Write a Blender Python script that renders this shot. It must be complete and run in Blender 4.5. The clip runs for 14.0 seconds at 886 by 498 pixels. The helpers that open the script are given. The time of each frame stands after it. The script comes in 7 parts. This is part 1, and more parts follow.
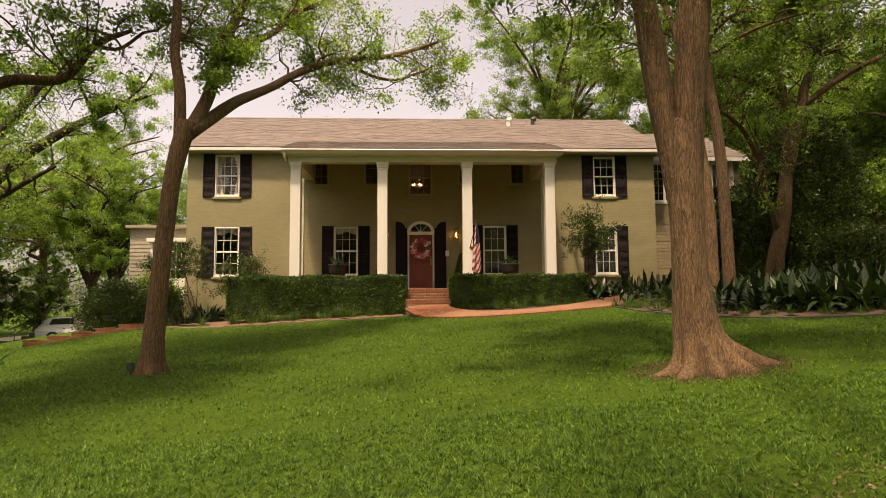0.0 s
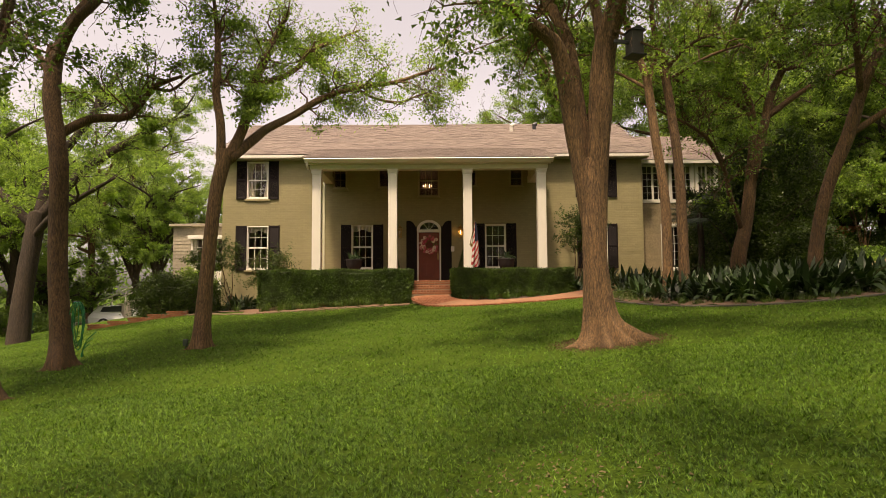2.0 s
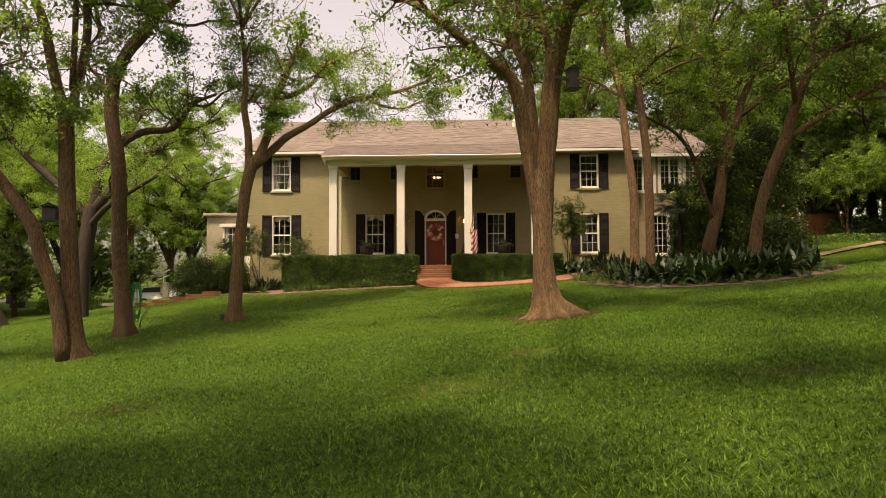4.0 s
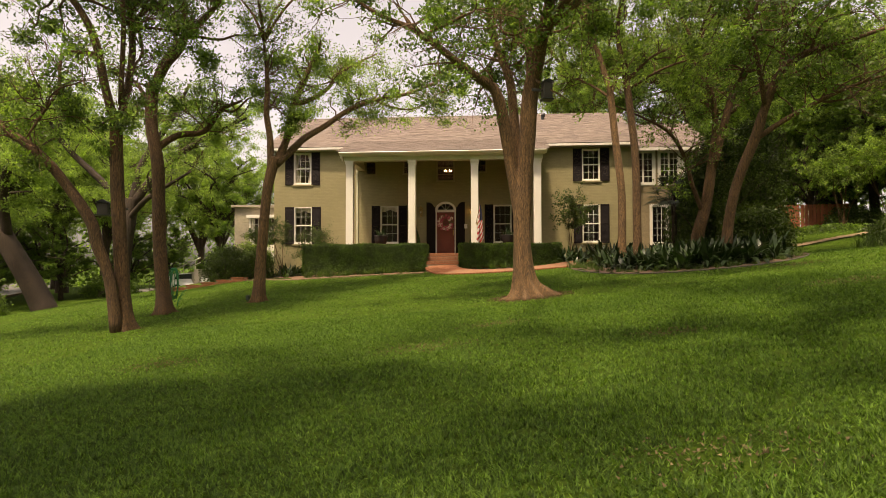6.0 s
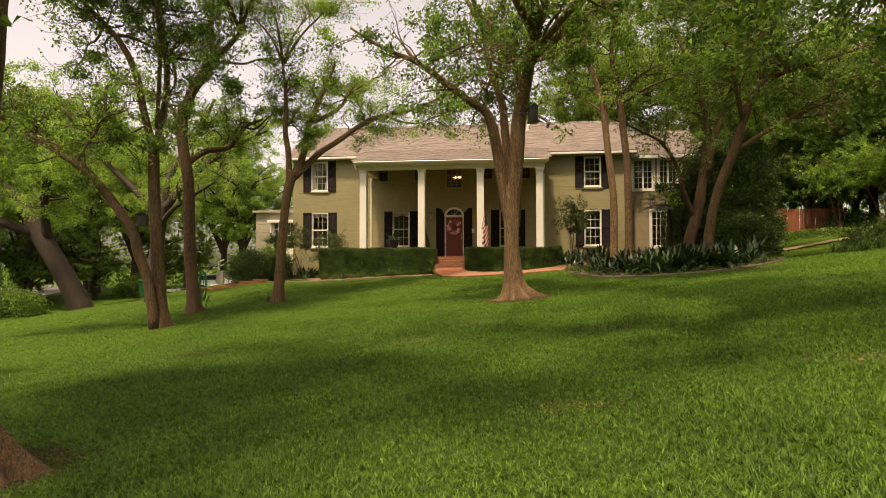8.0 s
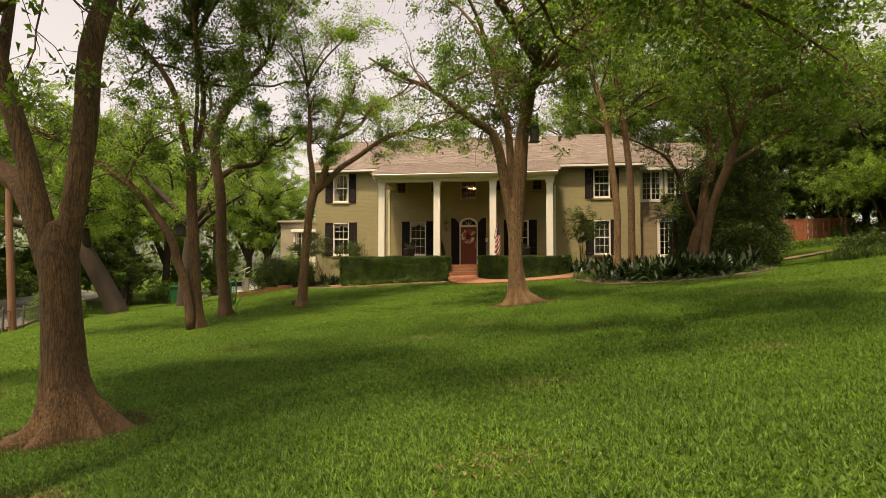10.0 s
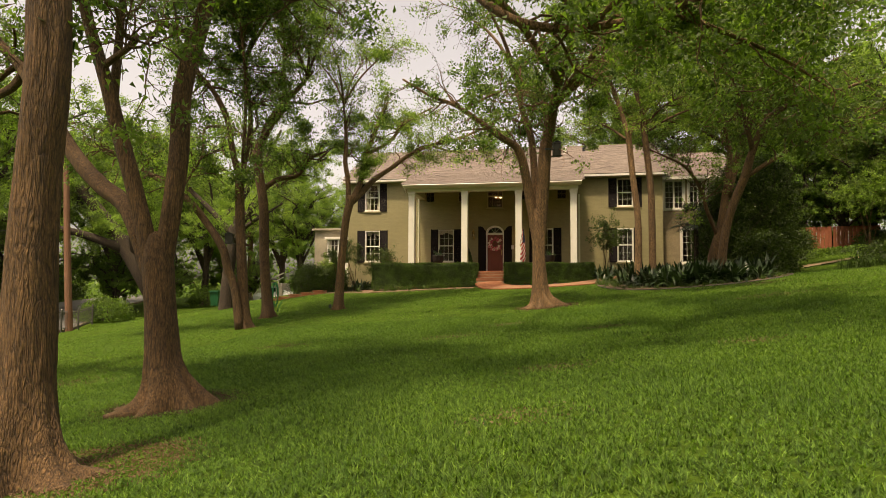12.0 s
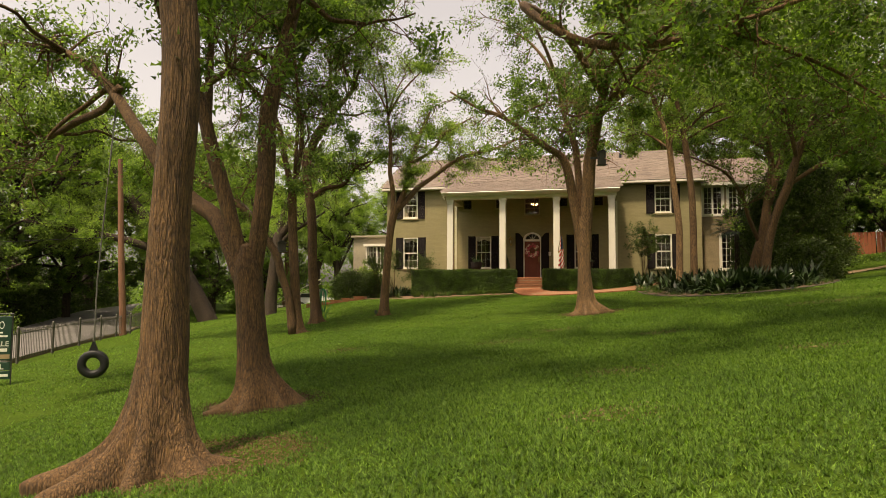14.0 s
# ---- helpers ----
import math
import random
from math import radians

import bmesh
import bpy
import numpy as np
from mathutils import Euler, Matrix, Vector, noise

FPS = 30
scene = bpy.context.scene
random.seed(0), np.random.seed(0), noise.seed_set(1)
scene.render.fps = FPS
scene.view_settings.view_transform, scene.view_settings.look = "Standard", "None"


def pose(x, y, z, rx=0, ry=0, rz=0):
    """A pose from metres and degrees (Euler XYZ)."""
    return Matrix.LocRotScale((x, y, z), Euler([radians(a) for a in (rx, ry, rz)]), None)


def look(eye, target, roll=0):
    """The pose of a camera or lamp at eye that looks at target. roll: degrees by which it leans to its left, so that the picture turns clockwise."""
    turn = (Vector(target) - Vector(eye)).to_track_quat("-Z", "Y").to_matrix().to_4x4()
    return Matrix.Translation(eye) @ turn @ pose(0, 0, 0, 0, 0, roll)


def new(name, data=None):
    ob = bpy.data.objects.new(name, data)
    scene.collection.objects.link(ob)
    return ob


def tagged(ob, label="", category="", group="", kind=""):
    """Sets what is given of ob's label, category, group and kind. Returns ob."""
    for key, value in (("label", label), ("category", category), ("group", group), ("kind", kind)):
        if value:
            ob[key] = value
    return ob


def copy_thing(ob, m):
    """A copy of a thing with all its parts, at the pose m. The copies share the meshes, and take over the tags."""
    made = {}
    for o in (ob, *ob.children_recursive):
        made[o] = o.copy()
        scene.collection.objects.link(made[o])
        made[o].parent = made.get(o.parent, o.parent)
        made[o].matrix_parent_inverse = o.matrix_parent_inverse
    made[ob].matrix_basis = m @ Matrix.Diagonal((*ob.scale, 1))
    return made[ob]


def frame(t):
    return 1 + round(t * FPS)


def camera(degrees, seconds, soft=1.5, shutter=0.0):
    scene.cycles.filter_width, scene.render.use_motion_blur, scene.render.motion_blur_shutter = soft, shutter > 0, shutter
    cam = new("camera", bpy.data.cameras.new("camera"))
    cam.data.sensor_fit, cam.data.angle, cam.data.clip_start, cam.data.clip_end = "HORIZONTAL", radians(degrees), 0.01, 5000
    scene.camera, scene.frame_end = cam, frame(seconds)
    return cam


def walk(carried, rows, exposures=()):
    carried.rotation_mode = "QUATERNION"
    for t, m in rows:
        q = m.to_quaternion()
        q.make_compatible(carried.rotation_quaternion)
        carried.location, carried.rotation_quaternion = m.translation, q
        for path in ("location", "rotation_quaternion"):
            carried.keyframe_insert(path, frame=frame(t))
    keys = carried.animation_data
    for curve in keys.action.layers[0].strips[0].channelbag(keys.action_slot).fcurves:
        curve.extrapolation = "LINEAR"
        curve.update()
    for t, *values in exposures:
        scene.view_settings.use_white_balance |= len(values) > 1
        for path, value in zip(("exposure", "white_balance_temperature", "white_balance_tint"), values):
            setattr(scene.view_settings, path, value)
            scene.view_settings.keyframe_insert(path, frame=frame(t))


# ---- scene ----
cam = camera(72.1, 14.0, 0.6)
PATH = [
    (0, (-0.283, -22.988, -0.481), (-0.186, -20.998, -0.306), -0.45),
    (0.5, (-0.104, -23.627, -0.464), (-0.030, -21.635, -0.296), -0.44),
    (1, (0.078, -24.286, -0.451), (0.129, -22.293, -0.289), -0.45),
    (1.5, (0.283, -24.976, -0.455), (0.312, -22.982, -0.303), -0.42),
    (2, (0.500, -25.667, -0.458), (0.507, -23.672, -0.316), -0.36),
    (2.5, (0.732, -26.353, -0.448), (0.717, -24.357, -0.319), -0.33),
    (3, (0.959, -27.017, -0.443), (0.924, -25.021, -0.328), -0.31),
    (3.5, (1.192, -27.675, -0.437), (1.137, -25.678, -0.337), -0.27),
    (6, (2.252, -30.134, -0.509), (2.094, -28.141, -0.459), -0.11),
    (6.5, (2.416, -30.567, -0.475), (2.242, -28.575, -0.428), -0.12),
    (7, (2.575, -30.961, -0.450), (2.386, -28.971, -0.403), -0.11),
    (7.5, (2.761, -31.362, -0.419), (2.556, -29.373, -0.370), -0.11),
    (8, (2.924, -31.775, -0.382), (2.704, -29.788, -0.332), -0.11),
    (10.5, (3.486, -33.500, -0.412), (3.179, -31.526, -0.328), 0.11),
    (11, (3.544, -33.833, -0.412), (3.216, -31.862, -0.323), 0.17),
    (11.5, (3.565, -34.162, -0.432), (3.214, -32.195, -0.338), 0.19),
    (12, (3.538, -34.443, -0.461), (3.165, -32.480, -0.361), 0.24),
    (12.5, (3.472, -34.715, -0.459), (3.076, -32.758, -0.355), 0.23),
    (13, (3.386, -34.904, -0.447), (2.964, -32.952, -0.337), 0.24),
    (13.5, (3.244, -35.027, -0.442), (2.801, -33.080, -0.327), 0.30),
    (14, (3.045, -35.062, -0.433), (2.585, -33.119, -0.315), 0.25),
]
EXPOSURES = [(0.0, 0.88, 9000, 15), (7.0, 0.93, 9100, 11), (14.0, 0.80, 9200, 7)]
walk(cam, [(t, look(eye, target, roll)) for t, eye, target, roll in PATH], EXPOSURES)

# ---- world, sun, exposure ----
SUN_EL, SUN_AZ = 68.0, 202.0
world = bpy.data.worlds.new("sky")
scene.world = world
world.use_nodes = True
wn, wl = world.node_tree.nodes, world.node_tree.links
wn.clear()
w_out, w_bg, w_sky = wn.new("ShaderNodeOutputWorld"), wn.new("ShaderNodeBackground"), wn.new("ShaderNodeTexSky")
w_sky.sky_type = "NISHITA"
w_sky.sun_disc = False
w_sky.sun_elevation, w_sky.sun_rotation = radians(SUN_EL), radians(SUN_AZ)
w_sky.air_density, w_sky.dust_density, w_sky.ozone_density = 1.0, 4.0, 1.0
w_hsv = wn.new("ShaderNodeHueSaturation")
w_hsv.inputs["Saturation"].default_value = 0.40
w_bg.inputs["Strength"].default_value = 0.15
wl.new(w_sky.outputs["Color"], w_hsv.inputs["Color"])
w_haze = wn.new("ShaderNodeMixRGB")
w_haze.blend_type = "MULTIPLY"
w_haze.inputs["Fac"].default_value = 1.0
w_haze.inputs["Color2"].default_value = (1.025, 0.972, 1.05, 1)
wl.new(w_hsv.outputs["Color"], w_haze.inputs["Color1"])
wl.new(w_haze.outputs["Color"], w_bg.inputs["Color"])
wl.new(w_bg.outputs["Background"], w_out.inputs["Surface"])

sun_data = bpy.data.lights.new("sun", "SUN")
sun_data.energy, sun_data.angle, sun_data.color = 3.2, radians(4), (1.0, 0.93, 0.82)
sun = new("sun", sun_data)
_az, _el = radians(SUN_AZ), radians(SUN_EL)
sun.matrix_world = look((0, 0, 60), (-60 * math.sin(_az), -60 * math.cos(_az), 60 - 60 * math.tan(_el)))


# ---- materials ----
def mat_base(name):
    m = bpy.data.materials.new(name)
    m.use_nodes = True
    nt = m.node_tree
    return m, nt, nt.nodes["Principled BSDF"]


def node(nt, kind, **values):
    n = nt.nodes.new(kind)
    for key, v in values.items():
        n.inputs[key.replace("_", " ")].default_value = v
    return n


def ramp(nt, src, stops):
    r = nt.nodes.new("ShaderNodeValToRGB")
    els = r.color_ramp.elements
    while len(els) < len(stops):
        els.new(0.5)
    for e, (p, c) in zip(els, stops):
        e.position, e.color = p, (*c, 1)
    nt.links.new(src, r.inputs["Fac"])
    return r.outputs["Color"]


def coords(nt, scale=(1, 1, 1), kind="Object"):
    tc, mp = nt.nodes.new("ShaderNodeTexCoord"), nt.nodes.new("ShaderNodeMapping")
    mp.inputs["Scale"].default_value = scale
    nt.links.new(tc.outputs[kind], mp.inputs["Vector"])
    return mp.outputs["Vector"]


def world_coords(nt, scale=(1, 1, 1)):
    g, mp = nt.nodes.new("ShaderNodeNewGeometry"), nt.nodes.new("ShaderNodeMapping")
    mp.inputs["Scale"].default_value = scale
    nt.links.new(g.outputs["Position"], mp.inputs["Vector"])
    return mp.outputs["Vector"]


def noise_of(nt, vec, scale, detail=4.0, rough=0.55):
    n = node(nt, "ShaderNodeTexNoise", Scale=scale, Detail=detail, Roughness=rough)
    nt.links.new(vec, n.inputs["Vector"])
    return n.outputs["Fac"]


def mix_col(nt, fac, a, b, blend="MIX"):
    m = nt.nodes.new("ShaderNodeMix")
    m.data_type, m.blend_type = "RGBA", blend
    for sock, v in ((m.inputs[0], fac), (m.inputs[6], a), (m.inputs[7], b)):
        if isinstance(v, (int, float)):
            sock.default_value = v
        elif isinstance(v, tuple):
            sock.default_value = (*v, 1)
        else:
            nt.links.new(v, sock)
    return m.outputs[2]


def bump(nt, bsdf, height, strength=0.4, dist=0.02):
    b = node(nt, "ShaderNodeBump", Strength=strength, Distance=dist)
    nt.links.new(height, b.inputs["Height"])
    nt.links.new(b.outputs["Normal"], bsdf.inputs["Normal"])


def painted(name, col, rough=0.6, var=0.12, scale=1.2, grain=0.1, streak=False):
    """A painted or plain surface: broad stains, fine grain and a light relief."""
    m, nt, b = mat_base(name)
    v = world_coords(nt, (1, 1, 0.35) if streak else (1, 1, 1))
    big = noise_of(nt, v, scale, 5)
    fine = noise_of(nt, v, scale * 30, 3)
    lo, hi = tuple(c * (1 - var) for c in col), tuple(min(1, c * (1 + var)) for c in col)
    c1 = ramp(nt, big, [(0.3, lo), (0.7, hi)])
    c2 = mix_col(nt, grain, c1, ramp(nt, fine, [(0.3, tuple(c * 0.6 for c in col)), (0.7, tuple(min(1, c * 1.3) for c in col))]))
    nt.links.new(c2, b.inputs["Base Color"])
    b.inputs["Roughness"].default_value = rough
    bump(nt, b, fine, 0.15, 0.004)
    return m


def metal(name, col, rough=0.35):
    m, nt, b = mat_base(name)
    v = world_coords(nt)
    c = ramp(nt, noise_of(nt, v, 25), [(0.3, tuple(x * 0.75 for x in col)), (0.7, col)])
    nt.links.new(c, b.inputs["Base Color"])
    b.inputs["Metallic"].default_value, b.inputs["Roughness"].default_value = 1.0, rough
    return m


def painted_brick(name, col):
    """Brick laid in running bond under worn khaki paint."""
    m, nt, b = mat_base(name)
    g = nt.nodes.new("ShaderNodeNewGeometry")
    sep, comb = nt.nodes.new("ShaderNodeSeparateXYZ"), nt.nodes.new("ShaderNodeCombineXYZ")
    nt.links.new(g.outputs["Position"], sep.inputs["Vector"])
    add = nt.nodes.new("ShaderNodeMath")
    nt.links.new(sep.outputs["X"], add.inputs[0])
    nt.links.new(sep.outputs["Y"], add.inputs[1])
    nt.links.new(add.outputs[0], comb.inputs["X"])
    nt.links.new(sep.outputs["Z"], comb.inputs["Y"])
    br = nt.nodes.new("ShaderNodeTexBrick")
    br.inputs["Scale"].default_value = 1.0
    br.inputs["Brick Width"].default_value, br.inputs["Row Height"].default_value = 0.21, 0.075
    br.inputs["Mortar Size"].default_value, br.inputs["Mortar Smooth"].default_value = 0.007, 0.6
    br.inputs["Color1"].default_value = (*(c * 0.95 for c in col), 1)
    br.inputs["Color2"].default_value = (*(min(1, c * 1.05) for c in col), 1)
    br.inputs["Mortar"].default_value = (*(c * 0.88 for c in col), 1)
    nt.links.new(comb.outputs["Vector"], br.inputs["Vector"])
    v = world_coords(nt)
    stain = ramp(nt, noise_of(nt, v, 0.55, 6, 0.62), [(0.3, (0.80, 0.79, 0.76)), (0.68, (1, 1, 1))])
    c1 = mix_col(nt, 1.0, br.outputs["Color"], stain, "MULTIPLY")
    peel = ramp(nt, noise_of(nt, world_coords(nt, (3, 3, 9)), 3.2, 5, 0.7), [(0.62, (0, 0, 0)), (0.72, (1, 1, 1))])
    pf = nt.nodes.new("ShaderNodeMath")
    pf.operation = "MULTIPLY"
    pf.inputs[1].default_value = 0.45
    nt.links.new(peel, pf.inputs[0])
    c2 = mix_col(nt, pf.outputs[0], c1, (0.27, 0.22, 0.13))
    nt.links.new(c2, b.inputs["Base Color"])
    b.inputs["Roughness"].default_value = 0.7
    inv = nt.nodes.new("ShaderNodeMath")
    inv.operation = "SUBTRACT"
    inv.inputs[0].default_value = 1.0
    nt.links.new(br.outputs["Fac"], inv.inputs[1])
    rough_h = mix_col(nt, 0.3, inv.outputs[0], noise_of(nt, v, 18, 4))
    bump(nt, b, rough_h, 0.5, 0.010)
    return m


def piece_mat(name, cols, rough=0.8, seed_scale=30, by_island=False, bump_s=0.4):
    """Loose pieces (bricks, shingles, boards): each takes its own shade."""
    m, nt, b = mat_base(name)
    if by_island:
        src = nt.nodes.new("ShaderNodeNewGeometry").outputs["Random Per Island"]
    else:
        src = nt.nodes.new("ShaderNodeObjectInfo").outputs["Random"]
    n = len(cols)
    c = ramp(nt, src, [(i / (n - 1), k) for i, k in enumerate(cols)])
    v = world_coords(nt)
    fine = noise_of(nt, v, seed_scale, 5, 0.65)
    big = noise_of(nt, v, 0.8, 4)
    c = mix_col(nt, 0.6, c, ramp(nt, fine, [(0.3, (0.55, 0.55, 0.55)), (0.7, (1.15, 1.15, 1.15))]), "MULTIPLY")
    c = mix_col(nt, 0.5, c, ramp(nt, big, [(0.3, (0.62, 0.62, 0.64)), (0.7, (1.1, 1.1, 1.1))]), "MULTIPLY")
    nt.links.new(c, b.inputs["Base Color"])
    b.inputs["Roughness"].default_value = rough
    bump(nt, b, fine, bump_s, 0.006)
    return m


def bark_mat(name, dark, light, scale=1.0):
    """Furrowed bark: long broken ridges, fine flakes and paler weathering."""
    m, nt, b = mat_base(name)
    warp = node(nt, "ShaderNodeTexNoise", Scale=2.2, Detail=3.0)
    nt.links.new(world_coords(nt), warp.inputs["Vector"])
    vv = nt.nodes.new("ShaderNodeVectorMath")
    vv.operation = "MULTIPLY_ADD"
    nt.links.new(warp.outputs["Color"], vv.inputs[0])
    vv.inputs[1].default_value = (0.05, 0.05, 0.03)
    nt.links.new(world_coords(nt, (1, 1, 0.09)), vv.inputs[2])

    def ridge(sc, width):
        n = noise_of(nt, vv.outputs[0], sc * scale, 3, 0.5)
        a = nt.nodes.new("ShaderNodeMath")
        a.operation = "SUBTRACT"
        a.inputs[1].default_value = 0.5
        nt.links.new(n, a.inputs[0])
        c = nt.nodes.new("ShaderNodeMath")
        c.operation = "ABSOLUTE"
        nt.links.new(a.outputs[0], c.inputs[0])
        return ramp(nt, c.outputs[0], [(0.0, (0, 0, 0)), (width, (1, 1, 1))])
    plates = node(nt, "ShaderNodeTexVoronoi", Scale=40.0 * scale)
    plates.feature = "DISTANCE_TO_EDGE"
    pv = nt.nodes.new("ShaderNodeVectorMath")
    pv.operation = "MULTIPLY_ADD"
    nt.links.new(warp.outputs["Color"], pv.inputs[0])
    pv.inputs[1].default_value = (0.09, 0.09, 0.06)
    nt.links.new(world_coords(nt, (1, 1, 0.15)), pv.inputs[2])
    nt.links.new(pv.outputs[0], plates.inputs["Vector"])
    r1, r2 = ramp(nt, plates.outputs["Distance"], [(0.02, (0, 0, 0)), (0.26, (1, 1, 1))]), ridge(20.0, 0.09)
    h = mix_col(nt, 0.62, r1, mix_col(nt, 0.5, r2, ridge(46.0, 0.12)))
    fine = noise_of(nt, world_coords(nt, (1, 1, 0.5)), 70 * scale, 5, 0.7)
    big = noise_of(nt, world_coords(nt), 1.3, 4)
    c = ramp(nt, fine, [(0.25, dark), (0.75, light)])
    c = mix_col(nt, h, tuple(x * 0.36 for x in dark), c)
    c = mix_col(nt, 0.6, c, ramp(nt, big, [(0.3, (0.62, 0.6, 0.58)), (0.7, (1.25, 1.2, 1.12))]), "MULTIPLY")
    nt.links.new(c, b.inputs["Base Color"])
    b.inputs["Roughness"].default_value = 0.92
    bump(nt, b, mix_col(nt, 0.25, h, fine), 0.8, 0.025)
    return m


def leaf_mat(name, cols, gloss=0.5, trans=0.45, tuft=2.5, low=0.6, spec=0.35):
    """Leaves: each one its own green, light passing through from behind."""
    m, nt, b = mat_base(name)
    src = nt.nodes.new("ShaderNodeNewGeometry").outputs["Random Per Island"]
    n = len(cols)
    c = ramp(nt, src, [(i / (n - 1), k) for i, k in enumerate(cols)])
    big = noise_of(nt, world_coords(nt), 0.5, 3)
    c = mix_col(nt, 0.6, c, ramp(nt, big, [(0.3, (0.7, 0.75, 0.7)), (0.7, (1.15, 1.12, 1.0))]), "MULTIPLY")
    small = noise_of(nt, world_coords(nt), tuft, 2)
    c = mix_col(nt, 1.0, c, ramp(nt, small, [(0.35, (low, low, low)), (0.65, (1.3, 1.3, 1.25))]), "MULTIPLY")
    nt.links.new(c, b.inputs["Base Color"])
    b.inputs["Roughness"].default_value = gloss
    b.inputs["Specular IOR Level"].default_value = spec
    tr = nt.nodes.new("ShaderNodeBsdfTranslucent")
    tc = mix_col(nt, 1.0, c, (2.0, 2.25, 1.0), "MULTIPLY")
    nt.links.new(tc, tr.inputs["Color"])
    mx = nt.nodes.new("ShaderNodeMixShader")
    mx.inputs["Fac"].default_value = trans
    nt.links.new(b.outputs["BSDF"], mx.inputs[1])
    nt.links.new(tr.outputs["BSDF"], mx.inputs[2])
    nt.links.new(mx.outputs["Shader"], nt.nodes["Material Output"].inputs["Surface"])
    return m


def glass_mat(name):
    m, nt, b = mat_base(name)
    b.inputs["Base Color"].default_value = (1, 1, 1, 1)
    b.inputs["Roughness"].default_value = 0.03
    b.inputs["Transmission Weight"].default_value = 1.0
    b.inputs["IOR"].default_value = 1.45
    v = world_coords(nt)
    bump(nt, b, noise_of(nt, v, 2.5, 2), 0.012, 0.01)
    return m


def glow_mat(name, col, strength):
    m, nt, b = mat_base(name)
    b.inputs["Base Color"].default_value = (*col, 1)
    b.inputs["Emission Color"].default_value = (*col, 1)
    b.inputs["Emission Strength"].default_value = strength
    return m


def ground_mat():
    """Lawn soil: turf green broken by thin dry patches and bare earth."""
    m, nt, b = mat_base("lawn")
    v = world_coords(nt)
    fine, mid, big = noise_of(nt, v, 22, 5, 0.7), noise_of(nt, v, 2.2, 5, 0.6), noise_of(nt, v, 0.22, 4)
    c = ramp(nt, fine, [(0.3, (0.020, 0.038, 0.006)), (0.7, (0.070, 0.120, 0.016))])
    c = mix_col(nt, 0.5, c, ramp(nt, mid, [(0.3, (0.6, 0.65, 0.55)), (0.7, (1.25, 1.2, 1.0))]), "MULTIPLY")
    earth = ramp(nt, mid, [(0.66, (0, 0, 0)), (0.78, (1, 1, 1))])
    ef = nt.nodes.new("ShaderNodeMath")
    ef.operation = "MULTIPLY"
    nt.links.new(earth, ef.inputs[0])
    nt.links.new(ramp(nt, big, [(0.5, (0, 0, 0)), (0.7, (0.6, 0.6, 0.6))]), ef.inputs[1])
    c = mix_col(nt, ef.outputs[0], c, (0.10, 0.07, 0.035))
    nt.links.new(c, b.inputs["Base Color"])
    b.inputs["Roughness"].default_value = 1.0
    b.inputs["Specular IOR Level"].default_value = 0.05
    bump(nt, b, fine, 0.8, 0.04)
    return m


M_WALL = painted_brick("painted brick", (0.265, 0.228, 0.118))
M_TRIM = painted("white trim", (0.64, 0.60, 0.53), 0.5, 0.06, 1.5, 0.06, True)
M_KHAKI = painted("khaki window paint", (0.30, 0.255, 0.15), 0.55, 0.08, 1.5, 0.06)
M_BEAM = painted("cream beam paint", (0.52, 0.50, 0.36), 0.5, 0.08, 1.5, 0.06)
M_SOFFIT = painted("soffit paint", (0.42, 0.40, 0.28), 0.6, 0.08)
M_SHUT = painted("shutter paint", (0.012, 0.008, 0.008), 0.7, 0.25, 2.0, 0.2)
M_SHUT.node_tree.nodes["Principled BSDF"].inputs["Specular IOR Level"].default_value = 0.15
M_DOOR = painted("door red", (0.17, 0.030, 0.012), 0.5, 0.2, 3.0, 0.15, True)
M_SIDING = piece_mat("siding boards", [(0.24, 0.185, 0.105), (0.28, 0.215, 0.125), (0.26, 0.20, 0.115)], 0.65, 14)
M_SIDING2 = piece_mat("pale siding boards", [(0.29, 0.248, 0.178), (0.33, 0.282, 0.20), (0.31, 0.265, 0.188)], 0.65, 14)
M_SHINGLE = piece_mat("roof shingle", [(0.130, 0.098, 0.082), (0.185, 0.142, 0.120), (0.152, 0.115, 0.095), (0.215, 0.170, 0.143)], 0.9, 40)
M_SHINGLES = piece_mat("roof shingles", [(0.130, 0.098, 0.082), (0.185, 0.142, 0.120), (0.152, 0.115, 0.095), (0.215, 0.170, 0.143)], 0.9, 40, True)
M_FELT = painted("roof deck", (0.10, 0.085, 0.075), 0.9, 0.2)
M_BRICK = piece_mat("red brick", [(0.21, 0.068, 0.028), (0.27, 0.096, 0.040), (0.24, 0.080, 0.033), (0.31, 0.120, 0.055)], 0.85, 40)
M_BRICKS = piece_mat("red bricks", [(0.21, 0.068, 0.028), (0.27, 0.096, 0.040), (0.24, 0.080, 0.033), (0.31, 0.120, 0.055)], 0.85, 40, True)
M_MORTAR = painted("mortar", (0.20, 0.13, 0.085), 0.95, 0.2, 6)
M_JOINT = painted("sandy joints", (0.22, 0.11, 0.06), 0.95, 0.2, 6)
M_GLASS = glass_mat("window glass")
# the unlit look of the rooms is put into this dark wall colour
M_ROOM = painted("dim room wall", (0.07, 0.045, 0.035), 0.8, 0.1)
M_CURTAIN = painted("curtain cloth", (0.62, 0.55, 0.45), 0.85, 0.1, 5)
M_BRASS = metal("aged brass", (0.45, 0.30, 0.12), 0.35)
M_IRON = painted("black iron", (0.02, 0.02, 0.022), 0.45, 0.2, 5)
M_BULB = glow_mat("warm bulb", (1.0, 0.55, 0.2), 7.0)
M_CANDLE = glow_mat("candle bulb", (1.0, 0.62, 0.35), 22.0)
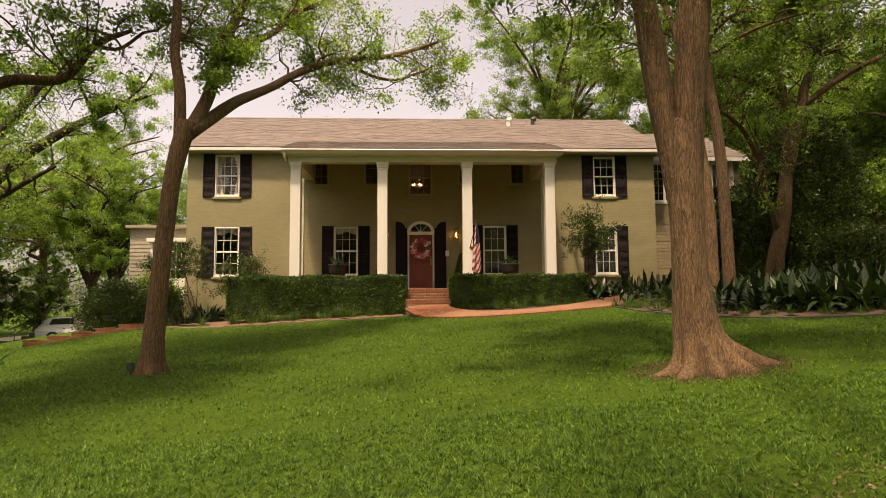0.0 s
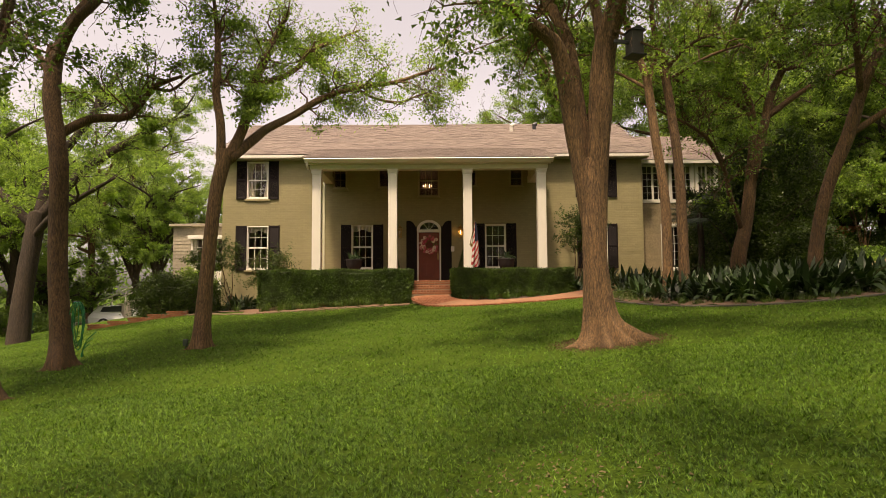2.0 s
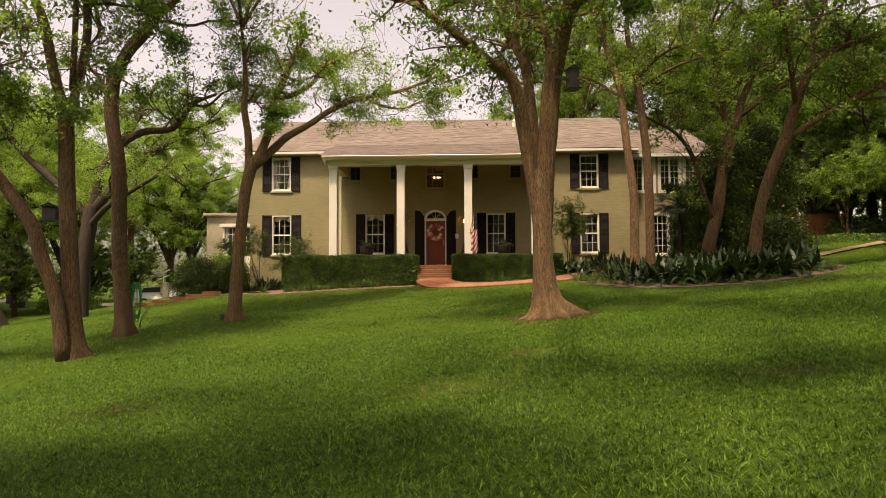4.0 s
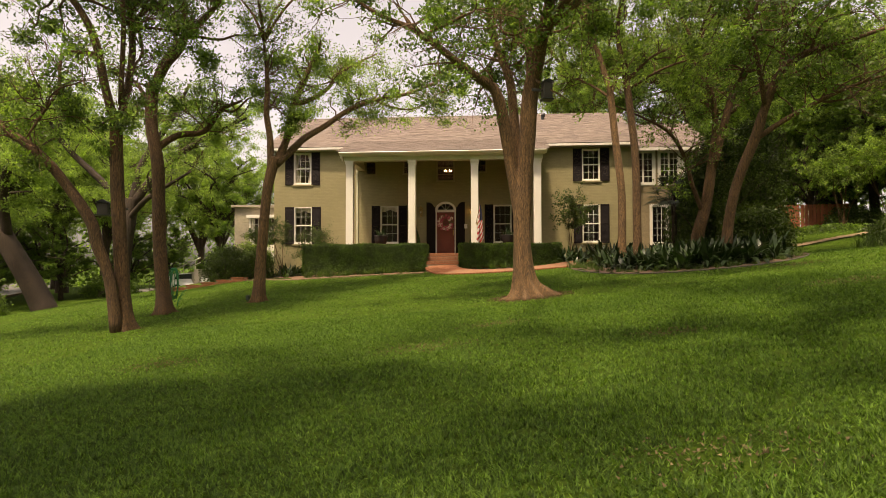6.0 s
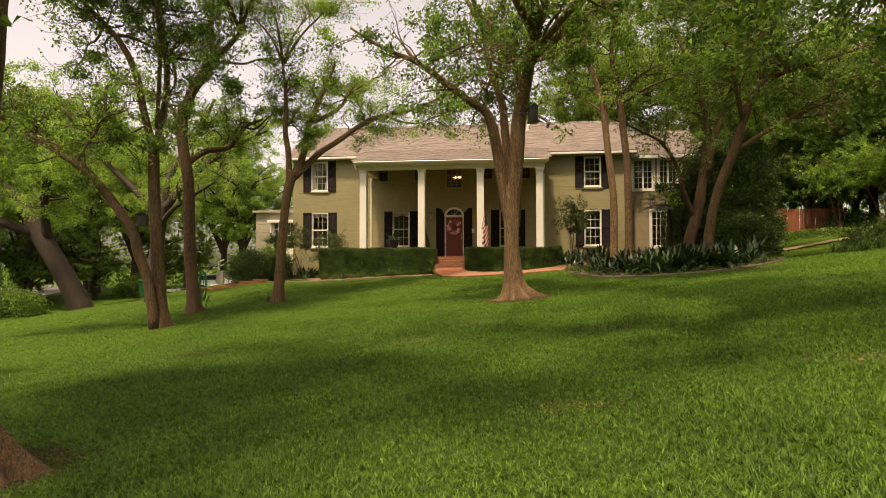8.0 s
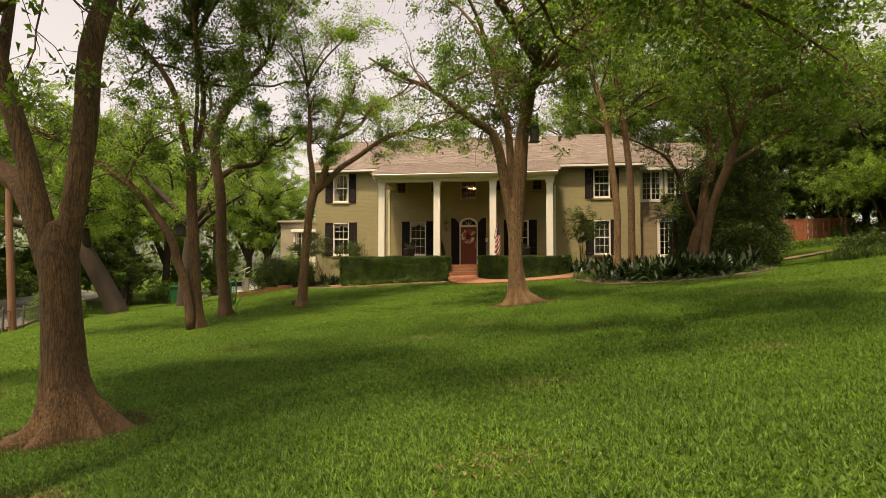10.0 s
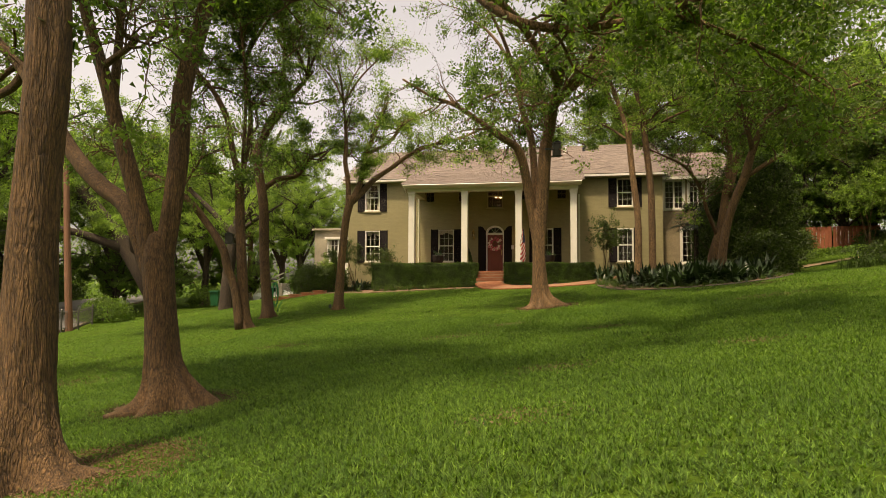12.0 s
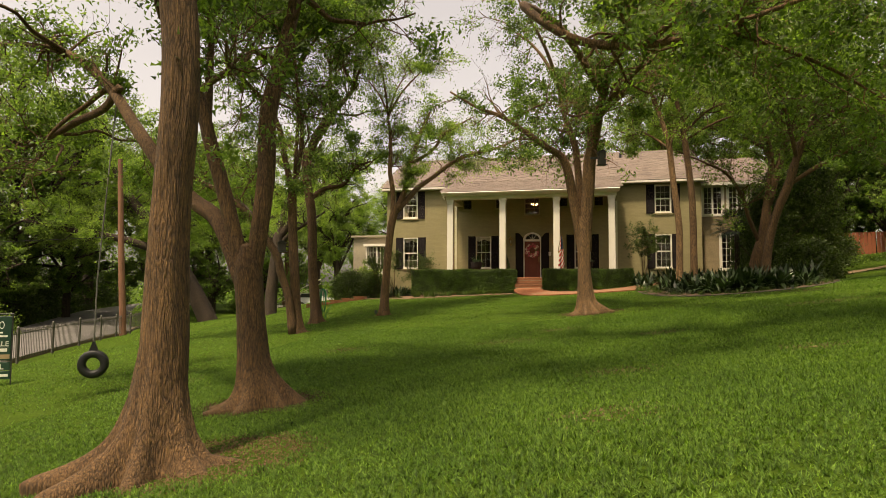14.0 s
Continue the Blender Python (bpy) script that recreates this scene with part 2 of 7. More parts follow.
M_KERB = piece_mat("dark edging stone", [(0.06, 0.055, 0.045), (0.09, 0.08, 0.06)], 0.9, 25)
M_LITTER = piece_mat("dry leaf litter", [(0.15, 0.11, 0.05), (0.20, 0.15, 0.075), (0.11, 0.08, 0.035)], 0.9, 25, True)
M_PATH = piece_mat("tan gravel", [(0.26, 0.18, 0.10), (0.33, 0.24, 0.14)], 0.95, 30)
M_LAWN = ground_mat()
M_MULCH = piece_mat("mulch", [(0.09, 0.048, 0.027), (0.16, 0.088, 0.05), (0.06, 0.032, 0.02)], 0.95, 25)
M_BARK = bark_mat("elm bark", (0.066, 0.036, 0.017), (0.255, 0.142, 0.060))
M_BARK_PALE = bark_mat("pale bark", (0.098, 0.055, 0.026), (0.355, 0.205, 0.095), 1.0)
M_BARK_DARK = bark_mat("dark bark", (0.030, 0.020, 0.013), (0.098, 0.062, 0.036))
M_LEAF = leaf_mat("elm leaves", [(0.040, 0.070, 0.020), (0.084, 0.134, 0.034), (0.150, 0.225, 0.058), (0.056, 0.096, 0.026), (0.112, 0.176, 0.044)], 0.5, 0.5, 1.6, 0.5)
# brighter copy of the elm leaves, with backlight put into the colour
M_LEAF_LIT = leaf_mat("backlit leaves", [(0.092, 0.146, 0.040), (0.155, 0.225, 0.062), (0.230, 0.315, 0.092)], 0.5, 0.55, 1.6, 0.5)
# naturally dark leaves; also carries canopy shade for shrubs behind the bed
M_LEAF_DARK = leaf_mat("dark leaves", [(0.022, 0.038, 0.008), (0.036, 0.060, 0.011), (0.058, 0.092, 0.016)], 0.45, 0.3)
M_HEDGE = leaf_mat("hedge leaves", [(0.026, 0.050, 0.010), (0.046, 0.084, 0.014), (0.076, 0.130, 0.021)], 0.5, 0.22)
M_ASPI = leaf_mat("broad leaves", [(0.009, 0.021, 0.007), (0.016, 0.034, 0.010), (0.030, 0.056, 0.016)], 0.40, 0.10)
M_GRASS = leaf_mat("grass blades", [(0.032, 0.066, 0.015), (0.066, 0.124, 0.024), (0.140, 0.230, 0.046), (0.043, 0.089, 0.019), (0.094, 0.170, 0.034), (0.076, 0.142, 0.028)], 0.6, 0.32, 22.0, 0.42, 0.15)
M_ASPHALT = piece_mat("asphalt", [(0.13, 0.12, 0.115), (0.15, 0.14, 0.13)], 0.9, 50)
M_CONCRETE = painted("drive concrete", (0.42, 0.36, 0.30), 0.9, 0.12, 1.0, 0.15)
M_STONE = piece_mat("limestone", [(0.15, 0.10, 0.06), (0.19, 0.13, 0.08), (0.12, 0.075, 0.045)], 0.9, 20)
M_RUBBER = painted("tyre rubber", (0.012, 0.012, 0.013), 0.5, 0.3, 8)
M_HOSE = painted("green hose", (0.01, 0.20, 0.075), 0.35, 0.15, 4)
M_POT = painted("dark pot", (0.014, 0.010, 0.009), 0.85, 0.3, 6)
M_WOOD = painted("weathered wood", (0.16, 0.075, 0.04), 0.85, 0.25, 2.0, 0.3, True)
M_REDWOOD = painted("red-stained fence wood", (0.26, 0.075, 0.035), 0.8, 0.2, 2.0, 0.3, True)

# ---- mesh helpers ----
rng = np.random.default_rng(7)


class Geo:
    """Vertices and faces of one mesh, gathered piece by piece."""

    def __init__(self):
        self.v, self.f, self.m = [], [], []

    def add(self, verts, faces, slot=0):
        n = len(self.v)
        self.v.extend(verts)
        self.f.extend(tuple(i + n for i in f) for f in faces)
        self.m.extend([slot] * len(faces))
        return self

    def box(self, x0, y0, z0, x1, y1, z1, b=0.0, slot=0):
        """A box from corner to corner, its edges chamfered by b."""
        lo, hi = (x0, y0, z0), (x1, y1, z1)
        if b <= 0:
            v = [(x, y, z) for x in (x0, x1) for y in (y0, y1) for z in (z0, z1)]
            return self.add(v, [(0, 1, 3, 2), (4, 6, 7, 5), (0, 4, 5, 1), (2, 3, 7, 6), (0, 2, 6, 4), (1, 5, 7, 3)], slot)
        b = min(b, *(0.45 * abs(h - l) for l, h in zip(lo, hi)))
        v, idx = [], {}
        for s in ((i, j, k) for i in (0, 1) for j in (0, 1) for k in (0, 1)):
            for a in range(3):
                p = [(hi if s[c] else lo)[c] + (0 if c == a else (-b if s[c] else b)) for c in range(3)]
                idx[s, a] = len(v)
                v.append(tuple(p))
        f = []
        for a in range(3):
            u, w = [c for c in range(3) if c != a]
            for side in (0, 1):
                ring = []
                for i, j in ((0, 0), (1, 0), (1, 1), (0, 1)):
                    s = [0, 0, 0]
                    s[a], s[u], s[w] = side, i, j
                    ring.append(idx[tuple(s), a])
                f.append(tuple(ring))
            for i in (0, 1):
                for j in (0, 1):
                    s0, s1 = [0, 0, 0], [0, 0, 0]
                    s0[a], s1[a] = 0, 1
                    s0[u] = s1[u] = i
                    s0[w] = s1[w] = j
                    f.append((idx[tuple(s0), u], idx[tuple(s1), u], idx[tuple(s1), w], idx[tuple(s0), w]))
        for s in ((i, j, k) for i in (0, 1) for j in (0, 1) for k in (0, 1)):
            f.append((idx[s, 0], idx[s, 1], idx[s, 2]))
        return self.add(v, f, slot)

    def tube(self, pts, radii, sides=6, cap=True, squash=None, slot=0):
        """A tube through pts with a radius at each."""
        pts = [Vector(p) for p in pts]
        n, v, f = len(pts), [], []
        up = Vector((0.13, 0.97, 0.21))
        for i, p in enumerate(pts):
            d = (pts[min(i + 1, n - 1)] - pts[max(i - 1, 0)])
            d = d.normalized() if d.length > 1e-6 else Vector((0, 0, 1))
            a = d.cross(up)
            if a.length < 0.05:
                a = d.cross(Vector((1, 0, 0)))
            a.normalize()
            c = d.cross(a)
            up = c if c.dot(up) > 0 else -c
            for k in range(sides):
                t = 2 * math.pi * k / sides
                r = radii[i] * (squash(i, t) if squash else 1.0)
                v.append(tuple(p + a * (math.cos(t) * r) + c * (math.sin(t) * r)))
        for i in range(n - 1):
            for k in range(sides):
                k2 = (k + 1) % sides
                f.append((i * sides + k, i * sides + k2, (i + 1) * sides + k2, (i + 1) * sides + k))
        if cap:
            f.append(tuple(range(sides - 1, -1, -1)))
            f.append(tuple((n - 1) * sides + k for k in range(sides)))
        return self.add(v, f, slot)

    def lathe(self, profile, at=(0, 0, 0), sides=16, slot=0):
        """A turned shape: (radius, height) pairs round an upright axis."""
        x, y, z = at
        v, f, n = [], [], len(profile)
        for r, h in profile:
            for k in range(sides):
                t = 2 * math.pi * k / sides
                v.append((x + r * math.cos(t), y + r * math.sin(t), z + h))
        for i in range(n - 1):
            for k in range(sides):
                k2 = (k + 1) % sides
                f.append((i * sides + k, i * sides + k2, (i + 1) * sides + k2, (i + 1) * sides + k))
        f.append(tuple(range(sides - 1, -1, -1)))
        f.append(tuple((n - 1) * sides + k for k in range(sides)))
        return self.add(v, f, slot)

    def prism(self, outline, axis, lo, hi, slot=0):
        """An outline of 2D points pushed along one axis from lo to hi."""
        def at(p, d):
            return {"x": (d, p[0], p[1]), "y": (p[0], d, p[1]), "z": (p[0], p[1], d)}[axis]
        n = len(outline)
        v = [at(p, lo) for p in outline] + [at(p, hi) for p in outline]
        f = [tuple(range(n)), tuple(range(2 * n - 1, n - 1, -1))] + [(i, (i + 1) % n, n + (i + 1) % n, n + i) for i in range(n)]
        return self.add(v, f, slot)

    def mesh(self, name, mats, smooth=False):
        me = bpy.data.meshes.new(name)
        me.from_pydata(self.v, [], self.f)
        for m in (mats if isinstance(mats, (list, tuple)) else [mats]):
            me.materials.append(m)
        if len(me.materials) > 1:
            me.polygons.foreach_set("material_index", self.m)
        bm = bmesh.new()
        bm.from_mesh(me)
        bmesh.ops.recalc_face_normals(bm, faces=bm.faces)
        bm.to_mesh(me)
        bm.free()
        if smooth:
            me.polygons.foreach_set("use_smooth", [True] * len(me.polygons))
        me.update()
        return me


def part(name, geo, material, parent=None, label="", smooth=False):
    """One mesh object, under a thing or a part if one is given."""
    ob = new(name, geo if isinstance(geo, bpy.types.Mesh) else geo.mesh(name, material, smooth))
    if parent:
        ob.parent = parent
    return tagged(ob, label)


def thing(name, label, category, at=(0, 0, 0), group="", kind=""):
    ob = new(name)
    ob.location = at
    ob.empty_display_size = 0.2
    return tagged(ob, label, category, group, kind)


def fast_mesh(name, verts, faces, material):
    """A mesh of many equal faces from arrays."""
    verts, faces = np.asarray(verts, dtype=np.float32), np.asarray(faces, dtype=np.int32)
    me = bpy.data.meshes.new(name)
    k = faces.shape[1]
    me.vertices.add(len(verts))
    me.vertices.foreach_set("co", verts.ravel())
    me.loops.add(faces.size)
    me.loops.foreach_set("vertex_index", faces.ravel())
    me.polygons.add(len(faces))
    me.polygons.foreach_set("loop_start", np.arange(0, faces.size, k, dtype=np.int32))
    me.update(calc_edges=True)
    me.materials.append(material)
    return me


def leaf_cloud(name, centres, size, material, droop=0.3, aspect=0.55, plain=False):
    """Many small pointed leaves, one at each centre, turned at random."""
    c = np.asarray(centres, dtype=np.float64)
    n = len(c)
    d = rng.normal(size=(n, 3))
    d[:, 2] -= droop
    d /= np.linalg.norm(d, axis=1)[:, None]
    u = np.cross(d, rng.normal(size=(n, 3)))
    u /= np.linalg.norm(u, axis=1)[:, None]
    s = size * rng.uniform(0.65, 1.25, n)[:, None]
    w = s * aspect * 0.5
    if plain:
        v = np.empty((n, 3, 3))
        v[:, 0], v[:, 1], v[:, 2] = c - u * w, c + u * w, c + d * s
        return fast_mesh(name, v.reshape(-1, 3), np.arange(n * 3).reshape(n, 3), material)
    v = np.empty((n, 4, 3))
    v[:, 0], v[:, 2] = c, c + d * s
    v[:, 1], v[:, 3] = c + d * s * 0.45 + u * w, c + d * s * 0.45 - u * w
    f = np.arange(n * 4).reshape(n, 4)
    return fast_mesh(name, v.reshape(-1, 3), f, material)


def ground_z(x, y):
    """Height of the lawn: it falls to the left and towards the road."""
    x, y = np.clip(x, -21.0, 19.0), np.clip(y, -38.0, 6.0)
    z = -0.65 + 0.0577 * x + 0.0577 * y - 0.000755 * x * x - 0.00166 * x * y + 0.000335 * y * y + 0.00007 * x ** 3 - 0.000102 * x * x * y
    hump = ((0.13, -3.5, -5.0, 12), (0.22, -8.8, -4.0, 10), (-0.12, 1.4, -19.2, 14), (-0.16, 12.7, -6.8, 8), (0.14, 3.0, -30.8, 8), (0.08, -4.6, -12.6, 6), (0.8, 19.0, 5.0, 34))
    for h, a, b, w in hump:
        z = z + h * np.exp(-((x - a) ** 2 + (y - b) ** 2) / w)
    return z


def gz(x, y):
    return float(ground_z(np.float64(x), np.float64(y)))

# ---- ground ----
def make_ground():
    xs = np.unique(np.r_[-900, -300, -120, -60, np.arange(-40, 40.01, 0.5), 60, 120, 300, 900])
    ys = np.unique(np.r_[-900, -300, -120, -60, np.arange(-44, 24.01, 0.5), 60, 120, 300, 900])
    X, Y = np.meshgrid(xs, ys)
    Z = ground_z(X, Y)
    v = np.stack([X, Y, Z], -1).reshape(-1, 3)
    nx, ny = len(xs), len(ys)
    i = (np.arange(ny - 1)[:, None] * nx + np.arange(nx - 1)).ravel()
    f = np.stack([i, i + 1, i + nx + 1, i + nx], 1)
    me = fast_mesh("ground", v, f, M_LAWN)
    me.polygons.foreach_set("use_smooth", [True] * len(f))
    return tagged(new("ground", me), "sloping green lawn with thin worn patches", "lawn", kind="structure")


ground = make_ground()

# ---- house ----
WX0, WX1, WY1, WZ0, WZ1, WT = -8.75, 9.10, 9.0, -1.6, 5.32, 0.24
EAVE_Y, EAVE_Z, RIDGE_Y, RIDGE_Z = -0.38, 5.36, 4.6, 7.98
SLOPE = (RIDGE_Z - EAVE_Z) / (RIDGE_Y - EAVE_Y)
PORCH_X0, PORCH_X1, PORCH_Y, PORCH_Z = -4.56, 4.71, -3.36, 4.50
JOIN_Y = 0.30
JOIN_Z = EAVE_Z + SLOPE * (JOIN_Y - EAVE_Y)
house = thing("house", "two-storey khaki painted brick house with white columned portico", "house")


def wall_with_holes(geo, x0, x1, z0, z1, y0, y1, holes):
    """An upright wall along x with rectangular openings right through it."""
    xs = sorted({x0, x1, *(h[0] for h in holes), *(h[1] for h in holes)})
    zs = sorted({z0, z1, *(h[2] for h in holes), *(h[3] for h in holes)})
    for a, b in zip(xs, xs[1:]):
        run = None
        for c, d in zip(zs, zs[1:]):
            mx, mz = (a + b) / 2, (c + d) / 2
            solid = not any(h[0] < mx < h[1] and h[2] < mz < h[3] for h in holes)
            if solid:
                run = (run[0], d) if run else (c, d)
            if run and (not solid or d == zs[-1]):
                geo.box(a, y0, run[0], b, y1, run[1])
                run = None


# openings of the front wall: x from, x to, z from, z to
FRONT = {
    "ul": (-7.73, -6.82, 3.56, 5.14), "ll": (-7.70, -6.79, 0.55, 2.38),
    "p1": (-3.28, -2.37, 0.55, 2.40), "p2": (2.37, 3.26, 0.55, 2.42),
    "ur": (6.70, 7.56, 3.58, 5.12), "lr": (6.70, 7.56, 0.55, 2.38),
    "u1": (-4.06, -3.48, 3.97, 5.00), "u2": (-2.15, -1.58, 3.99, 5.00), "uc": (-0.46, 0.45, 3.60, 5.00),
    "u3": (1.45, 2.05, 4.02, 5.00), "u4": (3.44, 4.02, 4.02, 5.00),
}
DOOR = (-0.50, 0.50, 0.0, 2.13)
ARCH_R, ARCH_Z = 0.50, 2.13


def front_wall():
    g = Geo()
    holes = list(FRONT.values()) + [(DOOR[0], DOOR[1], DOOR[2], ARCH_Z + ARCH_R)]
    wall_with_holes(g, WX0, WX1, WZ0, WZ1, 0.0, WT, holes)
    # the masonry above the arch
    n = 12
    for side in (-1, 1):
        out = [(side * ARCH_R, ARCH_Z + ARCH_R), (0, ARCH_Z + ARCH_R)]
        arc = [(side * ARCH_R * math.sin(a), ARCH_Z + 0.46 / 0.50 * ARCH_R * math.cos(a)) for a in np.linspace(0, math.pi / 2, n)]
        for (xa, za), (xb, zb) in zip(arc, arc[1:]):
            g.prism([(xa, za), (xb, zb), (xb, ARCH_Z + ARCH_R), (xa, ARCH_Z + ARCH_R)], "y", 0.0, WT)
    return part("front_wall", g, M_WALL, house, "khaki painted brick wall")


front_wall()
g = Geo()
g.box(WX0, WT, WZ0, WX0 + WT, WY1, WZ1)
part("end_wall", g, M_WALL, house)
g = Geo()
g.box(WX1 - WT, WT, WZ0, WX1, WY1, WZ1)
part("end_wall", g, M_WALL, house)
g = Geo()
g.box(WX0, WY1, WZ0, WX1, WY1 + WT, WZ1)
part("rear_wall", g, M_WALL, house)
for x in (WX0 + 0.02, WX1 - WT):
    g = Geo()
    g.prism([(0.0, WZ1), (WY1 + WT, WZ1), (RIDGE_Y, RIDGE_Z - 0.12)], "x", x, x + WT - 0.02)
    part("gable", g, M_WALL, house)
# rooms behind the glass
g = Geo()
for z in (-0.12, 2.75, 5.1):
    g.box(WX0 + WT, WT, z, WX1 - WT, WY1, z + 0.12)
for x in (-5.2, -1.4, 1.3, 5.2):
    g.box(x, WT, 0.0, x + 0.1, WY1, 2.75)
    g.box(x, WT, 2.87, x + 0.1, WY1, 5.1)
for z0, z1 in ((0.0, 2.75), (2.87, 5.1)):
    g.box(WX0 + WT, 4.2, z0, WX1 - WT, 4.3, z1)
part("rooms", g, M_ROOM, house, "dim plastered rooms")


def window(key, cols, sash_rows, y=0.0, box=None, lintel=0.0, sill=True, curtain="", parent=None):
    """A sash window: frame, two sashes with glazing bars, a pane in each, and a sill."""
    x0, x1, z0, z1 = box or FRONT[key]
    parent = parent or house
    g = Geo()
    t, d = 0.042, 0.06
    yf = y - 0.015
    g.box(x0, yf, z0, x0 + t, y + 0.13, z1, 0.006)
    g.box(x1 - t, yf, z0, x1, y + 0.13, z1, 0.006)
    g.box(x0 + t, yf, z1 - t, x1 - t, y + 0.13, z1, 0.006)
    g.box(x0 + t, yf, z0, x1 - t, y + 0.13, z0 + t, 0.006)
    high_one = key in ("u1", "u2", "u3", "u4", "uc")
    paint = M_KHAKI if high_one else M_TRIM
    win = part("window", g, paint, parent, "khaki-painted sash window" if high_one else "white-painted sash window")
    zi = z0 + t
    hh = (z1 - t - zi) / len(sash_rows)
    for s, rows in enumerate(sash_rows):
        a, b = zi + s * hh, zi + (s + 1) * hh
        ys = y + (0.03 if s == 0 else 0.055)
        q = Geo()
        r = 0.03
        xa, xb = x0 + t, x1 - t
        q.box(xa, ys, a, xa + r, ys + 0.035, b, 0.004)
        q.box(xb - r, ys, a, xb, ys + 0.035, b, 0.004)
        q.box(xa + r, ys, a, xb - r, ys + 0.035, a + r, 0.004)
        q.box(xa + r, ys, b - r, xb - r, ys + 0.035, b, 0.004)
        pw, ph = (xb - xa - 2 * r) / cols, (b - a - 2 * r) / rows
        for c in range(1, cols):
            q.box(xa + r + c * pw - 0.008, ys + 0.004, a + r, xa + r + c * pw + 0.008, ys + 0.03, b - r)
        for k in range(1, rows):
            for c in range(cols):
                q.box(xa + r + c * pw + (0.008 if c else 0), ys + 0.004, a + r + k * ph - 0.008,
                      xa + r + (c + 1) * pw - (0.008 if c < cols - 1 else 0), ys + 0.03, a + r + k * ph + 0.008)
        part("sash", q, paint, win)
        for c in range(cols):
            for k in range(rows):
                p = Geo()
                px, pz = xa + r + c * pw, a + r + k * ph
                p.box(px + 0.002, ys + 0.015, pz + 0.002, px + pw - 0.002, ys + 0.019, pz + ph - 0.002)
                ob = part("pane", p, M_GLASS, win)
                ob.visible_shadow = False
    if sill:
        q = Geo()
        q.box(x0 - 0.08, y - 0.055, z0 - 0.12, x1 + 0.08, y + 0.02, z0 - 0.03, 0.012)
        part("sill", q, M_WALL, win, "khaki painted brick sill")
        q = Geo()
        q.box(x0 - 0.03, y - 0.035, z0 - 0.03, x1 + 0.03, y + 0.03, z0 + 0.015, 0.008)
        part("subsill", q, paint, win)
    if lintel:
        q = Geo()
        q.box(x0 - 0.04, y - 0.05, z1 + 0.002, x1 + 0.04, y + 0.01, z1 + lintel, 0.008)
        part("head", q, M_WALL, win)
    if curtain:
        q = Geo()
        for side in (0, 1):
            if curtain == "drape":
                w = (x1 - x0) * 0.30
                xa = x0 if side == 0 else x1 - w
                n = 14
                vv, ff = [], []
                for i in range(n + 1):
                    u = i / n
                    for j in range(5):
                        h = j / 4
                        pinch = 1 - 0.45 * math.sin(math.pi * min(1, (1 - h) * 1.1))
                        xx = xa + w * (u * pinch if side == 0 else 1 - (1 - u) * pinch)
                        vv.append((xx, y + 0.22 + 0.02 * math.sin(i * 2.4), z0 + (z1 - z0) * h))
                for i in range(n):
                    for j in range(4):
                        ff.append((i * 5 + j, (i + 1) * 5 + j, (i + 1) * 5 + j + 1, i * 5 + j + 1))
                q.add(vv, ff)
        if curtain == "valance":
            n = 20
            vv = []
            for i in range(n + 1):
                u = i / n
                xx = x0 + (x1 - x0) * u
                yy = y + 0.24 + 0.02 * math.sin(i * 2.1)
                vv += [(xx, yy, z1), (xx, yy, z1 - 0.22 - 0.05 * math.sin(u * math.pi * 3))]
            q.add(vv, [(2 * i, 2 * i + 2, 2 * i + 3, 2 * i + 1) for i in range(n)])
        part("curtain", q, M_CURTAIN, win, "pale gathered curtain")
    return win


def shutter(x0, x1, z0, z1, y=-0.045, arch=0):
    """A louvred shutter; arch: +1 or -1 where its top curves down to that side."""
    g, slats = Geo(), []
    s, d = 0.055, 0.04
    g.box(x0, y, z0, x0 + s, y + d, z1 if arch != -1 else z1 - 0.24, 0.004)
    g.box(x1 - s, y, z0, x1, y + d, z1 if arch != 1 else z1 - 0.24, 0.004)
    rails = [z0, (z0 + z1) / 2 - 0.04, z1 - 0.1 - (0.26 if arch else 0)]
    if arch:
        rails = [z0, z0 + 0.85, z1 - 0.62]
    for r in rails:
        g.box(x0 + s, y, r, x1 - s, y + d, r + 0.09, 0.004)
    if arch:
        # curved head panel
        n = 8
        w = x1 - x0 - 2 * s
        zb = rails[2] + 0.09
        for i in range(n):
            u0, u1 = i / n, (i + 1) / n
            k0, k1 = (u0, u1) if arch == -1 else (1 - u0, 1 - u1)
            za, zc = z1 - 0.24 * (1 - k0) ** 3, z1 - 0.24 * (1 - k1) ** 3
            g.prism([(x0 + s + w * u0, zb), (x0 + s + w * u1, zb), (x0 + s + w * u1, zc), (x0 + s + w * u0, za)], "y", y + 0.008, y + d - 0.008)
            g.prism([(x0 + s + w * u0, za - 0.06), (x0 + s + w * u1, zc - 0.06), (x0 + s + w * u1, zc), (x0 + s + w * u0, za)], "y", y, y + 0.008)
        for za, zb in zip(rails, rails[1:]):
            g.box(x0 + s, y + 0.014, za + 0.09, x1 - s, y + d - 0.006, zb)
    else:
        for za, zb in zip(rails, rails[1:]):
            n = int((zb - za - 0.09) / 0.042)
            for i in range(n):
                z = za + 0.09 + (i + 0.5) * (zb - za - 0.09) / n
                slats.append(z)
    ob = part("shutter", g, M_SHUT, house, "dark brown-black louvred shutter" if not arch else "dark arched panelled shutter")
    if slats:
        q = Geo()
        q.prism([(y + 0.003, -0.022), (y + 0.011, -0.024), (y + d - 0.004, 0.018), (y + d - 0.012, 0.020)], "x", x0 + s, x1 - s)
        me = q.mesh("slat", M_SHUT)
        for z in slats:
            part("slat", me, None, ob).location = (0, 0, z)
    return ob


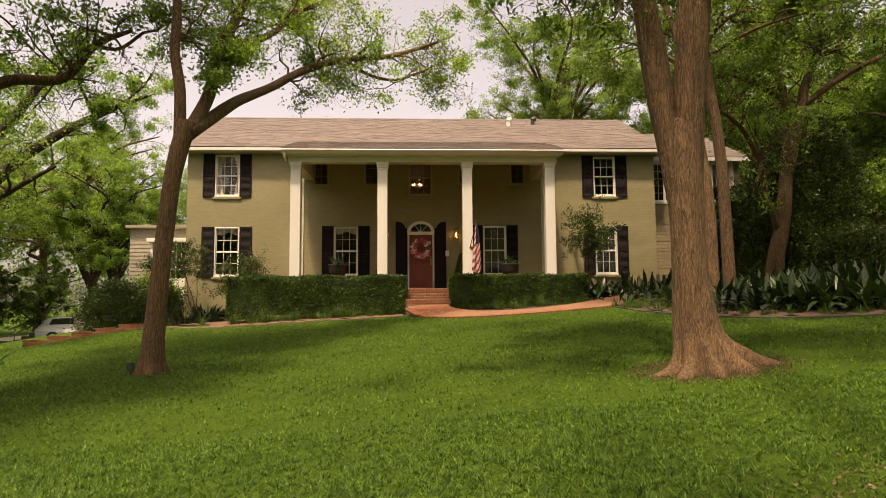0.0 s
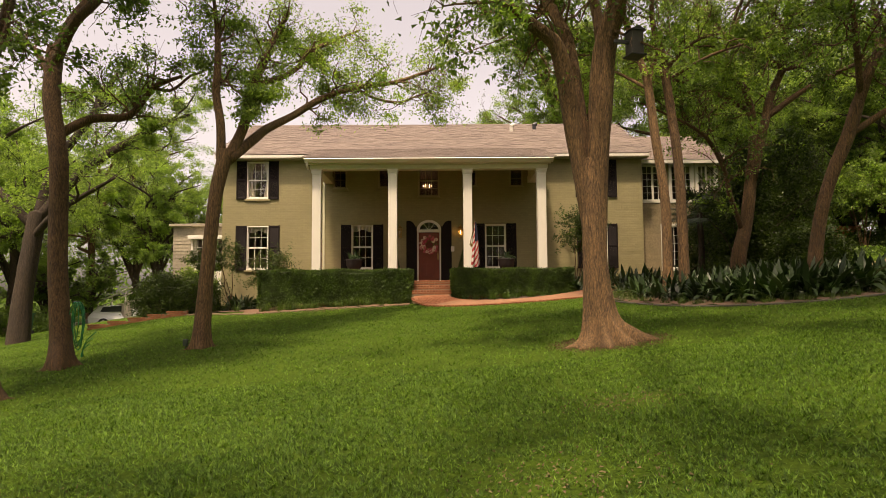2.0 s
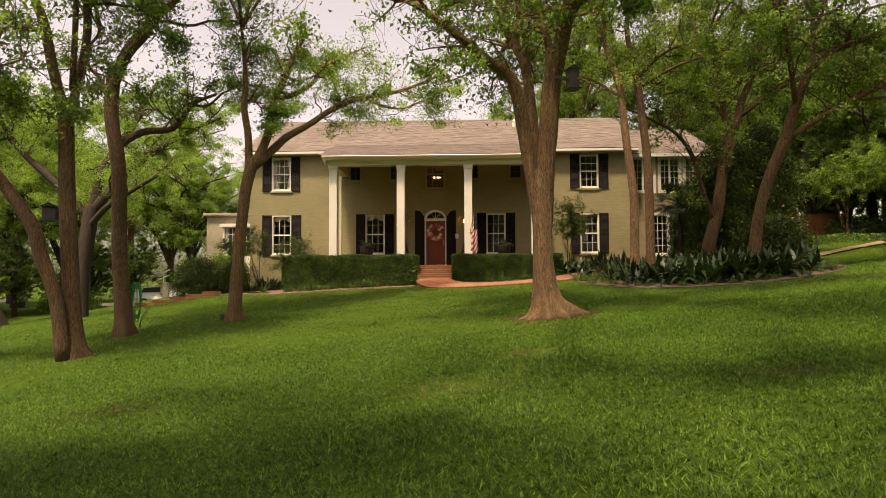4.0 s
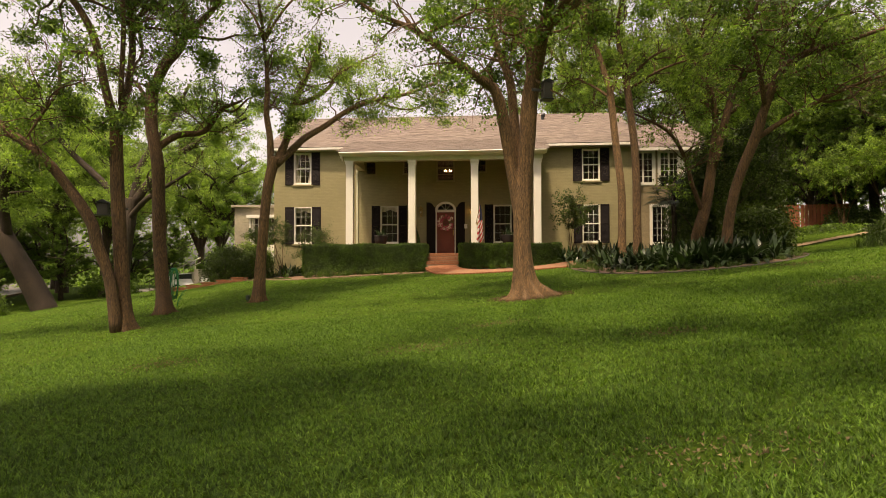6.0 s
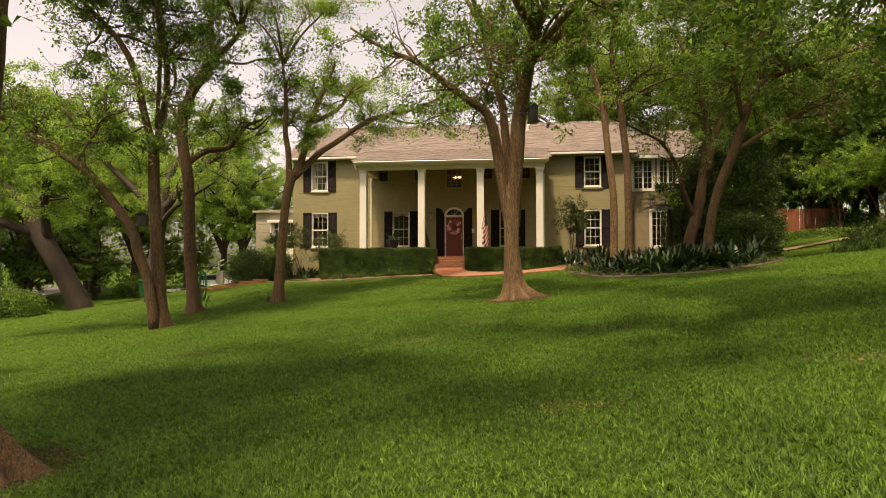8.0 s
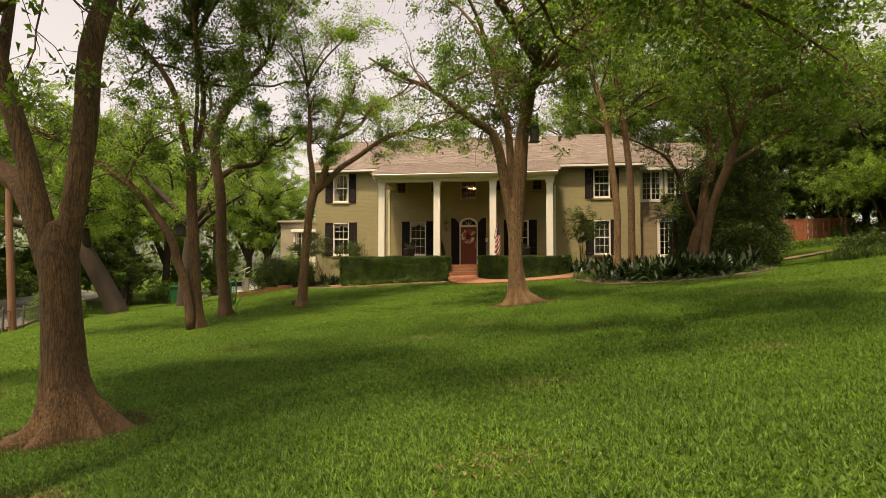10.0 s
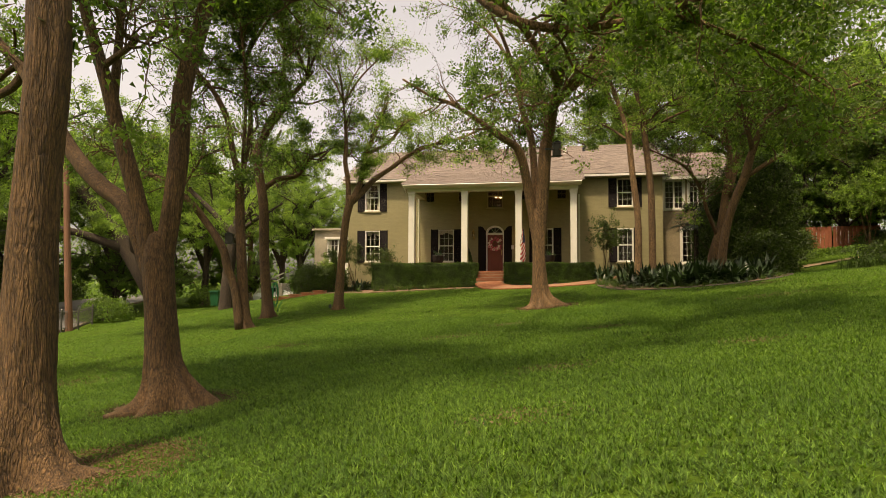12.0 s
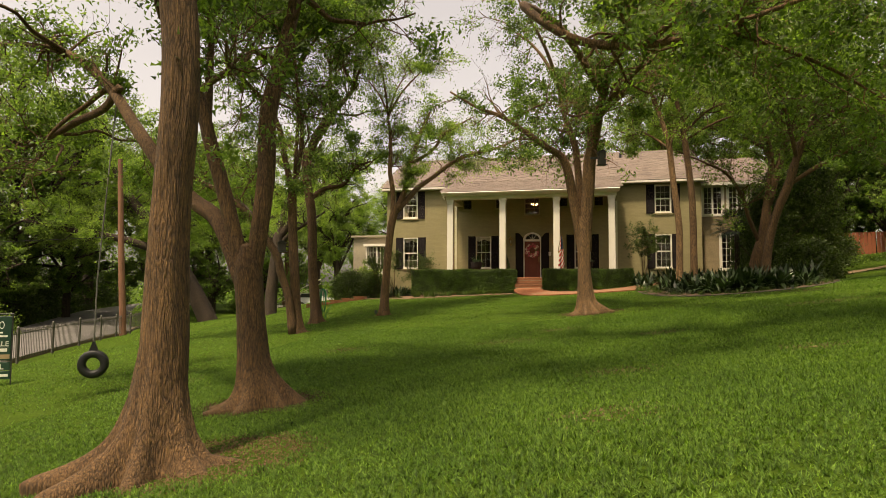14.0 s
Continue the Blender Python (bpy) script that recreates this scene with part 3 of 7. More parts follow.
SASH_TALL, SASH_MID = [2, 2], [2, 2]
window("ul", 3, [2, 2], curtain="drape")
window("ll", 3, [2, 2], curtain="valance")
window("p1", 3, [2, 2], lintel=0.05, curtain="valance")
window("p2", 3, [2, 2], lintel=0.05)
window("ur", 3, [2, 2])
window("lr", 3, [2, 2])
window("u1", 2, [3], curtain="")
window("u2", 2, [3])
window("uc", 3, [2, 1])
window("u3", 2, [3])
window("u4", 2, [3])
for k, w in (("ul", 0.43), ("ll", 0.46), ("p1", 0.43), ("p2", 0.43), ("ur", 0.44), ("lr", 0.42)):
    x0, x1, z0, z1 = FRONT[k]
    shutter(x0 - w - 0.01, x0 - 0.01, z0 - 0.04, z1 + 0.03)
    shutter(x1 + 0.01, x1 + w + 0.01, z0 - 0.04, z1 + 0.03)

# front door with its arched fanlight
g = Geo()
g.box(DOOR[0], -0.02, 0.0, -0.44, 0.14, ARCH_Z, 0.006)
g.box(0.44, -0.02, 0.0, DOOR[1], 0.14, ARCH_Z, 0.006)
g.box(DOOR[0] - 0.01, -0.035, 2.085, DOOR[1] + 0.01, 0.14, 2.20, 0.008)
n = 16
for i in range(n):
    a, b = math.pi * i / n, math.pi * (i + 1) / n
    def _p(r, t):
        return (r * math.cos(t), 2.19 + 0.80 * r * math.sin(t))
    g.prism([_p(0.40, a), _p(0.515, a), _p(0.515, b), _p(0.40, b)], "y", -0.03, 0.13)
for a in (55, 90, 125):
    t = radians(a)
    g.tube([(0.05 * math.cos(t), 0.05, 2.20), (0.42 * math.cos(t), 0.05, 2.19 + 0.80 * 0.42 * math.sin(t))], [0.014, 0.014], 4)
door_case = part("door_frame", g, M_TRIM, house, "white arched door surround with fanlight")
g = Geo()
g.prism([(0.42 * math.cos(a), 2.19 + 0.80 * 0.42 * math.sin(a)) for a in np.linspace(0, math.pi, 14)], "y", 0.06, 0.066)
part("fanlight_pane", g, M_GLASS, door_case).visible_shadow = False
g = Geo()
g.box(-0.436, 0.05, 0.012, 0.436, 0.10, 2.08, 0.006)
front_door = part("front_door", g, M_DOOR, house, "closed red-brown panelled front door")
for x0, x1 in ((-0.34, -0.05), (0.05, 0.34)):
    for z0, z1 in ((0.16, 0.78), (0.94, 1.62), (1.72, 1.96)):
        g = Geo()
        g.box(x0, 0.042, z0, x1, 0.052, z1, 0.004)
        g.box(x0 + 0.05, 0.030, z0 + 0.05, x1 - 0.05, 0.043, z1 - 0.05, 0.008)
        part("door_panel", g, M_DOOR, front_door)
g = Geo()
g.box(0.35, 0.012, 0.92, 0.405, 0.03, 1.20, 0.008)
g.tube([(0.378, 0.012, 1.15), (0.378, -0.035, 1.12), (0.378, -0.035, 1.0), (0.378, 0.012, 0.95)], [0.011] * 4, 6)
g.lathe([(0.022, 0), (0.03, 0.02), (0.0, 0.03)], (0.378, 0.02, 1.24), 8)
part("door_handle", g, M_BRASS, front_door, "brass thumb-latch handle")
shutter(-0.955, -0.515, -0.02, 2.57, arch=1)
shutter(0.515, 0.955, -0.02, 2.57, arch=-1)

# portico
COLS = [-4.156, -1.303, 1.521, 4.307]
COL_Y = -2.84


def column(x):
    g = Geo()
    w = 0.165
    g.box(x - w, COL_Y - w, 0.12, x + w, COL_Y + w, 4.0, 0.012)
    c = part("column", g, M_TRIM, house, "square white-painted wooden column")
    g = Geo()
    g.box(x - 0.21, COL_Y - 0.21, 0.0, x + 0.21, COL_Y + 0.21, 0.12, 0.012)
    g.box(x - 0.19, COL_Y - 0.19, 0.12, x + 0.19, COL_Y + 0.19, 0.17, 0.012)
    part("base", g, M_TRIM, c)
    g = Geo()
    g.box(x - 0.175, COL_Y - 0.175, 3.93, x + 0.175, COL_Y + 0.175, 3.96, 0.006)
    g.box(x - 0.18, COL_Y - 0.18, 4.0, x + 0.18, COL_Y + 0.18, 4.05, 0.008)
    g.box(x - 0.195, COL_Y - 0.195, 4.05, x + 0.195, COL_Y + 0.195, 4.13, 0.012)
    g.box(x - 0.205, COL_Y - 0.205, 4.13, x + 0.205, COL_Y + 0.205, 4.18, 0.008)
    part("capital", g, M_TRIM, c)


for x in COLS:
    column(x)
g = Geo()
g.box(-4.40, -3.02, 4.18, 4.55, -2.66, 4.42, 0.01)
for x in (-4.40, 4.20):
    g.box(x, -2.66, 4.18, x + 0.35, 0.0, 4.46, 0.01)
    g.prism([(-2.66, 4.46), (0.0, 4.46), (0.0, 5.30), (-2.66, 4.52)], "x", x + 0.03, x + 0.30)
part("beam", g, M_BEAM, house, "cream painted portico beam")
for x in (-4.50, 4.62):
    g = Geo()
    g.box(x, -0.05, 0.0, x + 0.10, 0.0, 4.30, 0.008)
    part("pilaster", g, M_BEAM, house)
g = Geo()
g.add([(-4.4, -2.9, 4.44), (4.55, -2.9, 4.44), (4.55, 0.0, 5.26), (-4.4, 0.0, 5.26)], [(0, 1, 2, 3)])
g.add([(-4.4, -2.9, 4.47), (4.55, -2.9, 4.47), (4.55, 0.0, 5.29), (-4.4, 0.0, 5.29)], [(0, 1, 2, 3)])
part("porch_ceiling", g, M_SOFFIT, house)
g = Geo()
g.box(-4.45, -3.12, -1.4, 4.60, 0.0, -0.02, 0.01)
part("porch_floor", g, M_BRICKS, house, "raised brick porch floor")
# cornice and gutter of the portico
g = Geo()
g.box(-4.50, -3.14, 4.36, 4.65, -3.02, 4.46, 0.01)
g.prism([(-3.42, 4.50), (-3.30, 4.40), (-3.12, 4.40), (-3.12, 4.52), (-3.40, 4.53)], "x", PORCH_X0, PORCH_X1)
gut = part("gutter", g, M_TRIM, house, "white portico gutter")
g = Geo()
g.tube([(-4.47, -3.3, 4.42), (-4.47, -3.3, 4.3), (-4.47, -3.05, 4.2)], [0.04, 0.04, 0.04], 8)
part("downspout", g, M_TRIM, house)


def roof_slab(name, a, b, c, d, t=0.10, mat=None, parent=None):
    """A roof deck between four corners, a-b along the eave, d-c along the top."""
    g = Geo()
    top = [Vector(p) for p in (a, b, c, d)]
    low = [p - Vector((0, 0, t)) for p in top]
    g.add([tuple(p) for p in top + low], [(0, 1, 2, 3), (7, 6, 5, 4), (0, 4, 5, 1), (1, 5, 6, 2), (2, 6, 7, 3), (3, 7, 4, 0)])
    return part(name, g, mat or M_FELT, parent or house)


RX0, RX1 = WX0 - 0.22, WX1 + 0.20
roof = roof_slab("roof", (RX0, EAVE_Y, EAVE_Z), (RX1, EAVE_Y, EAVE_Z), (RX1, RIDGE_Y, RIDGE_Z), (RX0, RIDGE_Y, RIDGE_Z))
tagged(roof, "weathered brown-grey shingle roof")
roof_slab("roof_rear", (RX1, WY1 + 0.6, EAVE_Z), (RX0, WY1 + 0.6, EAVE_Z), (RX0, RIDGE_Y, RIDGE_Z), (RX1, RIDGE_Y, RIDGE_Z))
porch_roof = roof_slab("portico_roof", (PORCH_X0, PORCH_Y, PORCH_Z + 0.05), (PORCH_X1, PORCH_Y, PORCH_Z + 0.05), (PORCH_X1, JOIN_Y, JOIN_Z + 0.03), (PORCH_X0, JOIN_Y, JOIN_Z + 0.03), 0.08)
for xa, xb in ((RX0, PORCH_X0 + 0.02), (PORCH_X1 - 0.02, RX1)):
    g = Geo()
    g.box(xa, EAVE_Y - 0.025, EAVE_Z - 0.13, xb, EAVE_Y, EAVE_Z - 0.025, 0.005)
    part("fascia", g, M_TRIM, house, "white eaves board")
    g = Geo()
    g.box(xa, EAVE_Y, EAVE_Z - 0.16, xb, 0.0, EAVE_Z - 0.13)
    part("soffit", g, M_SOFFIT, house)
for x in (RX0 - 0.02, RX1):
    g = Geo()
    g.prism([(EAVE_Y, EAVE_Z - 0.18), (EAVE_Y, EAVE_Z + 0.01), (RIDGE_Y, RIDGE_Z + 0.01), (RIDGE_Y, RIDGE_Z - 0.18)], "x", x, x + 0.02)
    part("bargeboard", g, M_TRIM, house)

# annex with lapped siding at the far end
AX0, AX1, AY, AZ1 = WX1, 12.9, 0.68, 5.20
g = Geo()
A_HOLES = [(9.24, 10.34, 3.42, 5.10), (10.53, 11.55, 3.42, 5.10), (11.70, 12.60, 3.42, 5.10), (10.12, 10.98, 0.45, 2.42)]
wall_with_holes(g, AX0, AX1, WZ0, AZ1, AY, AY + 0.2, A_HOLES)
g.box(AX1 - 0.2, AY + 0.2, WZ0, AX1, 8.0, AZ1)
annex_wall = part("annex_wall", g, M_SOFFIT, house)
z, row = -0.55, 0.135
board_i = 0
while z < AZ1 - 0.05:
    spans = [(AX0, AX1)]
    for h in A_HOLES:
        if h[2] - 0.02 < z + row / 2 < h[3] + 0.02:
            spans = [s for a, b in spans for s in ((a, min(b, h[0] - 0.05)), (max(a, h[1] + 0.05), b)) if s[1] - s[0] > 0.05]
    for a, b in spans:
        g = Geo()
        g.prism([(AY - 0.018, z), (AY - 0.004, z), (AY - 0.002, z + row + 0.01), (AY - 0.008, z + row + 0.01)], "x", a, b)
        part("board", g, M_SIDING, annex_wall)
    z += row


def casement(box, cols, rows, leaves=2):
    """A white casement window of narrow leaves with small panes."""
    x0, x1, z0, z1 = box
    g = Geo()
    t, y = 0.07, AY - 0.04
    g.box(x0 - 0.04, y, z0 - 0.04, x0 + t, y + 0.16, z1 + 0.04, 0.006)
    g.box(x1 - t, y, z0 - 0.04, x1 + 0.04, y + 0.16, z1 + 0.04, 0.006)
    g.box(x0 + t, y, z1 - t, x1 - t, y + 0.16, z1 + 0.04, 0.006)
    g.box(x0 + t, y, z0 - 0.04, x1 - t, y + 0.16, z0 + t, 0.006)
    win = part("casement_window", g, M_TRIM, house, "white casement window with small panes")
    lw = (x1 - x0 - 2 * t) / leaves
    for i in range(leaves):
        xa, xb = x0 + t + i * lw, x0 + t + (i + 1) * lw
        q = Geo()
        r, ys = 0.045, AY + 0.01
        q.box(xa, ys, z0 + t, xa + r, ys + 0.04, z1 - t, 0.004)
        q.box(xb - r, ys, z0 + t, xb, ys + 0.04, z1 - t, 0.004)
        q.box(xa + r, ys, z0 + t, xb - r, ys + 0.04, z0 + t + r, 0.004)
        q.box(xa + r, ys, z1 - t - r, xb - r, ys + 0.04, z1 - t, 0.004)
        pw, ph = (xb - xa - 2 * r) / cols, (z1 - z0 - 2 * t - 2 * r) / rows
        for c in range(1, cols):
            q.box(xa + r + c * pw - 0.01, ys + 0.005, z0 + t + r, xa + r + c * pw + 0.01, ys + 0.035, z1 - t - r)
        for k in range(1, rows):
            zz = z0 + t + r + k * ph
            q.box(xa + r, ys + 0.007, zz - 0.01, xb - r, ys + 0.033, zz + 0.01)
        part("leaf", q, M_TRIM, win)
        for c in range(cols):
            for k in range(rows):
                p = Geo()
                px, pz = xa + r + c * pw, z0 + t + r + k * ph
                p.box(px + 0.012, ys + 0.018, pz + 0.012, px + pw - 0.012, ys + 0.022, pz + ph - 0.012)
                part("pane", p, M_GLASS, win).visible_shadow = False


casement(A_HOLES[0], 2, 5)
casement(A_HOLES[1], 2, 5)
casement(A_HOLES[2], 2, 5)
casement(A_HOLES[3], 3, 5, 1)
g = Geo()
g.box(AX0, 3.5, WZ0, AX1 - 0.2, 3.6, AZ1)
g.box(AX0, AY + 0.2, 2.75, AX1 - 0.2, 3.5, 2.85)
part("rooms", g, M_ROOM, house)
A_EY, A_EZ = 0.36, 5.22
annex_roof = roof_slab("annex_roof", (RX1 - 0.3, A_EY, A_EZ), (13.15, A_EY, A_EZ), (13.15, 4.6, 7.30), (RX1 - 0.3, 4.6, 7.30))
roof_slab("annex_roof_rear", (13.15, 9.0, A_EZ), (RX1 - 0.3, 9.0, A_EZ), (RX1 - 0.3, 4.6, 7.30), (13.15, 4.6, 7.30))
g = Geo()
g.box(WX1, A_EY - 0.025, A_EZ - 0.16, 13.17, A_EY, A_EZ - 0.01, 0.005)
part("fascia", g, M_TRIM, house)
g = Geo()
g.prism([(A_EY, A_EZ - 0.1), (9.0, A_EZ - 0.1), (4.6, 7.2)], "x", AX1 - 0.2, AX1)
part("gable", g, M_SIDING, house)

# low side wing with pale siding and a bay window
SX0, SX1, SY, SZ1 = -11.75, WX0, 2.2, 2.62
g = Geo()
g.box(SX0, SY, -2.2, SX1, SY + 0.2, SZ1)
g.box(SX0, SY + 0.2, -2.2, SX0 + 0.2, 8.0, SZ1)
side_wall = part("side_wing_wall", g, M_SOFFIT, house)
z = -1.6
while z < SZ1 - 0.05:
    g = Geo()
    g.prism([(SY - 0.026, z), (SY - 0.004, z), (SY - 0.002, z + 0.165), (SY - 0.008, z + 0.165)], "x", SX0 - 0.02, SX1)
    part("board", g, M_SIDING2, side_wall)
    z += 0.155
g = Geo()
g.box(SX0 - 0.15, SY - 0.2, SZ1, SX1, 8.2, SZ1 + 0.12, 0.01)
part("side_wing_roof", g, M_SIDING2, house, "flat roof with a tan eaves board")
bx0, bx1, by = -10.75, -9.25, SY - 0.5
g = Geo()
g.box(bx0, by, -0.3, bx1, SY - 0.03, 0.55, 0.01)
bay = part("bay_window", g, M_TRIM, house, "white bay window")
g = Geo()
g.box(bx0 - 0.12, by - 0.12, 2.0, bx1 + 0.12, SY - 0.03, 2.16, 0.012)
part("bay_head", g, M_TRIM, bay)
for x, y in ((bx0, by), (-10.05, by), (bx1 - 0.09, by), (bx0, SY - 0.12)):
    g = Geo()
    g.box(x, y, 0.55, x + 0.09, y + 0.09, 2.0, 0.006)
    part("mullion", g, M_TRIM, bay)
for xa, xb in ((bx0 + 0.09, -10.05), (-9.96, bx1 - 0.09)):
    q = Geo()
    for c in range(1, 3):
        x = xa + (xb - xa) * c / 3
        q.box(x - 0.012, by + 0.02, 0.55, x + 0.012, by + 0.05, 2.0)
    for k in range(1, 4):
        zz = 0.55 + 1.45 * k / 4
        q.box(xa, by + 0.023, zz - 0.012, xb, by + 0.047, zz + 0.012)
    part("glazing_bars", q, M_TRIM, bay)
    q = Geo()
    q.box(xa, by + 0.033, 0.55, xb, by + 0.037, 2.0)
    part("pane", q, M_GLASS, bay).visible_shadow = False
# no room here: a dark sheet on the solid wall stands for interior shade
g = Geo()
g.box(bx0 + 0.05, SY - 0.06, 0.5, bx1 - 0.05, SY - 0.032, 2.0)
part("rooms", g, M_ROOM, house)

# ---- trees ----
def wiggle(p0, d, length, segs, bend, r0, r1):
    """A crooked twig: points and radii from p0 along d."""
    pts, p, d = [p0], Vector(p0), Vector(d).normalized()
    for i in range(segs):
        d = (d + Vector(rng.normal(0, bend, 3))).normalized()
        p = p + d * (length / segs)
        pts.append(tuple(p))
    return pts, list(np.linspace(r0, r1, segs + 1))


def smooth_line(rows, per=4):
    """A finer line through rows of x, y, z, radius (Catmull-Rom)."""
    a = np.array(rows, dtype=float)
    a = np.vstack([2 * a[0] - a[1], a, 2 * a[-1] - a[-2]])
    out = []
    for i in range(1, len(a) - 2):
        for t in np.linspace(0, 1, per, endpoint=False):
            p0, p1, p2, p3 = a[i - 1:i + 3]
            out.append(0.5 * (2 * p1 + (p2 - p0) * t + (2 * p0 - 5 * p1 + 4 * p2 - p3) * t ** 2 + (3 * p1 - p0 - 3 * p2 + p3) * t ** 3))
    out.append(a[-2])
    out = np.array(out)
    out[:, 3] = np.maximum(out[:, 3], 0.008)
    return out


def limb_mesh(geo, rows, sides, rough=0.08, lobes=(), per=4, foot=0.05):
    """A limb or trunk; lobes: the angles at which buttress roots swell its foot."""
    ln = smooth_line(rows, per)
    ph = rng.uniform(0, 6, 4)
    fur = sides >= 40

    def sq(i, t):
        k = 1 + rough * (math.sin(3 * t + ph[0] + i * 0.9 / per) * 0.6 + math.sin(5 * t + ph[1] - i * 1.2 / per) * 0.4)
        r = ln[i, 3]
        if fur:
            x, y, z = ln[i, 0] + r * math.cos(t), ln[i, 1] + r * math.sin(t), ln[i, 2]
            n1 = noise.noise(Vector((x * 17, y * 17, z * 2.2 + ph[2])))
            n2 = noise.noise(Vector((x * 38, y * 38, z * 5.0)))
            k += (0.028 * (1 - min(1, abs(n1) * 4)) * -1 + 0.010 * n2) * (0.25 / max(r, 0.1)) ** 0.5
        else:
            k += rng.normal(0, rough * 0.2)
        if lobes:
            h = max(0.0, ln[i, 2] - foot)
            f = 0.34 * math.exp(-h / 0.32) + 0.66 * math.exp(-h / 0.12)
            if f > 0.01:
                best = 0.0
                for a, w, g in lobes:
                    dt = (t - a + math.pi) % (2 * math.pi) - math.pi
                    best = max(best, g * math.exp(-(dt / w) ** 2))
                k += f * (0.10 + 2.0 * best)
        return k
    geo.tube([tuple(p[:3]) for p in ln], list(ln[:, 3]), sides, True, sq)
    return ln


def rising(x, y, z, r, top, spread, n):
    """Upper limbs that rise and spread from (x, y, z) to the crown's top."""
    out = []
    for k in range(n):
        a = 2 * math.pi * (k + rng.uniform(-0.3, 0.3)) / n
        e, c, s = spread * rng.uniform(0.6, 1.0), math.cos(a), math.sin(a)
        h = top - z
        out.append([(x, y, z, r), (x + e * 0.25 * c, y + e * 0.25 * s, z + h * 0.35, r * 0.8), (x + e * 0.6 * c, y + e * 0.6 * s, z + h * 0.65, r * 0.5), (x + e * c, y + e * s, z + h * rng.uniform(0.75, 1.0), r * 0.2)])
    return out


def tree(label, trunk, limbs, mat, leaf, leaves=16000, leaf_size=0.11, reach=1.6, spread=1.0, start=0.35, roots=0, rise=0.35,
         keep=None, clump=0.34, shoots=9, category="tree", sides=18, dense=(), high=(), boughs=0):
    """A tree from its trunk and main limbs; side branches, twigs and leaves grow from the limbs.
    keep: a test of (x, y, z) that a twig's end must pass."""
    base = trunk[0]
    limbs = list(limbs) + [r for c in high for r in rising(*c)]
    t = thing("tree", label, category, (base[0], base[1], gz(base[0], base[1]) - 0.05))
    o = Vector(t.location)

    def off(rows):
        return [(r[0] - o.x, r[1] - o.y, r[2] - o.z, r[3]) for r in rows]
    g = Geo()
    core = trunk[min(3, len(trunk) - 1)][3]
    if roots:
        trunk = [(r[0], r[1], r[2], min(r[3], core * (1.38 if sides >= 40 else 1.12))) if i < 3 else r for i, r in enumerate(trunk)]
    # the tube's own angle runs from the trunk's local axes, so roots take their place from its foot
    tip = Vector(trunk[-1][:3]) - Vector(trunk[-2][:3])
    tip.normalize()
    e = trunk[-1]
    trunk = list(trunk) + [(*(Vector(e[:3]) + tip * e[3] * 0.5), e[3] * 0.72), (*(Vector(e[:3]) + tip * e[3] * 0.8), e[3] * 0.25)]
    if isinstance(roots, int):
        roots = [(360 * k / max(1, roots) + rng.uniform(-14, 14), rng.uniform(0.5, 0.9)) for k in range(roots)]
    d0 = (Vector(trunk[1][:3]) - Vector(trunk[0][:3])).normalized()
    ax = d0.cross(Vector((0.13, 0.97, 0.21))).normalized()
    cx = d0.cross(ax)
    lobes = []
    for deg, gain in roots:
        w = Vector((math.cos(radians(deg)), math.sin(radians(deg)), 0))
        lobes.append((math.atan2(w.dot(cx), w.dot(ax)), rng.uniform(0.20, 0.28), gain))
    ln = limb_mesh(g, off(trunk), sides, 0.05, lobes, 8 if sides >= 40 else 4)
    d = Vector(ln[1, :3] - ln[0, :3]).normalized()
    a_ax = d.cross(Vector((0.13, 0.97, 0.21))).normalized()
    c_ax = d.cross(a_ax)
    for a, w, gain in lobes:
        way = (a_ax * math.cos(a) + c_ax * math.sin(a)).normalized()
        L, r = core * rng.uniform(2.6, 4.0) * gain, core * rng.uniform(0.34, 0.44) * gain
        side = Vector((-way.y, way.x, 0)) * rng.uniform(-0.5, 0.5)
        pts, rad = [], []
        for i in range(8):
            u = i / 7
            p = way * (core * 1.25 + L * u) + side * (u * u * L * 0.6)
            x, y = base[0] + p.x, base[1] + p.y
            pts.append((x - o.x, y - o.y, gz(x, y) - o.z + r * (1.0 * (1 - u) ** 1.6 - 0.55 * u - 0.15)))
            rad.append(r * (1 - 0.72 * u))
        g.tube(pts, rad, 10, True, lambda i, t: 1 + 0.12 * math.sin(3 * t + i))
    part("trunk", g, mat, t, smooth=True)
    tips, fine = [], Geo()
    lines = []
    for rows in limbs:
        g = Geo()
        lines.append(limb_mesh(g, off(rows), max(8, sides // 2 if sides >= 40 else sides - 8), 0.07))
        part("limb", g, mat, t, smooth=True)
    for ln in list(lines) if boughs else []:
        for _ in range(boughs):
            i = int((0.5 + 0.42 * rng.random()) * (len(ln) - 1))
            if ln[i, 3] < 0.03:
                continue
            d = Vector(ln[min(i + 1, len(ln) - 1), :3] - ln[i - 1, :3]).normalized() * 0.4 + Vector(rng.normal(0, 0.8, 3)) * Vector((1, 1, 0)).length
            d.z = abs(d.z) * 0.25 - 0.05
            pts, rad = wiggle(tuple(ln[i, :3]), d, rng.uniform(1.4, 2.8), 7, 0.30, min(ln[i, 3] * 0.6, 0.055), 0.014)
            g = Geo()
            lines.append(limb_mesh(g, [(*p, r) for p, r in zip(pts, rad)], 8, 0.1, per=2))
            part("limb", g, mat, t, smooth=True)
    weight = []
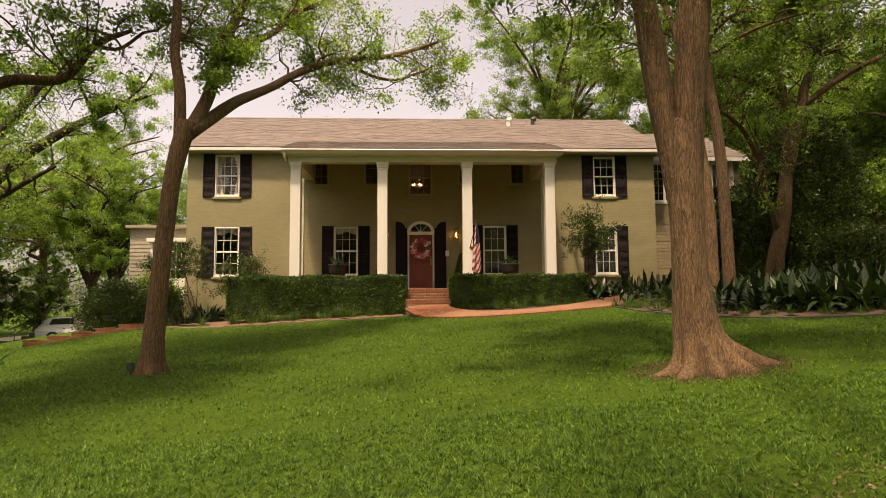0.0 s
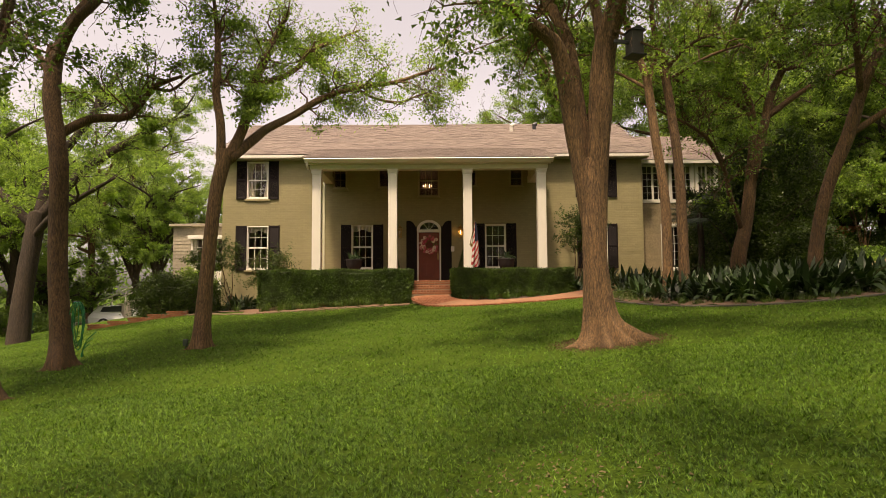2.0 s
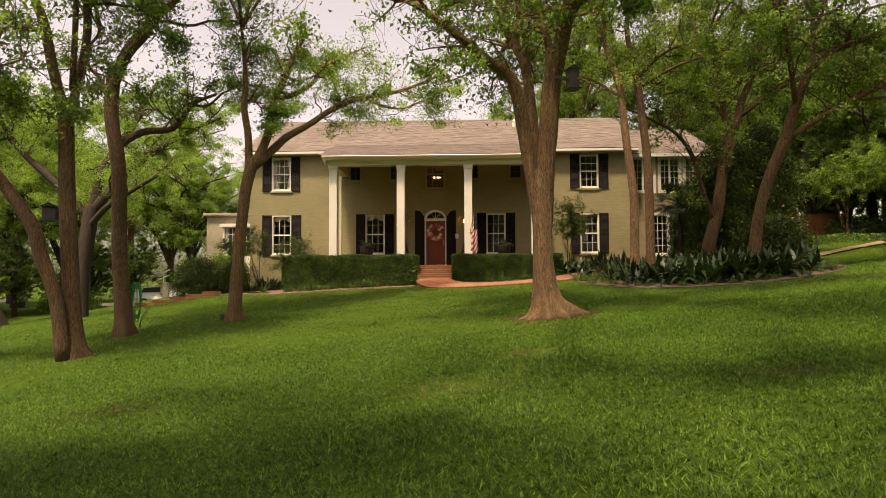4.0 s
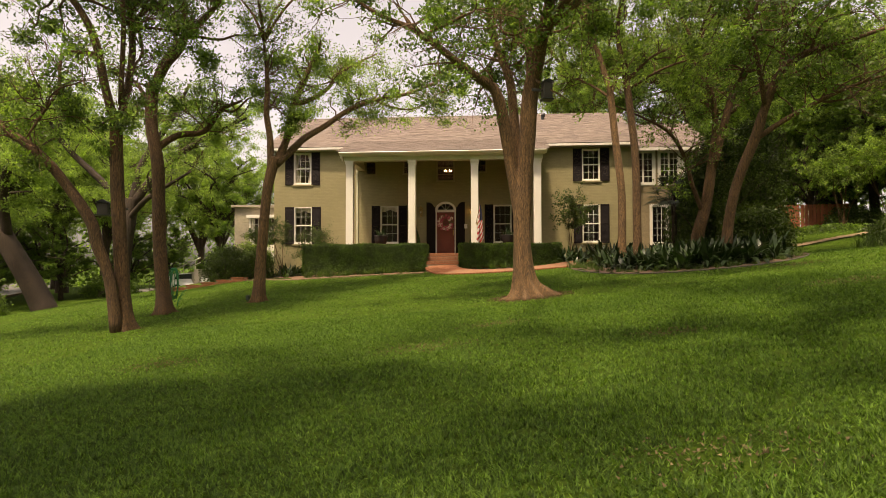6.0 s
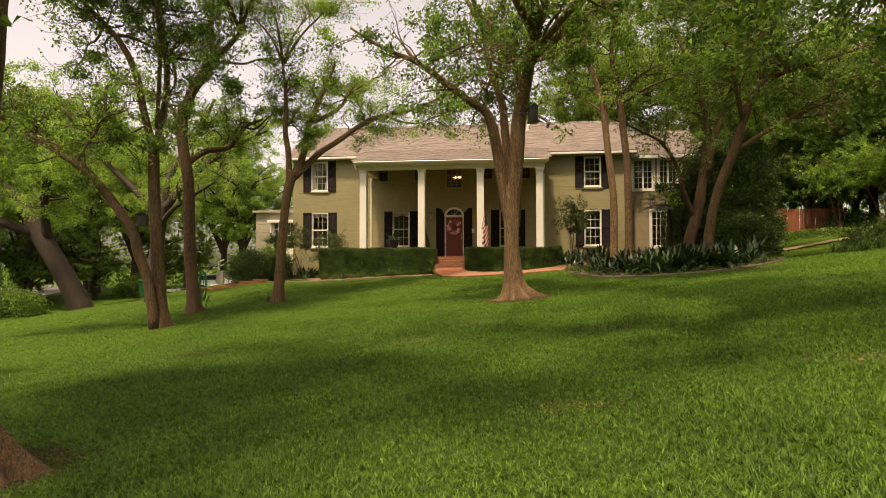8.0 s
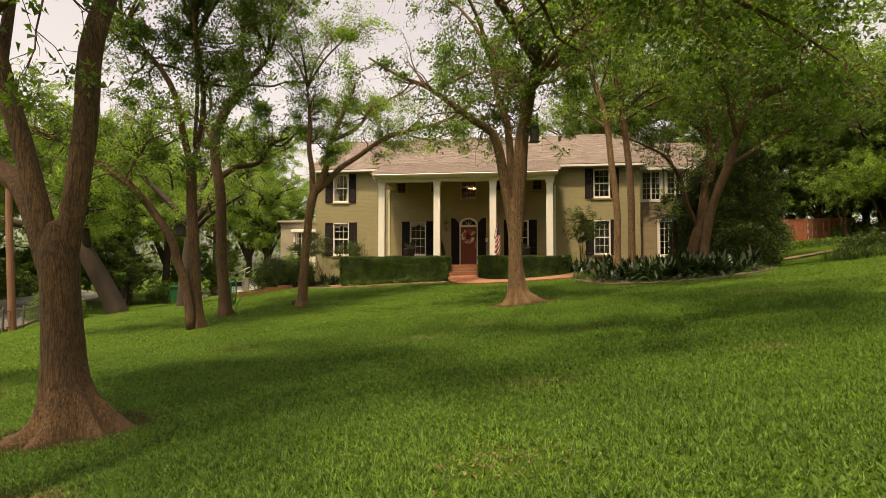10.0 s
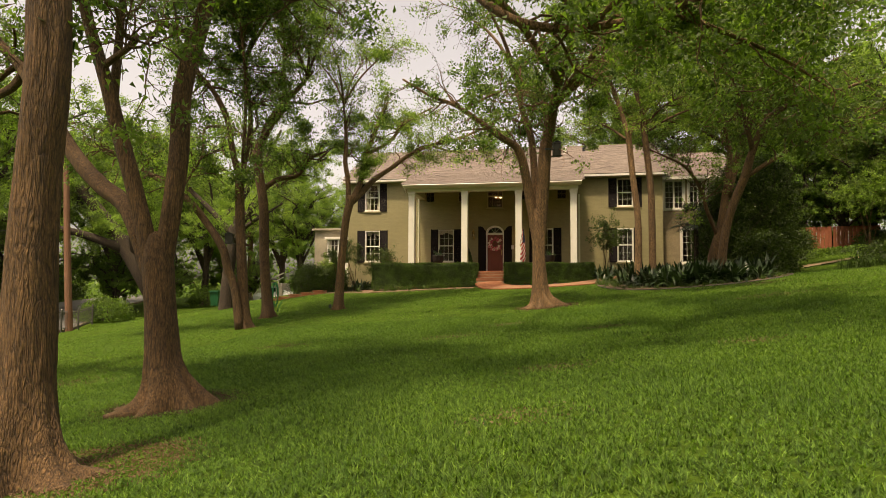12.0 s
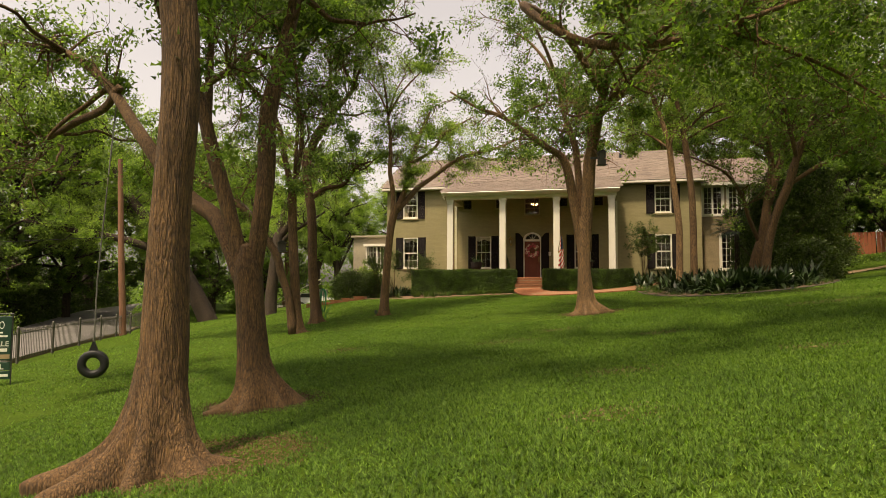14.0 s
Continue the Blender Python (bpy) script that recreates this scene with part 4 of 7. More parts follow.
    for ln in lines:
        total = np.sum(np.linalg.norm(np.diff(ln[:, :3], axis=0), axis=1))
        count = max(3, int(shoots * total / 3.0))
        for _ in range(count):
            u = start + (1 - start) * rng.random() ** 0.8
            i = min(len(ln) - 2, int(u * (len(ln) - 1)))
            p, ahead = ln[i, :3], ln[i + 1, :3] - ln[i, :3]
            ahead /= np.linalg.norm(ahead) + 1e-9
            d = ahead * 0.5 + rng.normal(0, 0.75, 3) * spread + np.array([0, 0, rise])
            L = reach * rng.uniform(0.55, 1.25) * (1.1 - 0.35 * u)
            end = p + d / np.linalg.norm(d) * L
            if keep and not keep(end[0] + o.x, end[1] + o.y, end[2] + o.z):
                continue
            pts, rad = wiggle(tuple(p), d, L, 5, 0.30, min(ln[i, 3] * 0.5, 0.030), 0.007)
            fine.tube(pts, rad, 5, False)
            heavy = rng.gamma(1.1) + 0.1
            for j in range(2, 6):
                for _k in range(2):
                    q = Vector(pts[j])
                    d2 = Vector(rng.normal(0, 0.7, 3)) + (Vector(pts[j]) - Vector(pts[j - 1])).normalized() * 0.7 + Vector((0, 0, 0.08))
                    L2 = rng.uniform(0.35, 0.8) * min(1.2, reach / 1.4)
                    p2, r2 = wiggle(tuple(q), d2, L2, 3, 0.30, 0.006, 0.003)
                    fine.tube(p2, r2, 3, False)
                    # a twig carries its leaves in one or two puffs
                    tips += [p2[2], p2[3]]
                    puff = heavy * rng.gamma(0.45)
                    weight += [puff * 0.6, puff]
    part("branchwork", fine, mat, t)["kind"] = "stuff"
    tips, weight = np.array(tips), np.array(weight)
    if keep is not None and len(tips):
        ok = np.array([keep(x + o.x, y + o.y, z + o.z) for x, y, z in tips])
        tips, weight = tips[ok], weight[ok]
    if len(tips):
        n = int(leaves)
        c = tips[rng.choice(len(tips), n, p=weight / weight.sum())] + rng.normal(0, clump * 0.42, (n, 3)) * np.array([1, 1, 0.62])
        # thick masses of leaf: x, y, z, half width, half height, leaves
        for x, y, z, rw, rh, m in dense:
            puffs = rng.normal(0, 0.5, (70, 3)) * np.array([rw, rw, rh]) + np.array([x - o.x, y - o.y, z - o.z])
            c = np.vstack([c, puffs[rng.integers(0, 70, m)] + rng.normal(0, 0.2, (m, 3))])
        ob = part("crown", leaf_cloud("crown", c, leaf_size, leaf, 0.3, 0.62, True), leaf, t)
        ob["kind"] = "stuff"
    return t

# the forked tree before the left wing
tree("forked elm with furrowed grey-brown bark and a long reaching limb",
     [(-4.6, -12.6, -1.65, 0.264), (-4.6, -12.6, -1.42, 0.211), (-4.6, -12.56, -1.0, 0.176), (-4.56, -12.52, -0.1, 0.150), (-4.48, -12.48, 1.05, 0.141), (-4.40, -12.44, 1.85, 0.145), (-4.23, -12.4, 2.62, 0.150)],
     [[(-4.33, -12.42, 2.3, 0.106), (-4.40, -12.3, 3.3, 0.097), (-4.55, -12.2, 4.06, 0.088), (-4.56, -12.1, 4.85, 0.079), (-4.65, -12.0, 5.8, 0.053), (-4.8, -12, 6.9, 0.026)],
      [(-4.2, -12.4, 2.45, 0.123), (-4.0, -11.92, 3.38, 0.114), (-4.01, -11.44, 4.39, 0.106), (-3.88, -10.96, 5.19, 0.097), (-3.74, -10.48, 6.04, 0.079), (-3.5, -10, 7.0, 0.053)],
      [(-3.98, -11.3, 4.54, 0.079), (-3.73, -10.83, 4.82, 0.075), (-3.46, -10.37, 5.13, 0.070), (-3.21, -9.9, 5.57, 0.066), (-3.10, -9.43, 6.13, 0.053), (-2.56, -8.97, 6.6, 0.044), (-1.82, -8.5, 7.14, 0.026)],
      [(-4.15, -12.4, 2.5, 0.114), (-3.85, -11.64, 3.15, 0.114), (-3.75, -10.88, 3.61, 0.106), (-3.32, -10.11, 4.15, 0.092), (-2.74, -9.35, 4.84, 0.088), (-1.93, -8.59, 5.41, 0.075), (-0.87, -7.83, 5.82, 0.062), (0.17, -7.06, 6.47, 0.040), (0.92, -6.3, 7.11, 0.018)],
      [(-1.95, -8.5, 5.44, 0.044), (-1.45, -7.77, 5.36, 0.044), (-0.74, -7.35, 5.37, 0.035), (-0.06, -6.93, 5.76, 0.022), (0.5, -6.5, 5.9, 0.011)]],
     M_BARK_PALE, M_LEAF_LIT, high=[(-4.7, -12.0, 6.4, 0.05, 9.0, 2.2, 4)], leaves=38000, leaf_size=0.075, reach=1.15, start=0.42, rise=0.15, clump=0.34, shoots=12, roots=[(200, 0.5), (290, 0.6), (20, 0.5), (110, 0.4)])

# the large tree on the right of the lawn
tree("large elm with a thick flared furrowed trunk on the lawn",
     [(3.08, -16.0, -1.40, 0.378), (3.06, -16.0, -1.20, 0.315), (3.00, -15.98, -0.83, 0.248), (2.96, -15.97, 0.03, 0.194), (2.96, -15.95, 0.6, 0.198), (2.95, -15.93, 1.1, 0.207), (2.95, -15.92, 1.6, 0.180)],
     [[(2.92, -15.95, 0.5, 0.135), (2.78, -15.95, 1.36, 0.131), (2.67, -15.95, 2.06, 0.140), (2.58, -16.0, 2.62, 0.140), (2.48, -16.1, 3.15, 0.135), (2.30, -16.21, 3.55, 0.117), (1.81, -16.37, 3.84, 0.095), (1.28, -16.53, 4.24, 0.081), (0.81, -16.69, 4.56, 0.072), (0.46, -16.84, 4.75, 0.063), (-0.2, -17.0, 5.0, 0.045), (-1.0, -17.1, 5.5, 0.027)],
      [(2.92, -15.80, 1.0, 0.117), (2.86, -15.68, 2.2, 0.117), (2.80, -15.5, 3.2, 0.113), (2.72, -15.3, 4.0, 0.104), (2.51, -14.95, 4.7, 0.099), (2.3, -14.48, 5.47, 0.081), (2.15, -14.0, 6.48, 0.045)],
      [(2.99, -15.93, 0.6, 0.180), (3.05, -15.93, 1.78, 0.184), (3.11, -15.95, 2.49, 0.189), (3.17, -16.05, 3.4, 0.184), (3.32, -16.3, 4.1, 0.158), (3.45, -16.6, 4.8, 0.135), (3.75, -17.0, 5.8, 0.099), (4.3, -17.4, 7.0, 0.054)],
      [(3.16, -15.95, 3.6, 0.099), (3.19, -15.43, 4.55, 0.086), (3.07, -14.97, 5.24, 0.072), (3.05, -14.5, 6.21, 0.045)],
      [(3.36, -16.4, 4.5, 0.099), (3.9, -17.3, 5.1, 0.090), (4.8, -18.6, 5.6, 0.077), (6.2, -19.8, 5.9, 0.054), (7.6, -20.6, 5.6, 0.027)],
      [(3.42, -16.5, 4.7, 0.099), (5.0, -16.8, 5.8, 0.081), (7.0, -17.3, 6.3, 0.063), (9.2, -18.0, 6.0, 0.036)],
      [(3.55, -16.8, 5.2, 0.108), (2.5, -19.2, 6.2, 0.099), (1.75, -22.0, 5.7, 0.090), (2.29, -23.8, 4.5, 0.081), (3.0, -24.2, 3.90, 0.077), (4.0, -24.5, 3.62, 0.068), (5.1, -24.8, 3.68, 0.050), (6.3, -25.0, 3.95, 0.032), (7.6, -25.2, 4.3, 0.013)],
      [(4.0, -24.5, 3.62, 0.054), (5.0, -25.6, 4.0, 0.045), (6.2, -26.6, 4.1, 0.036), (7.6, -27.2, 3.7, 0.027), (8.8, -27.5, 3.1, 0.011)],
      [(5.1, -24.8, 3.68, 0.041), (6.0, -24.2, 3.6, 0.036), (7.1, -23.8, 3.2, 0.027), (8.2, -23.4, 2.6, 0.011)],
      [(4.8, -18.6, 5.6, 0.054), (5.6, -20.6, 5.4, 0.045), (6.6, -22.2, 4.8, 0.036), (7.8, -23.0, 4.0, 0.018)]],
     M_BARK_PALE, M_LEAF, high=[(4.2, -17.3, 6.8, 0.09, 10.0, 4.0, 3), (2.2, -14.2, 6.3, 0.07, 10.0, 3.5, 3)], dense=[(6.6, -26.2, 4.2, 1.6, 0.6, 3200), (8.6, -27.0, 3.5, 1.2, 0.6, 2500), (7.0, -23.4, 3.7, 1.7, 0.7, 4500), (9.0, -22.5, 4.0, 1.8, 0.9, 2000), (5.4, -21.0, 5.4, 1.6, 0.6, 2500)], leaves=66000, leaf_size=0.094, reach=1.4, start=0.42, rise=0.2, clump=0.34, shoots=8, roots=[(-18, 1.0), (25, 0.6), (190, 0.75), (222, 0.7), (262, 0.6), (300, 0.7), (100, 0.6)], sides=88, boughs=2)

# slender leaning tree with the hose
tree("slender leaning elm with a bend high in its trunk",
     [(-6.95, -13.6, -2.0, 0.285), (-6.97, -13.6, -1.75, 0.228), (-7.10, -13.42, -1.2, 0.190), (-7.32, -13.24, 0.21, 0.180), (-7.48, -13.07, 2.3, 0.176), (-7.80, -12.89, 3.69, 0.171), (-7.88, -12.71, 4.83, 0.166)],
     [[(-7.87, -12.75, 4.6, 0.142), (-7.63, -12.53, 5.59, 0.133), (-7.07, -12.36, 6.43, 0.114), (-6.58, -12.18, 7.03, 0.095), (-6.0, -12.0, 7.8, 0.048)],
      [(-7.87, -12.75, 4.5, 0.114), (-7.3, -13.05, 5.3, 0.104), (-6.9, -12.7, 6.2, 0.095), (-7.1, -12.35, 7.56, 0.076), (-7.24, -12.0, 9.05, 0.038)],
      [(-7.70, -12.9, 2.9, 0.104), (-7.3, -12.3, 3.45, 0.095), (-6.7, -11.8, 3.67, 0.081), (-6.2, -11.7, 4.36, 0.067), (-5.5, -11.8, 4.6, 0.033)],
      [(-7.85, -12.8, 4.0, 0.076), (-8.6, -12.2, 5.0, 0.057), (-9.4, -11.8, 5.6, 0.028)]],
     M_BARK, M_LEAF, high=[(-6.2, -12.1, 7.6, 0.06, 11.0, 3.5, 5), (-7.2, -12.1, 8.6, 0.05, 12.0, 2.5, 4)], leaves=30000, leaf_size=0.091, reach=1.2, start=0.45, clump=0.32, roots=[(200, 0.5), (300, 0.5), (30, 0.5)], boughs=2)

# double-stemmed tree
tree("double-stemmed elm with a low limb reaching over the lawn",
     [(-6.15, -16.6, -2.2, 0.237), (-6.2, -16.6, -2.0, 0.192), (-6.31, -16.58, -1.17, 0.163), (-6.40, -16.55, 0.0, 0.155), (-6.51, -16.52, 1.6, 0.148), (-6.56, -16.5, 2.93, 0.133)],
     [[(-6.56, -16.5, 2.7, 0.104), (-6.72, -16.7, 3.69, 0.096), (-6.80, -16.9, 4.58, 0.089), (-7.13, -17.1, 5.39, 0.074), (-7.83, -17.3, 6.2, 0.059), (-8.44, -17.5, 6.85, 0.030)],
      [(-6.54, -16.5, 2.7, 0.089), (-6.47, -16.25, 3.65, 0.081), (-6.49, -16.0, 4.71, 0.081), (-6.73, -15.75, 5.88, 0.067), (-7.08, -15.5, 7.26, 0.037)],
      [(-6.26, -16.85, -2.1, 0.148), (-6.42, -16.9, -0.84, 0.122), (-6.63, -17.0, -0.1, 0.130), (-6.82, -17.1, 0.62, 0.122), (-7.85, -17.2, 1.94, 0.104), (-9.05, -17.3, 2.76, 0.089), (-10.25, -17.4, 3.46, 0.067), (-11.45, -17.5, 3.88, 0.037)],
      [(-6.85, -16.8, 4.4, 0.044), (-7.39, -17.04, 4.35, 0.041), (-7.39, -17.28, 4.05, 0.037), (-7.26, -17.52, 3.35, 0.037), (-7.44, -17.76, 2.75, 0.030), (-7.61, -18.0, 2.17, 0.015)],
      [(-6.52, -16.4, 3.3, 0.059), (-6.3, -16.7, 5.6, 0.05), (-6.3, -17.3, 8.4, 0.025)]],
     M_BARK, M_LEAF, high=[(-7.0, -15.6, 7.0, 0.06, 11.0, 3.2, 5), (-8.2, -17.4, 6.6, 0.05, 10.0, 3.0, 4)], dense=[(-6.6, -17.9, 8.6, 1.9, 0.6, 9000), (-5.6, -16.6, 8.8, 1.7, 0.6, 7000), (-7.8, -16.8, 8.4, 1.6, 0.6, 6000)], leaves=70000, leaf_size=0.091, reach=1.4, start=0.62, clump=0.32, shoots=10, roots=[(190, 0.4), (290, 0.5), (20, 0.5)], boughs=2)

# spreading tree by the road side of the lawn
tree("spreading elm with surface roots in a mulch ring",
     [(-1.38, -27.3, -2.2, 0.344), (-1.40, -27.3, -1.95, 0.295), (-1.50, -27.3, -1.5, 0.221), (-1.58, -27.3, -0.8, 0.193), (-1.63, -27.3, -0.25, 0.193), (-1.64, -27.3, 0.05, 0.13)],
     [[(-1.58, -27.3, -0.5, 0.123), (-1.48, -27.14, 1.07, 0.127), (-1.55, -26.98, 2.11, 0.123), (-1.44, -26.82, 2.94, 0.115), (-1.34, -26.66, 3.79, 0.098), (-1.25, -26.4, 5.0, 0.066), (-1.0, -26, 6.2, 0.033)],
      [(-1.66, -27.3, -0.4, 0.115), (-1.98, -27.36, 0.8, 0.107), (-2.19, -27.42, 1.54, 0.098), (-2.32, -27.48, 2.1, 0.086), (-2.66, -27.54, 3.19, 0.070), (-2.9, -27.6, 4.6, 0.041), (-3.1, -27.6, 6.0, 0.025)],
      [(-1.66, -27.3, -0.55, 0.123), (-2.26, -27.05, 0.46, 0.127), (-2.86, -26.85, 0.84, 0.119), (-3.5, -26.6, 1.30, 0.115), (-4.35, -26.3, 2.14, 0.107), (-5.35, -25.9, 3.12, 0.090), (-6.3, -25.7, 3.82, 0.082), (-7.4, -25.5, 4.22, 0.057), (-8.6, -25.4, 4.4, 0.025)],
      [(-5.0, -26.05, 3.05, 0.070), (-5.5, -25.85, 2.75, 0.070), (-6.15, -25.7, 2.62, 0.066), (-6.9, -25.5, 2.45, 0.057), (-7.7, -25.3, 2.3, 0.037), (-8.6, -25.1, 2.28, 0.016)],
      [(-2.25, -27.45, 1.8, 0.066), (-2.6, -26.9, 3.4, 0.049), (-3.0, -26.3, 5.2, 0.025)]],
     M_BARK, M_LEAF, high=[(-1.1, -26.1, 5.8, 0.07, 9.5, 3.4, 5), (-3.0, -27.6, 5.6, 0.05, 9.0, 3.0, 4)], dense=[(-3.6, -26.7, 5.2, 1.3, 0.5, 12500), (-2.4, -27.1, 5.4, 1.3, 0.5, 12500)], leaves=44000, leaf_size=0.085, reach=1.1, start=0.62, clump=0.3, roots=[(2, 1.0), (-25, 0.6), (195, 0.8), (228, 0.9), (265, 0.6), (120, 0.6)], sides=80, boughs=2)

# the near straight trunk
tree("tall straight elm with broad root flare in mulch",
     [(-0.84, -30.1, -2.35, 0.533), (-0.84, -30.1, -2.1, 0.413), (-0.83, -30.09, -1.78, 0.292), (-0.82, -30.08, -1.37, 0.237), (-0.81, -30.07, -0.95, 0.215), (-0.82, -30.06, -0.15, 0.189), (-0.81, -30.04, 0.5, 0.176), (-0.76, -30.03, 1.21, 0.176), (-0.77, -30.02, 1.9, 0.172), (-0.86, -30.01, 2.6, 0.163)],
     [[(-0.84, -30.0, 2.3, 0.138), (-0.95, -30.0, 3.4, 0.120), (-1.3, -30.1, 4.8, 0.086), (-1.6, -30.4, 6.5, 0.043)],
      [(-0.82, -30.0, 2.3, 0.120), (-0.5, -29.6, 3.5, 0.103), (0.4, -29.0, 4.8, 0.077), (1.2, -28.4, 6.2, 0.034)]],
     M_BARK, M_LEAF, high=[(-1.5, -30.3, 6.0, 0.07, 10.0, 4.0, 5), (1.0, -28.6, 5.8, 0.06, 9.5, 4.0, 5)], leaves=18000, leaf_size=0.091, reach=1.6, start=0.5, clump=0.32, roots=[(6, 0.95), (-16, 0.85), (212, 1.1), (243, 0.95), (285, 0.45), (150, 0.6), (85, 0.6)], sides=96, boughs=1)

# two slim trunks in the planting bed
tree("slim pale trunk rising from the planting bed",
     [(6.65, -9.2, -0.9, 0.182), (6.65, -9.2, 0.1, 0.141), (6.67, -9.08, 2.02, 0.129), (6.5, -8.97, 3.78, 0.122), (6.36, -8.85, 5.59, 0.114)],
     [[(6.37, -8.86, 5.4, 0.099), (6.06, -8.73, 6.62, 0.091), (5.68, -8.62, 7.86, 0.076), (5.34, -8.5, 9.21, 0.038)],
      [(6.37, -8.86, 5.3, 0.061), (6.9, -8.3, 6.5, 0.053), (7.6, -7.8, 7.6, 0.023)],
      [(6.4, -8.9, 5.2, 0.053), (5.6, -8.2, 6.0, 0.038), (4.8, -7.7, 6.4, 0.023)]],
     M_BARK_PALE, M_LEAF_LIT, high=[(5.4, -8.5, 9.0, 0.05, 12.0, 3.0, 4)], leaves=24800, leaf_size=0.098, reach=1.4, start=0.3, clump=0.34, boughs=1)
tree("slim brown trunk rising from the planting bed",
     [(7.25, -8.8, -0.8, 0.185), (7.25, -8.8, 0.1, 0.145), (7.25, -8.67, 2.95, 0.132), (7.12, -8.53, 4.78, 0.125), (6.96, -8.4, 6.46, 0.112)],
     [[(6.97, -8.42, 6.2, 0.092), (6.77, -8.27, 7.62, 0.079), (6.96, -8.13, 8.99, 0.059), (7.3, -8.0, 10.2, 0.026)],
      [(7.02, -8.45, 5.9, 0.059), (8.0, -8.0, 6.9, 0.046), (9.2, -7.4, 7.5, 0.020)],
      [(7.05, -8.45, 5.6, 0.053), (8.2, -8.9, 6.2, 0.040), (9.6, -9.4, 6.5, 0.020)]],
     M_BARK, M_LEAF_LIT, high=[(7.2, -8.0, 10.0, 0.05, 13.0, 3.0, 4)], leaves=24800, leaf_size=0.098, reach=1.5, start=0.3, clump=0.34, boughs=1)

# the wide tree in the bed before the annex
tree("wide-branched oak with reddish trunk beside the annex",
     [(10.25, -5.7, -0.5, 0.311), (10.29, -5.7, 0.6, 0.237), (10.66, -5.58, 1.87, 0.207), (10.93, -5.47, 3.43, 0.178)],
     [[(10.9, -5.5, 3.2, 0.148), (11.14, -5.35, 5.21, 0.126), (10.96, -5.23, 6.5, 0.104), (10.53, -5.12, 7.18, 0.089), (10.47, -5.0, 8.6, 0.044)],
      [(10.93, -5.5, 3.2, 0.163), (11.51, -5.38, 5.21, 0.148), (11.83, -5.25, 6.15, 0.133), (12.45, -5.12, 7.47, 0.104), (12.6, -5.0, 9.0, 0.044)],
      [(10.5, -5.65, 1.5, 0.089), (10.0, -5.9, 2.66, 0.081), (9.75, -6.1, 3.46, 0.074), (9.11, -6.3, 4.48, 0.063), (8.2, -6.5, 4.99, 0.044), (7.0, -6.4, 5.6, 0.022)],
      [(11.6, -5.35, 5.4, 0.104), (13.0, -5.6, 6.4, 0.089), (14.8, -6.0, 7.2, 0.059), (16.5, -6.2, 7.6, 0.030)],
      [(11.2, -5.3, 5.6, 0.081), (9.8, -4.8, 6.6, 0.067), (8.2, -4.2, 7.3, 0.037)]],
     M_BARK, M_LEAF, high=[(10.5, -5.0, 8.2, 0.06, 12.0, 3.5, 4), (12.6, -5.0, 8.6, 0.06, 12.0, 3.5, 4)], leaves=42000, leaf_size=0.104, reach=1.6, start=0.3, clump=0.36, sides=20, boughs=2)
tree("leaning pale-footed oak with a limb bent over the lawn",
     [(9.15, -11.6, -0.7, 0.213), (9.19, -11.6, 0.3, 0.156), (9.32, -11.71, 1.35, 0.139), (9.54, -11.82, 2.21, 0.139), (9.86, -11.94, 3.07, 0.143), (10.04, -12.05, 3.77, 0.131)],
     [[(10.0, -12.02, 3.6, 0.123), (10.33, -12.16, 4.61, 0.115), (10.66, -12.28, 5.15, 0.107), (11.23, -12.39, 5.46, 0.090), (12.2, -12.5, 5.70, 0.066), (13.6, -12.8, 6.1, 0.033)],
      [(9.9, -11.95, 3.1, 0.082), (10.8, -12.3, 3.7, 0.070), (12.0, -12.8, 4.3, 0.049), (13.4, -13.2, 4.7, 0.025)],
      [(10.1, -12.1, 4.0, 0.074), (9.7, -12.6, 5.2, 0.066), (9.2, -13.2, 6.4, 0.033)],
      [(10.5, -12.2, 4.9, 0.074), (10.9, -11.6, 6.2, 0.057), (11.2, -11.0, 7.4, 0.025)]],
     M_BARK, M_LEAF, high=[(11.0, -11.5, 6.6, 0.06, 10.5, 3.8, 5), (9.3, -13.0, 6.0, 0.05, 10.0, 3.2, 4)], leaves=42000, leaf_size=0.098, reach=1.5, start=0.3, clump=0.36, boughs=2)

# trees beside the side wing
tree("old live oak with long crooked limbs beside the side wing",
     [(-13.5, -5.3, -2.4, 0.45), (-13.5, -5.3, -2.0, 0.36), (-13.45, -5.25, -0.6, 0.30), (-13.3, -5.2, 1.0, 0.28), (-13.2, -5.1, 2.2, 0.27)],
     [[(-13.2, -5.1, 2.0, 0.20), (-12.2, -4.8, 3.5, 0.17), (-10.9, -4.6, 4.6, 0.13), (-9.6, -4.4, 5.4, 0.09), (-8.4, -4.4, 5.9, 0.04)],
      [(-13.2, -5.1, 2.0, 0.18), (-13.0, -4.6, 4.0, 0.15), (-12.0, -4.2, 5.9, 0.12), (-11.2, -4.0, 7.6, 0.06)],
      [(-13.25, -5.1, 1.8, 0.16), (-14.6, -5.2, 3.2, 0.14), (-16.0, -5.4, 4.6, 0.11), (-17.2, -5.4, 6.4, 0.05)],
      [(-13.3, -5.2, 1.4, 0.13), (-12.3, -5.6, 2.2, 0.11), (-11.2, -6.0, 2.7, 0.08), (-10.0, -6.2, 3.3, 0.04)]],
     M_BARK_DARK, M_LEAF_LIT, leaves=42000, leaf_size=0.07, reach=1.3, start=0.35, clump=0.34, boughs=3, shoots=5)
